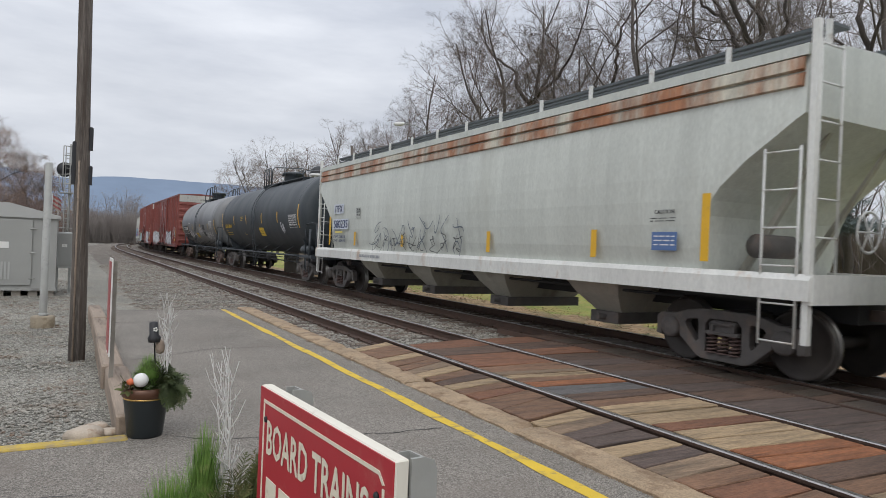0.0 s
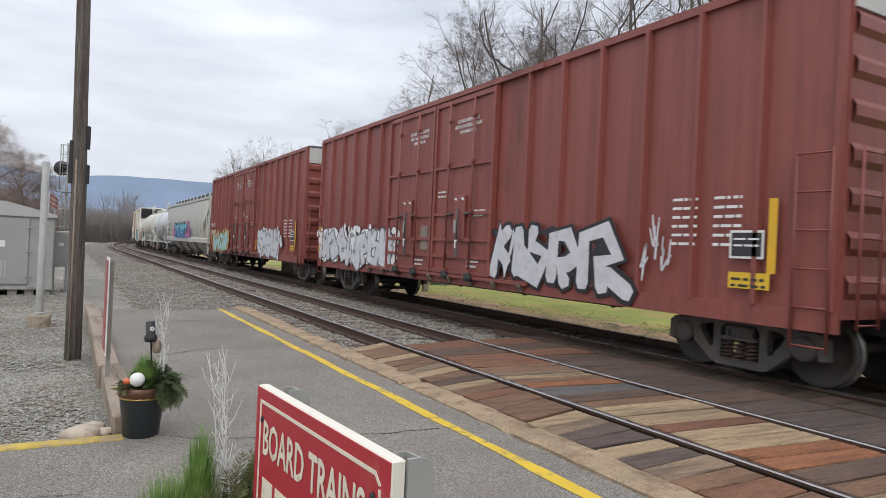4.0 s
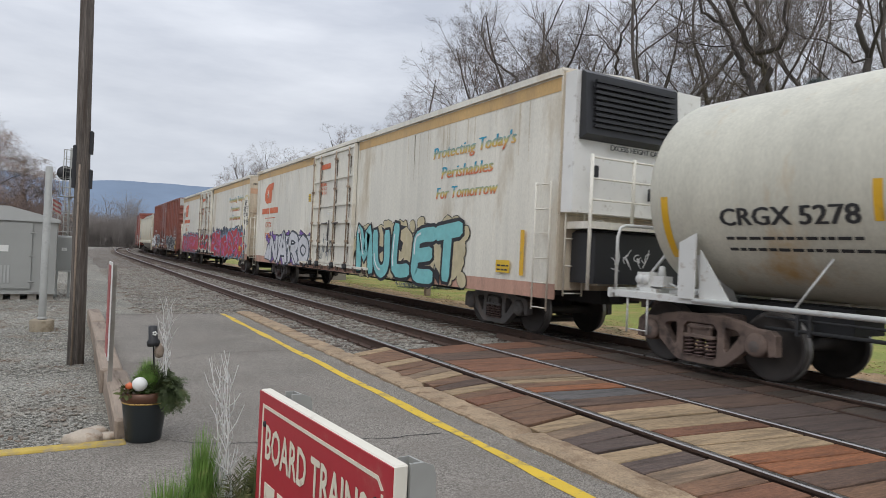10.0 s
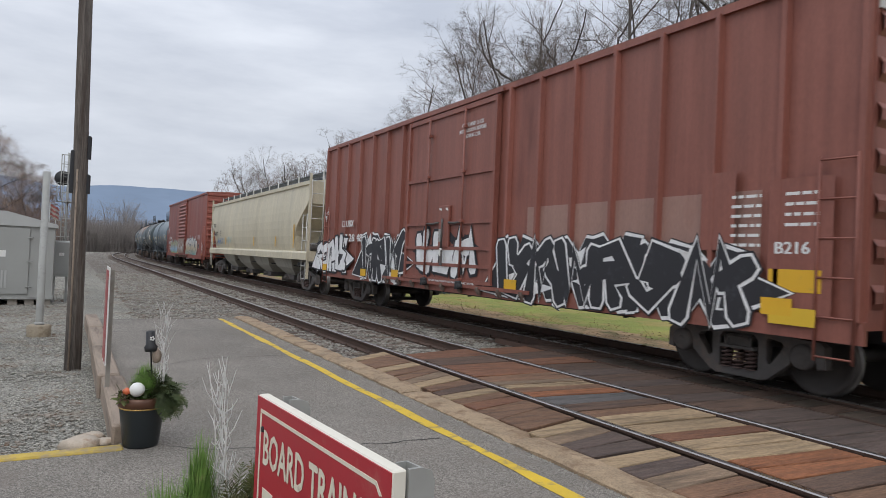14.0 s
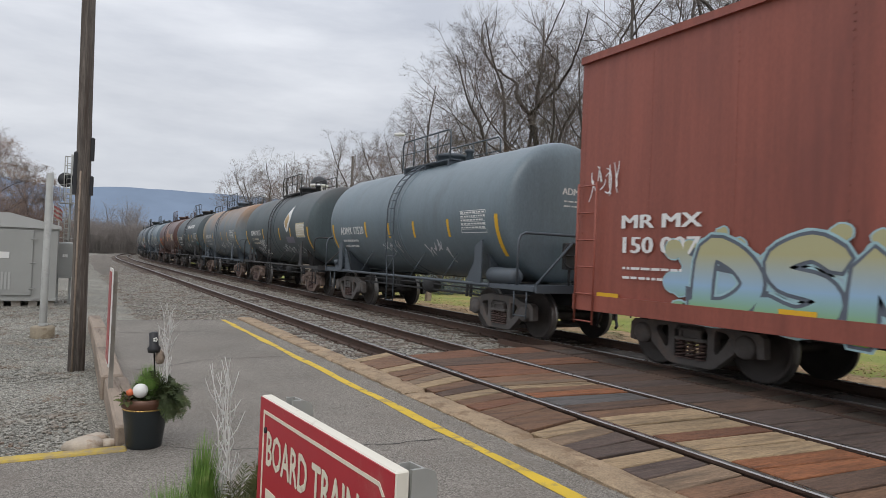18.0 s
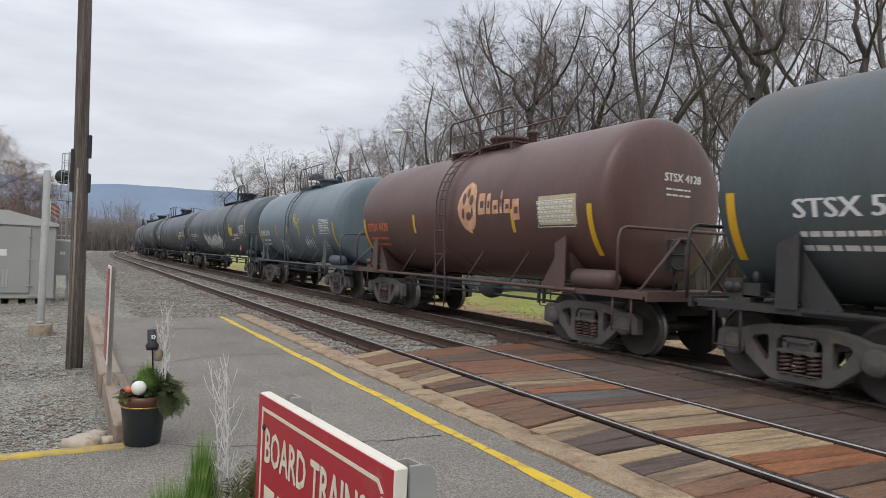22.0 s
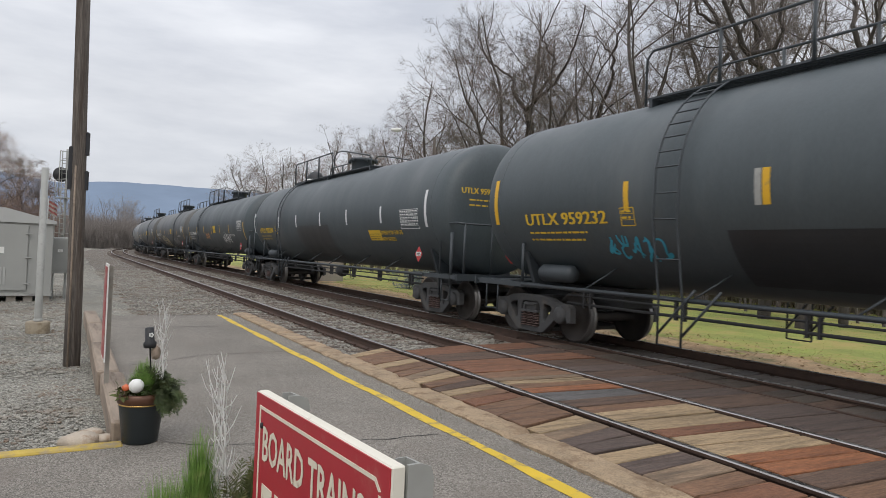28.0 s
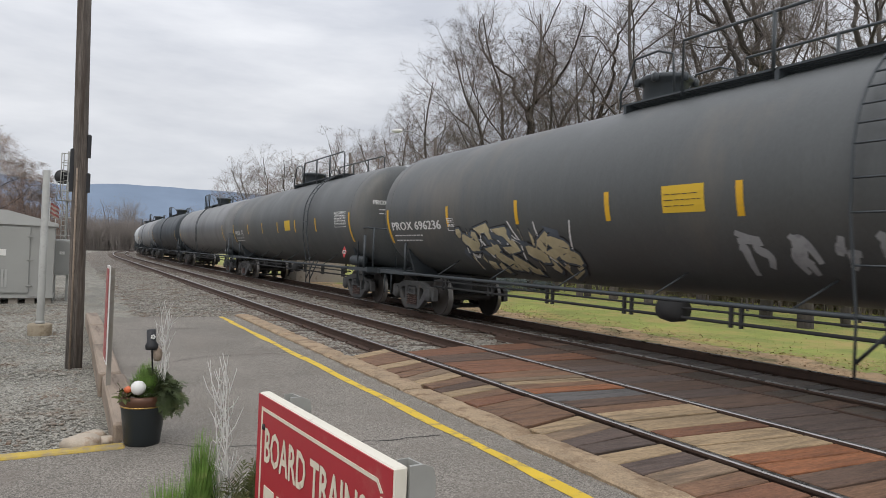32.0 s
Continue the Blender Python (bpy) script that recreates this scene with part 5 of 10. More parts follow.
    part("graffiti_edge", raw("graffiti_edge", *ribbons(at, lines, half + o * 1.7, 0.010), edge or SPRAY["black"]), None, car, "outer spray line")
    part("graffiti_outline", raw("graffiti_outline", *ribbons(at, lines, half + o, 0.014), line), None, car, "spray outline")
    part("graffiti_letters", raw("graffiti_letters", *ribbons(at, lines, half, 0.018), fill), None, car, "heavy sprayed letters")
    if gloss:
        shine = [[(x + half * 0.4, y + half * 0.3) for x, y in ln[len(ln) // 5:len(ln) // 2 + 1]] for ln in lines if len(ln) > 6]
        part("graffiti_shading", raw("graffiti_shading", *ribbons(at, shine, half * 0.16, 0.023), gloss), None, car)
    if spots:
        sh = []
        for _ in range(n * 3):
            cx, cy = u - w * rr.random(), v + h * rr.uniform(0.08, 0.8)
            for _k in range(rr.choice((2, 4, 5))):
                sh.append(blob(rr, cx + rr.gauss(0, h * 0.09), cy + rr.gauss(0, h * 0.07), h * rr.uniform(0.07, 0.13), h * rr.uniform(0.08, 0.14), 10, 0.04))
        part("graffiti_spots", raw("graffiti_spots", *fans("s", at, sh, 0.021), spots), None, car)


def by_hand(car, at, body, u, v, w, h, mat, wide=0.016, seed=1, d=0.008):
    """A tag: letters written by hand with a spray can or marker, reading towards -y."""
    rr = random.Random(seed)
    lines = []
    for i, ch in enumerate(body):
        x0, y0, lean = u - w * i / len(body), v + rr.uniform(-0.1, 0.1) * h, rr.uniform(0.0, 0.25)
        for ln in GLYPH.get(ch, []):
            lines.append(bend([(x0 - w / len(body) * (0.86 * x + lean * y + rr.uniform(-0.05, 0.05)), y0 + h * (y + rr.uniform(-0.05, 0.05))) for x, y in ln]))
    return part("graffiti_tag", raw("graffiti_tag", *ribbons(at, lines, wide, d), mat), None, car, "hand-sprayed words")


SPRAY = {k: paint("spray_" + k, c, rough=0.5, var=0.12, scale=4, stain=s, amount=0.2, stain_scale=5) for k, c, s in (
    ("cyan", (0.05, 0.33, 0.45), (0.03, 0.2, 0.4)), ("mint", (0.20, 0.50, 0.50), (0.12, 0.40, 0.42)), ("sky", (0.16, 0.44, 0.62), (0.1, 0.34, 0.55)), ("blue", (0.03, 0.20, 0.50), (0.05, 0.4, 0.6)), ("pink", (0.60, 0.14, 0.38), (0.75, 0.35, 0.55)), ("red", (0.46, 0.045, 0.055), (0.55, 0.08, 0.08)),
    ("purple", (0.20, 0.10, 0.36), (0.12, 0.06, 0.25)), ("tan", (0.52, 0.45, 0.28), (0.62, 0.56, 0.42)), ("green", (0.26, 0.42, 0.10), (0.5, 0.5, 0.2)), ("orange", (0.58, 0.27, 0.11), (0.45, 0.30, 0.16)),
    ("silver", (0.58, 0.58, 0.60), (0.4, 0.38, 0.37)), ("white", (0.75, 0.75, 0.74), (0.55, 0.53, 0.5)), ("black", (0.02, 0.02, 0.024), (0.05, 0.05, 0.06)), ("teal", (0.10, 0.38, 0.40), (0.05, 0.28, 0.32)),
    ("slate", (0.10, 0.12, 0.15), (0.07, 0.08, 0.1)), ("yellow", (0.70, 0.58, 0.16), (0.6, 0.42, 0.12)), ("aqua", (0.33, 0.50, 0.54), (0.55, 0.52, 0.40)), ("grey", (0.33, 0.34, 0.35), (0.2, 0.2, 0.21)))}


def tank_car(car, L, r, zc, mat, trim, ends=0.95, dome_at=0.0, cage=None, ladder_at=0.0, long=False, end_mat=None, bands=(), walk_len=None, gear=None, sill_mat=None, front_tank=True, back=0.0):
    at = round_side(r, zc)
    half = L / 2 - ends
    knuckle = r * (0.44 if long else 0.28)
    ladder_at, dome_at = ladder_at * KY, dome_at * KY
    cage = (cage[0] * KY, cage[1] * KY) if cage else (ladder_at - 1.6, ladder_at + 1.1)
    sill_mat = sill_mat or trim
    bm = bmesh.new()
    prof = []
    for i in range(19):
        a = math.pi / 2 * (1 - i / 18)
        prof.append((r * math.cos(a) ** (2 / HEAD), -half + knuckle * (1 - math.sin(a) ** (2 / HEAD))))
    prof[0] = (0.0, prof[0][1])
    ring = prof[:]
    steps = 8
    y0 = -half + knuckle
    for i in range(1, steps):
        ring.append((r, y0 + (2 * half - 2 * knuckle) * i / steps))
    ring += [(q, -z) for q, z in prof[::-1]]
    lathe(bm, ring, 64, pose(0, back, zc, -90, 0, 0))
    shell = part("tank_shell", bm, mat, car)
    for y in [q * KY for q in bands] + ([-half + knuckle, half - knuckle] if long else []):
        wd, up = (0.07, 0.014) if y not in (-half + knuckle, half - knuckle) else (0.012, 0.004)
        bm = bmesh.new()
        lathe(bm, [(r, y - wd), (r + up, y - wd * 0.85), (r + up, y + wd * 0.85), (r, y + wd)], 64, pose(0, 0, zc, -90, 0, 0))
        part("band" if wd > 0.05 else "weld_seam", bm, mat, shell)
    for s in (-1, 1):
        yb = s * (L / 2 - (2.1 if back else 1.9)) + back
        for x in (-1, 1):
            bm = bmesh.new()
            prism(bm, [(x * 0.35, 0.95), (x * 1.05, 1.02), (x * (r * 0.80), zc - r * 0.62), (x * 0.5, zc - r * 0.93)], "y", yb - 0.05, yb + 0.05)
            part("saddle", bm, sill_mat, car)
            if not long:
                bm = bmesh.new()
                prism(bm, [(yb - 0.14, 1.02), (yb + 0.14, 1.02), (yb + 0.14, zc - 0.75), (yb - 0.14, zc - 0.62)], "x", x * (r - 0.06) - 0.012, x * (r - 0.06) + 0.012)
                part("saddle_plate", bm, sill_mat, car)
                bm = bmesh.new()
                prism(bm, [(yb - s * 0.14, 1.04), (yb - s * 0.62, 1.04), (yb - s * 0.14, zc - 0.85)], "x", x * (r - 0.16) - 0.012, x * (r - 0.16) + 0.012)
                part("saddle_gusset", bm, sill_mat, car)
        bm = bmesh.new()
        box(bm, -0.35, 0.35, min(s * (L / 2 - 0.7), s * (L / 2 - 3.6)), max(s * (L / 2 - 0.7), s * (L / 2 - 3.6)), 0.68, 1.02)
        part("stub_sill", bm, M["under"], car)
        ye = s * (L / 2 - 0.42)
        bm = bmesh.new()
        box(bm, -1.38, 1.38, min(ye, s * (L / 2 - 1.6)), max(ye, s * (L / 2 - 1.6)), 1.0, 1.05)
        box(bm, -1.42, 1.42, min(ye, ye + s * 0.05), max(ye, ye + s * 0.05), 0.93, 1.08)
        part("end_platform", bm, sill_mat, car)
        for x in (-1.36, 1.36):
            if long and s < 0:
                bar(car, [(x, s * (L / 2 - 1.25), 0.55), (x, s * (L / 2 - 1.25), 2.08), (x, s * (L / 2 - 1.15), 2.2), (x, s * (L / 2 - 0.55), 2.22), (x * 0.97, s * (L / 2 - 0.42), 2.2), (x * 0.9, s * (L / 2 - 0.42), 2.2)], 0.024, trim)
                bar(car, [(x, s * (L / 2 - 0.75), 0.8), (x, s * (L / 2 - 0.75), 2.0)], 0.04, trim, "post")
                bar(car, [(x * 0.9, s * (L / 2 - 0.42), 1.0), (x * 0.9, s * (L / 2 - 0.42), 2.2)], 0.03, trim, "post")
            elif not long:
                bar(car, [(x * 0.75, s * (L / 2 - 0.62) + back, 1.05), (x * 0.1, s * (L / 2 - 0.62) + back, 1.92)], 0.026, trim, "brace")
            else:
                bar(car, [(x, L / 2 - 1.95, 1.05), (x, L / 2 - 1.95, 1.78)], 0.035, trim, "post")
            ladder(car, x, s * (L / 2 - 0.95), 0.42, 1.06, trim, 0.4, "y", 2, "stirrup_step")
        if not long:
            y = s * (L / 2 - 0.48) + (back * 1.3 - s * 0.2 if back else 0)
            bar(car, [(-1.36, y, 1.04), (-1.36, y, 1.88), (-1.31, y, 2.02), (-1.2, y, 2.07), (1.2, y, 2.07), (1.31, y, 2.02), (1.36, y, 1.88), (1.36, y, 1.04)], 0.028, trim)
            bar(car, [(-0.15, s * (L / 2 - 0.62) + back, 1.92), (0.15, s * (L / 2 - 0.62) + back, 1.92)], 0.03, trim, "brace_head")
        elif s < 0:
            zr = 2.2
            bar(car, [(-1.25, s * (L / 2 - 0.42), zr), (1.25, s * (L / 2 - 0.42), zr)], 0.022, trim)
            for x in (-0.5, 0.5):
                bar(car, [(x, s * (L / 2 - 0.42), 1.05), (x, s * (L / 2 - 0.42), zr)], 0.02, trim, "post")
        # narrow beam over the truck
        for x in (-1.36, 1.36):
            bm = bmesh.new()
            box(bm, x - 0.03, x + 0.03, min(s * (L / 2 - 0.5), s * (L / 2 - 2.6)), max(s * (L / 2 - 0.5), s * (L / 2 - 2.6)), 0.95, 1.04)
            part("platform_beam", bm, sill_mat, car)
    # running rail with struts
    for x in (-1, 1):
        xr = x * 1.40
        bm = bmesh.new()
        sweep(bm, [(xr, -L / 2 + 2.0, 1.0), (xr, L / 2 - 2.0, 1.0)], 0.034, 10)
        part("running_rail", bm, sill_mat, car)
        n = 4 if not long else 6
        for i in range(n):
            y = -L / 2 + 2.9 + (L - 5.8) * (i + 0.5) / n
            v = zc - r * (0.78 if long else 0.62)
            xx = x * math.sqrt(max(0.01, r * r - (v - zc) ** 2))
            bar(car, [(xr, y + 0.25, 1.02), (xx, y - 0.05, v)], 0.014, sill_mat, "strut")
    # under the tank: brake pipe, rigging and valve
    bm = bmesh.new()
    sweep(bm, [(-0.95, -L / 2 + 2.8, 0.72), (-0.95, L / 2 - 2.8, 0.72)], 0.026, 6)
    sweep(bm, [(-0.95, -L / 2 + 2.8, 0.86), (-0.95, L / 2 - 2.8, 0.86)], 0.018, 6)
    for i in range(7 if long else 4):
        y = -L / 2 + 3.4 + (L - 6.8) * i / (6 if long else 3)
        for d in (0, 0.16):
            box(bm, -0.98, -0.92, y + d - 0.02, y + d + 0.02, 0.66, 0.98)
    part("brake_rigging", bm, M["under"], car)
    bm = bmesh.new()
    if long:
        lathe(bm, [(0, -0.46), (0.12, -0.44), (0.16, -0.37), (0.16, 0.37), (0.12, 0.44), (0, 0.46)], 18, pose(-1.12, -L / 2 + 1.75 if front_tank else L / 2 - 2.7, 1.24, 90))
        part("air_reservoir", bm, trim, car)
    else:
        y = L / 2 - 1.05
        box(bm, -1.26, -0.98, y - 0.16, y + 0.16, 1.05, 1.11)
        box(bm, -1.24, -1.0, y - 0.02, y + 0.24, 1.11, 1.35)
        box(bm, -1.22, -1.02, y - 0.26, y - 0.02, 1.14, 1.30)
        for q in (0.05, 0.17):
            lathe(bm, [(0, -0.03), (0.07, -0.03), (0.07, 0.03), (0, 0.04)], 10, pose(-1.25, y + q, 1.24, 0, -90))
        lathe(bm, [(0, 0), (0.06, 0), (0.045, 0.14), (0, 0.16)], 10, pose(-1.12, y - 0.14, 1.30))
        sweep(bm, [(-1.1, y - 0.26, 1.2), (-1.12, y - 0.55, 1.12), (-1.12, y - 0.75, 1.05)], 0.018, 6)
        part("brake_valve", bm, trim, car)
    bm = bmesh.new()
    lathe(bm, [(0, -0.22), (0.17, -0.2), (0.2, 0), (0.17, 0.2), (0, 0.22)], 14, pose(-0.9, -0.8, 0.82, 90))
    part("brake_cylinder", bm, M["under"], car)
    if long:
        bm = bmesh.new()
        lathe(bm, [(0.25, -0.014), (0.268, 0), (0.25, 0.014), (0.232, 0), (0.25, -0.014)], 20, pose(-0.35, -L / 2 + 1.0, 1.62, 90))
        sweep(bm, [(-0.35, -L / 2 + 1.1, 1.1), (-0.35, -L / 2 + 1.05, 1.62)], 0.03, 6)
        sweep(bm, [(-0.57, -L / 2 + 0.99, 1.62), (-0.13, -L / 2 + 0.99, 1.62)], 0.014, 5)
        sweep(bm, [(-0.35, -L / 2 + 0.99, 1.40), (-0.35, -L / 2 + 0.99, 1.84)], 0.014, 5)
        part("hand_brake", bm, trim, car)
    # top fittings
    top = zc + r
    wl, y0 = cage[1] - cage[0], (cage[0] + cage[1]) / 2
    bm = bmesh.new()
    for x in (-0.74, -0.655, -0.57, -0.485, -0.40, 0.34, 0.425, 0.51, 0.595, 0.68):
        box(bm, x, x + 0.06, y0 - wl / 2, y0 + wl / 2, top - 0.045, top - 0.015)
    for y in (y0 - wl / 2 + 0.1, y0, y0 + wl / 2 - 0.1):
        box(bm, -0.75, 0.75, y - 0.03, y + 0.03, top - 0.19, top - 0.047)
    part("top_walkway", bm, trim, car)
    if long:
        bm = bmesh.new()
        lathe(bm, [(0.40, -0.1), (0.38, 0.33), (0.45, 0.36), (0.46, 0.43), (0.40, 0.46), (0.2, 0.49), (0.0, 0.50)], 26, pose(0, dome_at, top + 0.05))
        for a in range(0, 360, 60):
            c, q = math.cos(radians(a + 20)), math.sin(radians(a + 20))
            lathe(bm, [(0, -0.07), (0.06, -0.06), (0.06, 0.05), (0.03, 0.08), (0, 0.085)], 8, pose(c * 0.48, dome_at + q * 0.48, top + 0.42))
        part("valve_housing", bm, trim, car)
    else:
        bm = bmesh.new()
        lathe(bm, [(0.42, -0.1), (0.42, 0.16), (0.47, 0.17), (0.47, 0.24), (0.3, 0.28), (0, 0.3)], 20, pose(0, dome_at, top + 0.02))
        part("manway", bm, trim, car)
        bm = bmesh.new()
        lathe(bm, [(0.09, -0.1), (0.09, 0.25), (0.13, 0.26), (0.13, 0.32), (0, 0.36)], 12, pose(0.1, dome_at - 0.75, top + 0.02))
        part("vent_valve", bm, trim, car)
    hgt = 0.75 if long else 0.72
    for x in (-0.75, 0.75):
        if long:
            rear, mid, fore = y0 + wl / 2, dome_at + 1.0, y0 - wl / 2
            if ladder_at < dome_at:
                rear, mid, fore = y0 - wl / 2, dome_at - 1.0, y0 + wl / 2
            k = 1 if rear > fore else -1
            bar(car, [(x, rear, top - 0.15), (x, rear, top + 0.62), (x, rear - k * 0.12, top + 0.74), (x, mid, top + 0.76), (x, mid, top - 0.1)], 0.024, trim)
            for f in (0.33, 0.66):
                bar(car, [(x, rear + (mid - rear) * f, top - 0.05), (x, rear + (mid - rear) * f, top + 0.75)], 0.03, trim, "post")
            bar(car, [(x, mid - k * 0.15, top), (x, mid - k * 0.2, top + 0.60), (x, mid - k * 0.5, top + 0.72), (x, mid - k * 1.0, top + 0.70), (x, fore + k * 0.1, top + 0.30), (x, fore, top + 0.2), (x, fore, top - 0.1)], 0.022, trim)
            continue
        bar(car, [(x, y0 - wl / 2, top - 0.1), (x, y0 - wl / 2, top + hgt - 0.08), (x, y0 - wl / 2 + 0.1, top + hgt), (x, y0 + wl / 2 - 0.1, top + hgt), (x, y0 + wl / 2, top + hgt - 0.08), (x, y0 + wl / 2, top - 0.1)], 0.022, trim)
        for f in (-0.25, 0.0, 0.25):
            bar(car, [(x, y0 + f * wl, top), (x, y0 + f * wl, top + hgt)], 0.018, trim, "post")
        bar(car, [(x, y0 - wl / 2, top + hgt * 0.5), (x, y0 + wl / 2, top + hgt * 0.5)], 0.014, trim)
    # curved side ladder
    yl = ladder_at
    for x in (-1, 1):
        bm = bmesh.new()
        pts = []
        for i in range(9):
            a = radians(8 + 62 * i / 8)
            pts.append((x * (r + 0.11) * math.cos(a), zc + (r + 0.11) * math.sin(a)))
        col = [(x * 1.52, 0.35), (x * 1.52, 1.0)] + [(x * max(1.5, r + 0.11), zc - 0.5)] + pts
        for s in (-0.21, 0.21):
            sweep(bm, [(p, yl + s, z) for p, z in col], 0.018, 5)
        for i, (p, z) in enumerate(col):
            sweep(bm, [(p, yl - 0.21, z), (p, yl + 0.21, z)], 0.013, 5)
        for (p, z), (q, zz) in zip(col[1:3], col[2:4]):
            sweep(bm, [((p + q) / 2, yl - 0.21, (z + zz) / 2), ((p + q) / 2, yl + 0.21, (z + zz) / 2)], 0.013, 5)
        part("side_ladder", bm, trim, car)
        if long:
            for e in (-0.2, 0.22):
                bar(car, [(x * 1.5, yl + e, 0.5), (x * 1.42, yl + e - 0.55, 1.15)], 0.02, trim, "ladder_brace")
    running_gear(car, L, 1.9, back=back * 0.4, **(gear or {}))
    return at


CUT = [(0.0, 3.25), (0.1, 3.19), (0.74, 2.75), (1.1, 2.44), (1.22, 2.28), (1.31, 2.08), (1.35, 1.85), (1.37, 1.6), (1.40, 1.2), (2.1, 1.2)]   # cut of the side sheet from the end inwards


def hopper_car(car, L, mat, sill_mat, trim, roof_mat, bays=3, gear=None, slope_mat=None, sill=1.32, gap=0.72, funnel=1.0):
    h = L / 2 - gap
    slope_mat = slope_mat or mat
    eave = 4.02

    def low(y):
        d = h - abs(y)
        for (d0, z0), (d1, z1) in zip(CUT, CUT[1:]):
            if d <= d1:
                return max(sill, z0 + (z1 - z0) * (d - d0) / (d1 - d0))
        return sill

    ys = [-h + d for d, z in CUT]
    ys = ys + [-h + 2.1 + (2 * h - 4.2) * i / 10 for i in range(1, 10)] + [-y for y in ys[::-1]]
    bm = bmesh.new()
    rows = []
    for y in ys:
        zl = low(y)
        sec = [(0, 4.2), (-0.7, 4.17), (-1.25, 4.08), (-1.47, eave), (-1.485, eave - 0.06), (-1.47, eave - 0.1)]
        for i in range(1, 9):
            z = eave - 0.1 + (zl - eave + 0.1) * i / 8
            k = (z - sill) / (eave - sill)
            sec.append((-(1.46 + 0.12 * math.sin(math.pi * min(1, max(0, k)) ** 0.8)), z))
        full = sec + [(0, zl + 0.0)] + [(-x, z) for x, z in sec[::-1][:-1]]
        rows.append([bm.verts.new((x, y, z)) for x, z in full])
    n = len(rows[0])
    for a, b in zip(rows, rows[1:]):
        for k in range(n):
            bm.faces.new((a[k], a[(k + 1) % n], b[(k + 1) % n], b[k]))
    bm.faces.new(rows[0])
    bm.faces.new(rows[-1][::-1])
    part("body", bm, mat, car)
    for x in (-1, 1):
        bm = bmesh.new()
        prism(bm, [(x * 1.40, sill - 0.26), (x * 1.58, sill - 0.26), (x * 1.58, sill - 0.02), (x * 1.54, sill + 0.05), (x * 1.40, sill + 0.05)], "y", -h - 0.15, h + 0.15)
        part("side_sill", bm, sill_mat, car)
        bm = bmesh.new()
        box(bm, x * 1.50 - 0.03, x * 1.50 + 0.03, -h, h, eave - 0.09, eave + 0.04)
        part("eave_rail", bm, mat, car)
    # discharge bays
    span = 2 * h - 4.4
    for i in range(bays):
        c = -span / 2 + span * (i + 0.5) / bays
        w = span / bays / 2 * funnel
        bm = bmesh.new()
        rings = []
        for z, wx, wy in ((sill + 0.02, 1.46, w - 0.02), (0.85, 1.15, w * 0.62), (0.55, 0.85, w * 0.36)):
            rings.append([bm.verts.new((sx * wx, c + sy * wy, z)) for sx, sy in ((-1, -1), (1, -1), (1, 1), (-1, 1))])
        for a, b in zip(rings, rings[1:]):
            for k in range(4):
                bm.faces.new((a[k], a[(k + 1) % 4], b[(k + 1) % 4], b[k]))
        bm.faces.new(rings[-1])
        bay = part("discharge_bay", bm, slope_mat, car)
        bm = bmesh.new()
        box(bm, -0.95, 0.95, c - w * 0.4, c + w * 0.4, 0.36, 0.55)
        sweep(bm, [(-1.1, c, 0.46), (1.1, c, 0.46)], 0.05, 8)
        part("outlet_gate", bm, M["truck"], bay)
    bm = bmesh.new()
    box(bm, -0.3, 0.3, -L / 2 + 0.7, L / 2 - 0.7, 0.75, 1.05)
    part("center_sill", bm, M["under"], car)
    bm = bmesh.new()
    sweep(bm, [(-1.1, -h + 2.0, 0.95), (-1.1, h - 2.0, 0.95)], 0.025, 6)
    part("brake_pipe", bm, M["under"], car)
    # roof walk with posts, hatches
    bm = bmesh.new()
    for x in (-0.95, 0.62):
        box(bm, x, x + 0.33, -h + 0.05, h - 0.05, 4.40, 4.44)
    walk_top = part("roof_walk", bm, roof_mat, car)
    for x in (-0.95, 0.95):
        bm = bmesh.new()
        for z0 in (4.27, 4.33):
            box(bm, x - 0.01, x + 0.01, -h + 0.05, h - 0.05, z0, z0 + 0.03)
        part("walk_edge", bm, roof_mat, walk_top)
    n = 12
    for i in range(n + 1):
        y = -h + 0.1 + (2 * h - 0.2) * i / n
        for x in (-0.98, 0.98):
            bm = bmesh.new()
            box(bm, x - 0.02, x + 0.02, y - 0.035, y + 0.035, 4.06, 4.47)
            part("walk_bracket", bm, trim, car)
    bm = bmesh.new()
    box(bm, -0.5, 0.5, -h + 0.6, h - 0.6, 4.2, 4.30)
    part("trough_hatch", bm, mat, car)
    for s in (-1, 1):
        ye = s * (h + 0.08)
        bm = bmesh.new()
        box(bm, -1.5, 1.5, min(ye, ye - s * 1.2), max(ye, ye - s * 1.2), sill - 0.2, sill - 0.14)
        box(bm, -1.55, 1.55, min(ye, ye + s * 0.1), max(ye, ye + s * 0.1), sill - 0.3, sill + 0.05)
        part("end_platform", bm, sill_mat, car)
        for x in (-1.5, 1.5):
            bm = bmesh.new()
            box(bm, x - 0.04, x + 0.04, ye - 0.04, ye + 0.04, 0.55, eave + 0.3)
            part("corner_post", bm, sill_mat, car)
            ladder(car, x * 1.03, ye - s * 0.34, 0.5, 2.87, trim, 0.46, "y", 6)
            ladder(car, x * 0.82, ye + s * 0.03, 1.3, 4.1, trim, 0.44, "x", 7)
        for x in (-0.7, 0.7):
            bm = bmesh.new()
            prism(bm, [(s * (h - 0.1), 3.3), (s * (h - 0.05), 3.35), (s * (h - 1.3), sill), (s * (h - 1.42), sill)], "x", x - 0.04, x + 0.04)
            part("end_brace", bm, slope_mat, car)
        bm = bmesh.new()
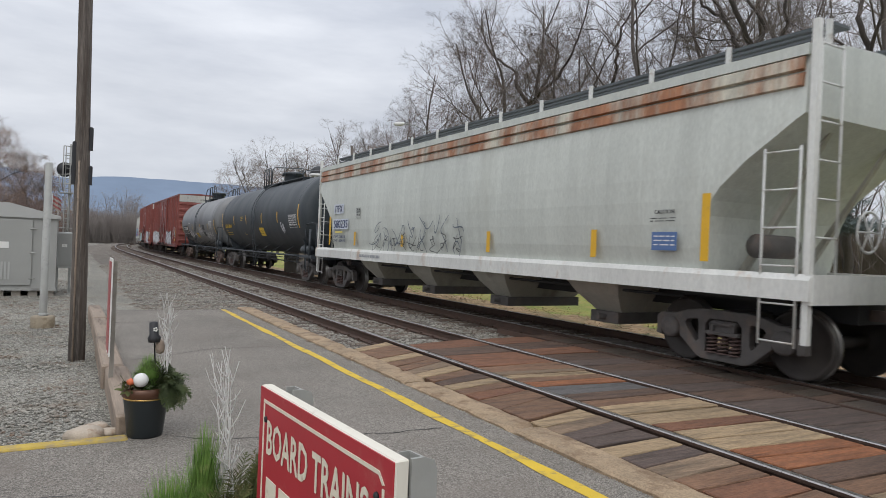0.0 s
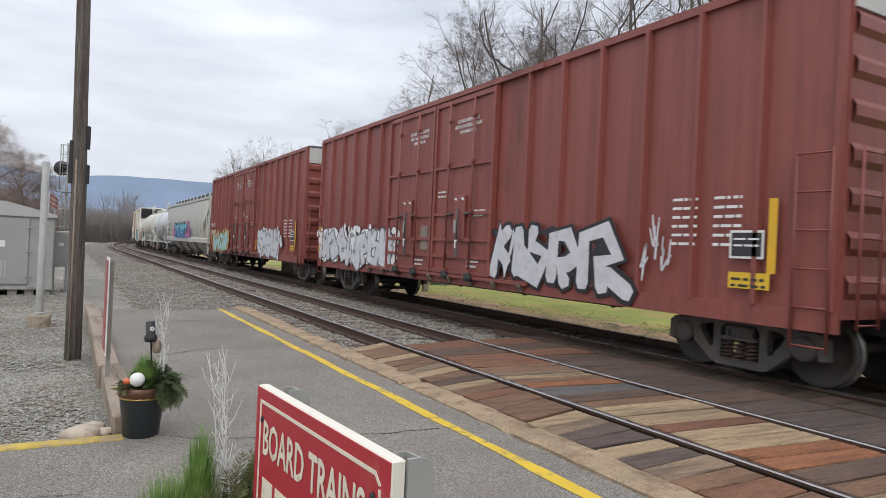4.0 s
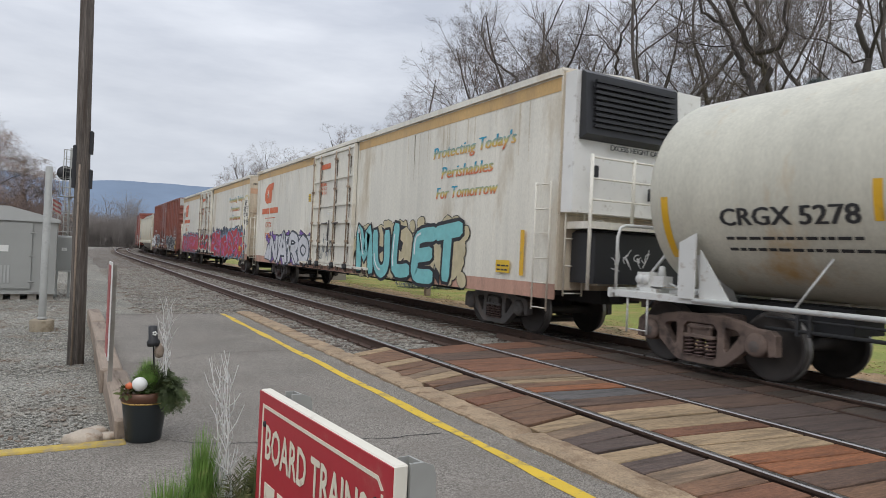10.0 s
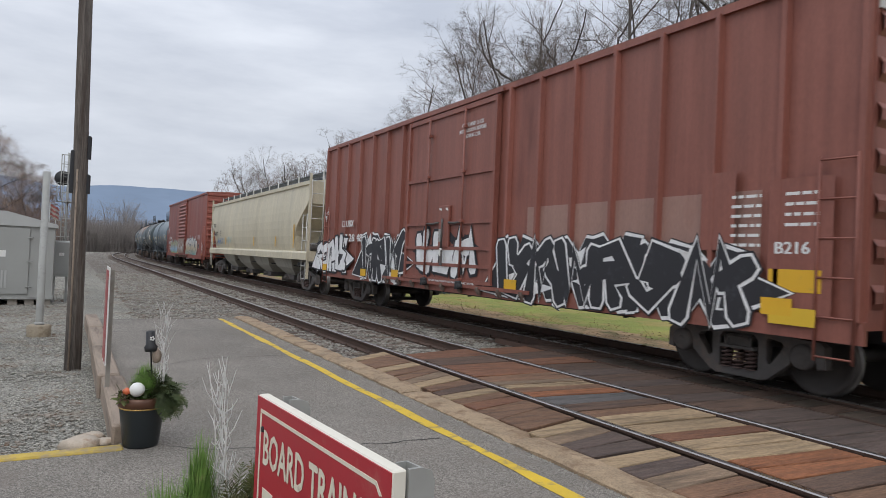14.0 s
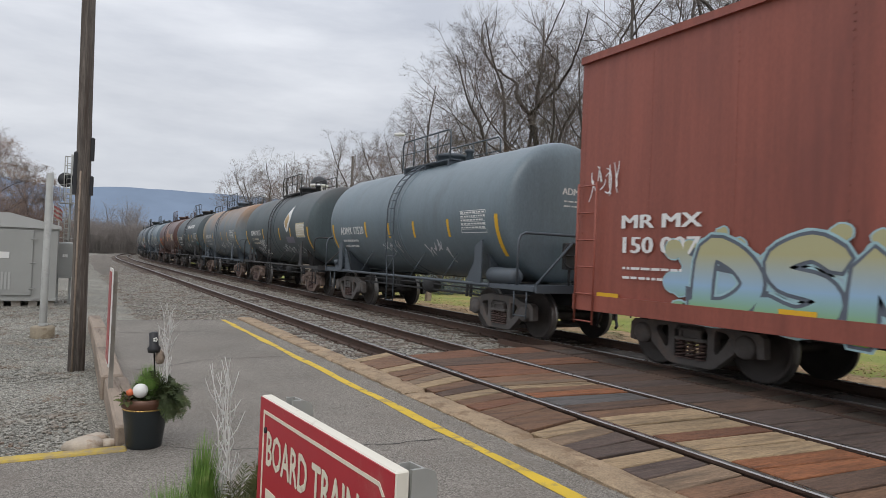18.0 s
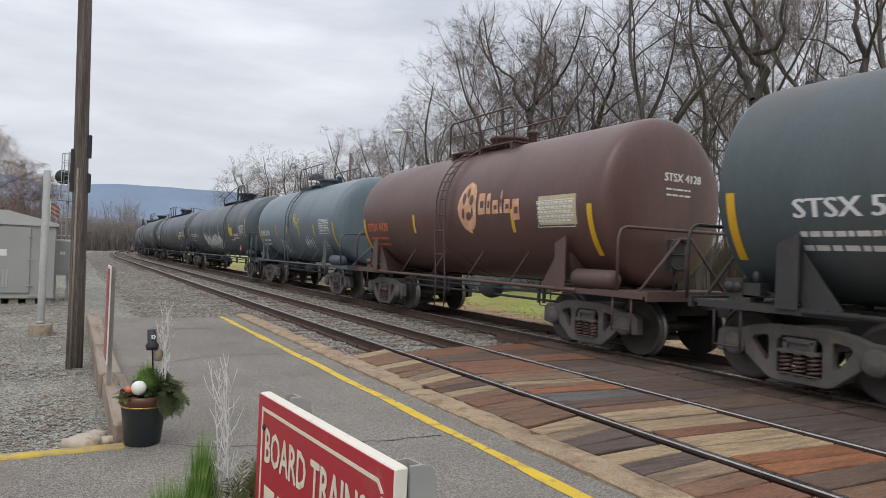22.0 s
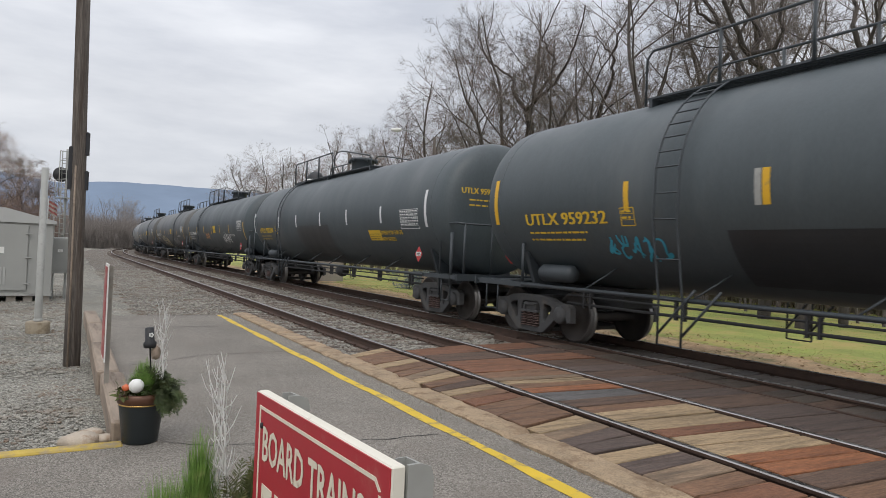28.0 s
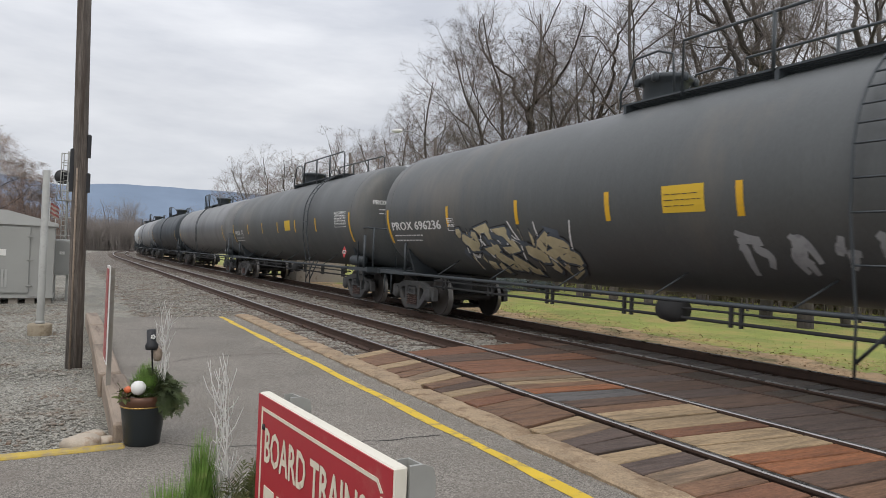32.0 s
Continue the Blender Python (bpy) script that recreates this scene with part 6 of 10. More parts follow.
        box(bm, -1.3, 1.3, min(s * (L / 2 - 2.6), s * (L / 2 - 1.0)), max(s * (L / 2 - 2.6), s * (L / 2 - 1.0)), 1.0, 1.1)
        part("bolster_plate", bm, M["under"], car)
    bm = bmesh.new()
    lathe(bm, [(0, -0.4), (0.16, -0.36), (0.16, 0.36), (0, 0.4)], 14, pose(-0.7, -h + 0.9, 1.7, 90, 0, 90))
    part("air_reservoir", bm, M["truck"], car)
    bm = bmesh.new()
    lathe(bm, [(0.25, -0.014), (0.268, 0), (0.25, 0.014), (0.232, 0), (0.25, -0.014)], 20, pose(-0.5, -h - 0.2, 1.9, 90))
    for k in range(3):
        c2, s2 = math.cos(k * math.pi / 3) * 0.25, math.sin(k * math.pi / 3) * 0.25
        sweep(bm, [(-0.5 - c2, -h - 0.2, 1.9 - s2), (-0.5 + c2, -h - 0.2, 1.9 + s2)], 0.011, 5)
    part("hand_brake", bm, trim, car)
    running_gear(car, L, 1.90, back=0.14, **(gear or {}))
    return flat_side(-1.60)


def corrugated_end(bm, y, s, hw, z0, z1, n):
    """Pressed horizontal ribs on a car end."""
    prof = []
    for i in range(n):
        a, b = z0 + (z1 - z0) * i / n, z0 + (z1 - z0) * (i + 1) / n
        prof += [(0.0, a), (0.0, a + (b - a) * 0.45), (0.05, a + (b - a) * 0.6), (0.05, a + (b - a) * 0.85)]
    prof.append((0.0, z1))
    lo = [bm.verts.new((-hw, y + s * d, z)) for d, z in prof]
    hi = [bm.verts.new((hw, y + s * d, z)) for d, z in prof]
    for i in range(len(prof) - 1):
        bm.faces.new((lo[i], hi[i], hi[i + 1], lo[i + 1]))


def box_body(car, L, mat, roof_mat, end_gap, top, sill, hw=1.56):
    h = L / 2 - end_gap
    bm = bmesh.new()
    box(bm, -hw, hw, -h, h, sill, top - 0.02)
    part("body", bm, mat, car)
    bm = bmesh.new()
    prism(bm, [(-hw - 0.03, top - 0.04), (hw + 0.03, top - 0.04), (hw + 0.03, top + 0.0), (0, top + 0.09), (-hw - 0.03, top + 0.0)], "y", -h - 0.02, h + 0.02)
    part("roof", bm, roof_mat, car)
    for s in (-1, 1):
        bm = bmesh.new()
        box(bm, -0.25, 0.25, min(s * h, s * (L / 2 - 0.55)), max(s * h, s * (L / 2 - 0.55)), 0.74, 1.02)
        part("draft_box", bm, M["under"], car)
    bm = bmesh.new()
    box(bm, -0.3, 0.3, -h + 0.2, h - 0.2, 0.68, sill)
    for i in range(9):
        y = -h + 1.0 + (2 * h - 2) * i / 8
        box(bm, -hw + 0.1, hw - 0.1, y - 0.05, y + 0.05, sill - 0.16, sill)
    part("underframe", bm, M["under"], car)
    bm = bmesh.new()
    sweep(bm, [(-1.2, -h + 3.6, 0.72), (-1.2, h - 3.6, 0.72)], 0.022, 6)
    for i in range(5):
        y = -h + 3.8 + (2 * h - 7.6) * i / 4
        box(bm, -1.23, -1.17, y - 0.03, y + 0.03, 0.68, sill)
    part("brake_rigging", bm, M["under"], car)
    return h


def boxcar(car, L, mat, top=4.95, sill=0.92, end_gap=0.8, ribs=True, door=None, roof_mat=None, white_end=True, trim=None, gear=None, hw=1.56, end_ribs=7, rivets=False, low_sill=True, inset=2.35, end_mat=None):
    h = box_body(car, L, mat, roof_mat or mat, end_gap, top, sill, hw)
    trim = trim or mat
    d0, d1 = door["span"][0] * KY, door["span"][1] * KY
    for x in (-1, 1):
        if ribs:
            n = int((2 * h) / 0.93)
            for i in range(n + 1):
                y = -h + 0.07 + (2 * h - 0.14) * i / n
                if d0 - 0.06 < y < d1 + 0.06:
                    continue
                bm = bmesh.new()
                prism(bm, [(x * hw, y - 0.05), (x * (hw + 0.088), y - 0.032), (x * (hw + 0.088), y + 0.032), (x * hw, y + 0.05)], "z", sill + 0.08, top - 0.1)
                part("side_post", bm, mat, car)
        if rivets:
            for i in range(13):
                y = -h + 0.1 + (2 * h - 0.2) * i / 12
                if d0 - 0.05 < y < d1 + 0.05:
                    continue
                bm = bmesh.new()
                for k in range(40):
                    z = sill + 0.15 + (top - sill - 0.35) * k / 39
                    prism(bm, [(y - 0.011, z - 0.011), (y + 0.011, z - 0.011), (y + 0.011, z + 0.011), (y - 0.011, z + 0.011)], "x", x * hw, x * (hw + 0.008))
                part("rivet_row", bm, mat, car)
        if low_sill:
            bm = bmesh.new()
            box(bm, x * (hw + 0.03) - 0.03, x * (hw + 0.03) + 0.03, -h, h, sill - 0.16, sill + 0.09)
            part("side_sill", bm, mat, car)
        bm = bmesh.new()
        box(bm, x * (hw + 0.03) - 0.03, x * (hw + 0.03) + 0.03, -h, h, top - 0.13, top - 0.02)
        part("top_rail", bm, mat, car)
    # doors on the platform side
    leaves = door["leaves"]
    xs = -(hw + 0.05)
    wl = (d1 - d0) / leaves
    for i in range(leaves):
        a, b = d0 + wl * i + 0.02, d0 + wl * (i + 1) - 0.02
        bm = bmesh.new()
        box(bm, xs - 0.03, xs + 0.03, a, b, sill + 0.06, top - 0.16)
        leaf = part("door", bm, door.get("mat", mat), car)
        if door.get("louvred"):
            bm = bmesh.new()
            m = 14
            for k in range(m):
                z = sill + 0.2 + (top - sill - 0.5) * k / m
                prism(bm, [(xs - 0.03, z), (xs - 0.09, z + 0.07), (xs - 0.09, z + 0.12), (xs - 0.03, z + 0.2)], "y", a + 0.08, b - 0.08)
            part("door_corrugation", bm, mat, leaf)
        else:
            for z in [sill + 0.1 + (top - sill - 0.35) * f for f in door.get("rails", (0.0, 0.09, 0.19, 0.34, 0.62, 1.0))]:
                bm = bmesh.new()
                box(bm, xs - 0.075, xs - 0.03, a, b, z - 0.035, z + 0.035)
                part("door_rail", bm, mat, leaf)
            for y in (a + 0.05, b - 0.05):
                bm = bmesh.new()
                box(bm, xs - 0.082, xs - 0.031, y - 0.04, y + 0.04, sill + 0.08, top - 0.18)
                part("door_stile", bm, mat, leaf)
            for f in door.get("rods", (0.3, 0.7)):
                bm = bmesh.new()
                sweep(bm, [(xs - 0.1, a + wl * f, sill + 0.05), (xs - 0.1, a + wl * f, top - 0.25)], 0.024, 7)
                part("lock_bar", bm, door.get("rod", mat), leaf)
                for z in (sill + 0.1, sill + 0.75, sill + 1.35, sill + 2.4, sill + 3.35):
                    bm = bmesh.new()
                    soft_box(bm, xs - 0.14, xs - 0.05, a + wl * f - 0.05, a + wl * f + 0.05, z, z + 0.07, 0.012)
                    part("lock_bracket", bm, door.get("rod", mat), leaf)
                bm = bmesh.new()
                soft_box(bm, xs - 0.16, xs - 0.06, a + wl * f - 0.10, a + wl * f + 0.10, sill - 0.06, sill + 0.12, 0.03)
                lathe(bm, [(0, -0.05), (0.06, -0.05), (0.06, 0.05), (0, 0.05)], 10, pose(xs - 0.13, a + wl * f - 0.09, sill, 0, 90))
                part("roller", bm, M["under"], leaf, "greasy black door roller")
            # latch plate with its lever, marks and tags
            c, z0 = (a + b) / 2, sill + 0.82
            bm = bmesh.new()
            soft_box(bm, xs - 0.10, xs - 0.03, c - 0.22, c + 0.22, z0, z0 + 0.92, 0.015)
            latch = part("latch", bm, door.get("latch", mat), leaf)
            bm = bmesh.new()
            sweep(bm, [(xs - 0.12, c + 0.02, z0 + 0.62), (xs - 0.15, c - 0.03, z0 + 0.5), (xs - 0.15, c - 0.02, z0 - 0.05)], 0.022, 7)
            soft_box(bm, xs - 0.17, xs - 0.12, c - 0.06, c + 0.02, z0 - 0.4, z0 - 0.06, 0.015)
            part("lever", bm, M["truck"], latch)
            bm = bmesh.new()
            soft_box(bm, xs - 0.18, xs - 0.125, c - 0.045, c + 0.005, z0 - 0.2, z0 - 0.02, 0.015)
            part("grip", bm, M["white"], latch, "white lever grip")
            for q in (-0.14, 0.14):
                bm = bmesh.new()
                prism(bm, [(c + q - 0.05, z0 + 0.80), (c + q + 0.05, z0 + 0.83), (c + q + 0.06, z0 + 0.87), (c + q - 0.04, z0 + 0.86)], "x", xs - 0.104, xs - 0.099)
                part("small_print", bm, M["decal_white"], latch)
            bm = bmesh.new()
            box(bm, xs - 0.104, xs - 0.099, c + 0.02, c + 0.19, z0 + 0.12, z0 + 0.40)
            part("tag", bm, M["galvanised"], latch, "silver metal tag")
            for f in (0.3, 0.7):
                y = a + wl * f
                side = c + (0.23 if y > c else -0.23)
                bm = bmesh.new()
                sweep(bm, [(xs - 0.1, side, sill + 1.36), (xs - 0.12, (side + y) / 2, sill + 1.34), (xs - 0.1, y, sill + 1.36)], 0.024, 6)
                part("lock_handle", bm, M["truck"], leaf)
            if i == 0:
                continue
            bm = bmesh.new()
            box(bm, xs - 0.05, xs - 0.03, a + 0.18, a + 0.55, sill + 0.55, sill + 1.1)
            part("placard_board", bm, M["wood_panel"], leaf, "grey placard board")
    bm = bmesh.new()
    box(bm, xs - 0.09, xs, d0 - 1.2, d1 + 1.2, sill - 0.02, sill + 0.05)
    part("door_track", bm, mat, car)
    n = 9
    for i in range(n):
        y = d0 - 1.0 + (d1 - d0 + 2.0) * i / (n - 1)
        bm = bmesh.new()
        prism(bm, [(xs - 0.11, sill + 0.02), (xs - 0.02, sill + 0.02), (xs - 0.02, sill - 0.14), (xs - 0.06, sill - 0.14), (xs - 0.11, sill - 0.05)], "y", y - 0.045, y + 0.045)
        part("track_bracket", bm, M["truck_rust"], car)
    bm = bmesh.new()
    box(bm, xs - 0.05, xs + 0.0, d0 - 1.4 if leaves > 1 else d0 - 0.1, d1 + 1.4, top - 0.14, top - 0.06)
    part("door_track", bm, mat, car)
    for s in (-1, 1):
        if end_ribs:
            bm = bmesh.new()
            corrugated_end(bm, s * (h + 0.002), s, hw - 0.04, sill, top - (0.62 if white_end else 0.05), end_ribs)
            part("end_wall", bm, mat, car)
        else:
            for z0, z1 in ((sill, sill + 1.3), (sill + 1.31, sill + 2.35), (sill + 2.36, top - 0.06)):
                bm = bmesh.new()
                box(bm, -hw + 0.02, hw - 0.02, min(s * h, s * (h + 0.048)), max(s * h, s * (h + 0.048)), z0, z1)
                part("end_panel", bm, end_mat or mat, car)
        if white_end:
            bm = bmesh.new()
            box(bm, -hw + 0.02, hw - 0.02, min(s * h, s * (h + 0.03)), max(s * h, s * (h + 0.03)), top - 0.6, top - 0.06)
            part("white_end_band", bm, M["end_white"], car, "white band across the car end")
        for x in (-hw, hw):
            k = 1 if x > 0 else -1
            ladder(car, x + k * 0.09, s * (h - 0.30), sill - 0.38, sill + 1.9, trim, 0.42, "y", 6)
            ladder(car, x - k * 0.3, s * (h + 0.13), sill - 0.1, sill + 1.9, trim, 0.42, "x", 5)
        bm = bmesh.new()
        box(bm, -0.9, 0.9, min(s * (h + 0.06), s * (h + 0.35)), max(s * (h + 0.06), s * (h + 0.35)), sill + 0.1, sill + 0.14)
        part("crossover_step", bm, trim, car)
    bm = bmesh.new()
    lathe(bm, [(0.25, -0.014), (0.268, 0), (0.25, 0.014), (0.232, 0), (0.25, -0.014)], 20, pose(-0.75, -h - 0.2, sill + 1.0, 90))
    for k in range(3):
        c2, s2 = math.cos(k * math.pi / 3) * 0.25, math.sin(k * math.pi / 3) * 0.25
        sweep(bm, [(-0.75 - c2, -h - 0.2, sill + 1.0 - s2), (-0.75 + c2, -h - 0.2, sill + 1.0 + s2)], 0.011, 5)
    sweep(bm, [(-0.75, -h - 0.19, sill + 0.1), (-0.75, -h - 0.19, sill + 1.0)], 0.02, 6)
    part("hand_brake", bm, trim, car)
    running_gear(car, L, inset, **(gear or {}))
    return flat_side(-hw), h

# ---- the cars, front to rear ----
def car_paint(name, c, stain=RUST, amount=0.15, stain_scale=0.9, stretch=(1, 1, 0.35), **kw):
    return shade("car_" + name, c, kw.pop("rough", 0.5), var=kw.pop("var", 0.10), scale=0.7, bump=0.05, grain=34, fine=kw.pop("fine", 0.14), stretch=stretch, stain=stain, amount=amount, stain_scale=stain_scale, streak=kw.pop("streak", 0.09), **kw)


M["end_white"] = car_paint("end_white", (0.52, 0.51, 0.47), GRIME, 0.25, 2.0)
P = {}
P["hop1"] = car_paint("pale_grey", (0.55, 0.57, 0.52), (0.45, 0.46, 0.41), 0.25)
P["hop1_sill"] = car_paint("dirty_white", (0.66, 0.66, 0.62), (0.40, 0.24, 0.14), 0.2, 2.0)
P["rust_band"] = car_paint("rusted_band", (0.50, 0.47, 0.38), (0.33, 0.135, 0.055), 0.78, 1.3, streak=0.4)
P["hop2"] = car_paint("tan_grey", (0.50, 0.49, 0.43), (0.42, 0.41, 0.36), 0.2)
P["hop3"] = car_paint("cream_grey", (0.60, 0.54, 0.40), (0.46, 0.41, 0.30), 0.3)
P["hop_bay"] = car_paint("soiled_grey", (0.40, 0.385, 0.33), (0.2, 0.18, 0.15), 0.4)
P["roof_dark"] = paint("roof_grating", (0.075, 0.085, 0.09))
P["black_tank"] = car_paint("weathered_black", (0.036, 0.044, 0.05), (0.055, 0.062, 0.066), 0.35, 0.8, rough=0.52, spec=0.45)
P["black_tank2"] = car_paint("satin_black", (0.057, 0.071, 0.077), (0.08, 0.092, 0.096), 0.3, 0.6, rough=0.5, spec=0.6)
P["blue_black"] = car_paint("blue_black", (0.057, 0.076, 0.087), (0.08, 0.096, 0.105), 0.3, 0.6, rough=0.44, spec=0.7)
P["dusty_black"] = car_paint("dusty_black", (0.082, 0.087, 0.087), (0.125, 0.115, 0.10), 0.35, 0.5, rough=0.5, spec=0.6)
P["oil_stain"] = car_paint("oily_black", (0.028, 0.031, 0.034), (0.04, 0.043, 0.046), 0.3, 0.6, rough=0.4)
P["grey_tank"] = car_paint("dark_grey_tank", (0.15, 0.152, 0.152), (0.11, 0.108, 0.104), 0.4, rough=0.42, spec=0.9)
P["trim_black"] = paint("black_trim", (0.043, 0.051, 0.057), rough=0.48)
P["trim_grimy"] = paint("grimy_black_trim", (0.034, 0.034, 0.034), rough=0.6, var=0.2, stain=(0.062, 0.05, 0.042), amount=0.4, stain_scale=3)
P["box_red"] = car_paint("oxide_red", (0.245, 0.068, 0.053), (0.17, 0.052, 0.042), 0.35, 0.7, streak=0.2)
P["box_red2"] = car_paint("oxide_red_faded", (0.265, 0.095, 0.068), (0.19, 0.065, 0.048), 0.35, 0.7, streak=0.2)
P["box_red3"] = car_paint("oxide_brick", (0.285, 0.082, 0.056), (0.21, 0.062, 0.045), 0.3, 0.6, streak=0.2)
P["box_faded"] = car_paint("oxide_faded_patch", (0.33, 0.19, 0.15), (0.27, 0.13, 0.10), 0.3, 0.7)
P["white_tank"] = car_paint("pale_white", (0.56, 0.58, 0.58), (0.46, 0.46, 0.43), 0.18, 0.8)
P["cream_tank"] = car_paint("cream", (0.55, 0.53, 0.44), (0.46, 0.30, 0.13), 0.2, 0.9)
P["white_trim"] = paint("white_trim", (0.60, 0.60, 0.57), stain=(0.3, 0.23, 0.17), amount=0.2, stain_scale=6)
P["reefer"] = car_paint("reefer_cream", (0.73, 0.695, 0.60), (0.50, 0.41, 0.28), 0.26, 0.8)
P["reefer_end"] = car_paint("reefer_end", (0.62, 0.53, 0.40), (0.36, 0.235, 0.14), 0.42, 1.1, streak=0.25)
P["reefer_run"] = car_paint("reefer_run", (0.58, 0.51, 0.38), (0.50, 0.41, 0.28), 0.3, 3.0)
P["reefer_rod"] = paint("reefer_rod", (0.36, 0.28, 0.20), stain=(0.13, 0.075, 0.05), amount=0.5, stain_scale=4)
P["reefer_tan"] = car_paint("reefer_tan", (0.56, 0.36, 0.14), (0.46, 0.30, 0.14), 0.2)
P["reefer_pale"] = car_paint("reefer_salmon", (0.62, 0.38, 0.24), (0.55, 0.42, 0.3), 0.3)
P["reefer_sill"] = car_paint("reefer_sill", (0.52, 0.30, 0.22), (0.26, 0.17, 0.13), 0.35, 2.0)
P["slate_tank"] = car_paint("slate_blue", (0.142, 0.184, 0.208), (0.115, 0.14, 0.156), 0.3, 0.8, rough=0.42)
P["slate_trim"] = paint("slate_trim", (0.075, 0.09, 0.105), rough=0.5)
P["charcoal_tank"] = car_paint("charcoal", (0.080, 0.101, 0.107), (0.10, 0.11, 0.109), 0.35, 0.8, rough=0.5, spec=0.35)
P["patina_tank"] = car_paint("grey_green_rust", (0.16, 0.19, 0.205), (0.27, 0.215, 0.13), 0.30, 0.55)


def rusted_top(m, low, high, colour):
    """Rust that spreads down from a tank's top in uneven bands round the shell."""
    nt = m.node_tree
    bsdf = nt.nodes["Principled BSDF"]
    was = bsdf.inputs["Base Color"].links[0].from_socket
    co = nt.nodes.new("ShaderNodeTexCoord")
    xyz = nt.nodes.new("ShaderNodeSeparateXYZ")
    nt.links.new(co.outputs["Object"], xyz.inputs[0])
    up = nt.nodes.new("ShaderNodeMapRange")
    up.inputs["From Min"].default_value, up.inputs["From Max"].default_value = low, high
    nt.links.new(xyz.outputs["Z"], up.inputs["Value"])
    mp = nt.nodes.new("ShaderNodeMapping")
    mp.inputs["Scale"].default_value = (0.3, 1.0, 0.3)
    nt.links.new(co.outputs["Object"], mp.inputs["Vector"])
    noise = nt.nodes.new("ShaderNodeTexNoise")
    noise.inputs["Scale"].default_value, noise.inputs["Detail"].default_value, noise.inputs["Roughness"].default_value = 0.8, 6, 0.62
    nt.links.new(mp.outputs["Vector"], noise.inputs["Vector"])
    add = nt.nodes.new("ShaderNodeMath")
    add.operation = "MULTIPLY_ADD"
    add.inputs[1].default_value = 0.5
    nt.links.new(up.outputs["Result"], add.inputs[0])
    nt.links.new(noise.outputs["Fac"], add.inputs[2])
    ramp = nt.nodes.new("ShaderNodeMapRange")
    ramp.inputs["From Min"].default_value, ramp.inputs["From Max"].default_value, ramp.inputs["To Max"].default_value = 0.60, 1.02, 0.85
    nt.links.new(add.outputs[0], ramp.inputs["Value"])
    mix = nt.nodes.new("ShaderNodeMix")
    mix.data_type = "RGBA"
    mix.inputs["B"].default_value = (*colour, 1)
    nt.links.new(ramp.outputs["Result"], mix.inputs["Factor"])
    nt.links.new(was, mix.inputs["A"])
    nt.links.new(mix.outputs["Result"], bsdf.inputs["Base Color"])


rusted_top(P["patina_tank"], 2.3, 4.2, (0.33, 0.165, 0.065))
rusted_top(P["charcoal_tank"], 3.1, 4.4, (0.082, 0.062, 0.054))
P["brown_tank"] = car_paint("maroon_brown", (0.115, 0.060, 0.050), (0.08, 0.047, 0.04), 0.35, 0.8, rough=0.42)
P["brown_trim"] = paint("brown_trim", (0.10, 0.06, 0.05), rough=0.6)
P["pearl_tank"] = car_paint("light_grey_tank", (0.25, 0.255, 0.26), (0.16, 0.16, 0.16), 0.3)

TRAIN = []   # (car, front, rear) in metres behind the place of the camera at the start
W, K, Y, O, S = M["decal_white"], M["decal_black"], M["decal_yellow"], M["stripe_yellow"], M["stripe_white"]


def coach(name, label, front, rear, category="freight car"):
    front, rear = front * KY - 0.20, rear * KY - 0.20
    car = thing(name, label, category, group="freight train")
    TRAIN.append((car, front, rear))
    return car, rear - front


def fit_words(car, at, body, u0, u1, v, high, mat, d=0.006, slant=0.0):
    vs, _ = letter_mesh(body)
    wide = max(x for x, y, z in vs) * high / 0.69
    return words(car, at, body, u0, v, high, mat, (u0 - u1) / wide, d, slant)


def stripes(car, at, rows, mat=None, w=0.10):
    for u, v, h in rows:
        patch(car, at, u + w / 2, w, v, h, mat or O)


def placard(car, x, u, v):
    u *= KY
    bm = bmesh.new()
    k = 0.19
    prism(bm, [(u, v - k), (u + k, v), (u, v + k), (u - k, v)], "x", x - 0.006, x)
    pl = part("placard", bm, M["placard_red"], car, "red diamond hazard placard")
    bm = bmesh.new()
    box(bm, x - 0.010, x - 0.006, u - 0.12, u + 0.12, v - 0.05, v + 0.055)
    part("number_panel", bm, W, pl)
    fit_words(pl, flat_side(x), "1075", u / KY + 0.10, u / KY - 0.10, v - 0.035, 0.07, K, 0.013)


def long_tank(front, rear, label, mat, cage, ladder_at, gear=None, trim="trim_black", ends=1.03, dome_at=0.0, front_tank=True, r=1.585, zc=2.62):
    car, L = coach("tank_car", label, front, rear)
    at = tank_car(car, L, r, zc, P[mat], P[trim], ends=ends, long=True, ladder_at=ladder_at, cage=cage, gear=gear, dome_at=dome_at, front_tank=front_tank)
    return car, L, at


def short_tank(front, rear, label, mat, trim, bands=(0.62, 0.12), gear=None, r=1.48, zc=2.55, ends=1.03, back=0.0, marks=None):
    car, L = coach("tank_car", label, front, rear)
    at = tank_car(car, L, r, zc, P[mat], P[trim], ends=ends, long=False, ladder_at=0.37, bands=bands, gear=gear, back=back)
    e = L / 2 / KY - 1.35
    a, b = marks or (-e + 0.1, e - 0.1)
    stripes(car, at, ((a, 1.6, 0.85), (b, 1.6, 0.85)), w=0.12)
    return car, L, at


def table_on(car, at, u, v, mat=None, ground=None, w=1.0, h=0.48):
    data_table(car, at, u, v, w, h, mat or W, ground)


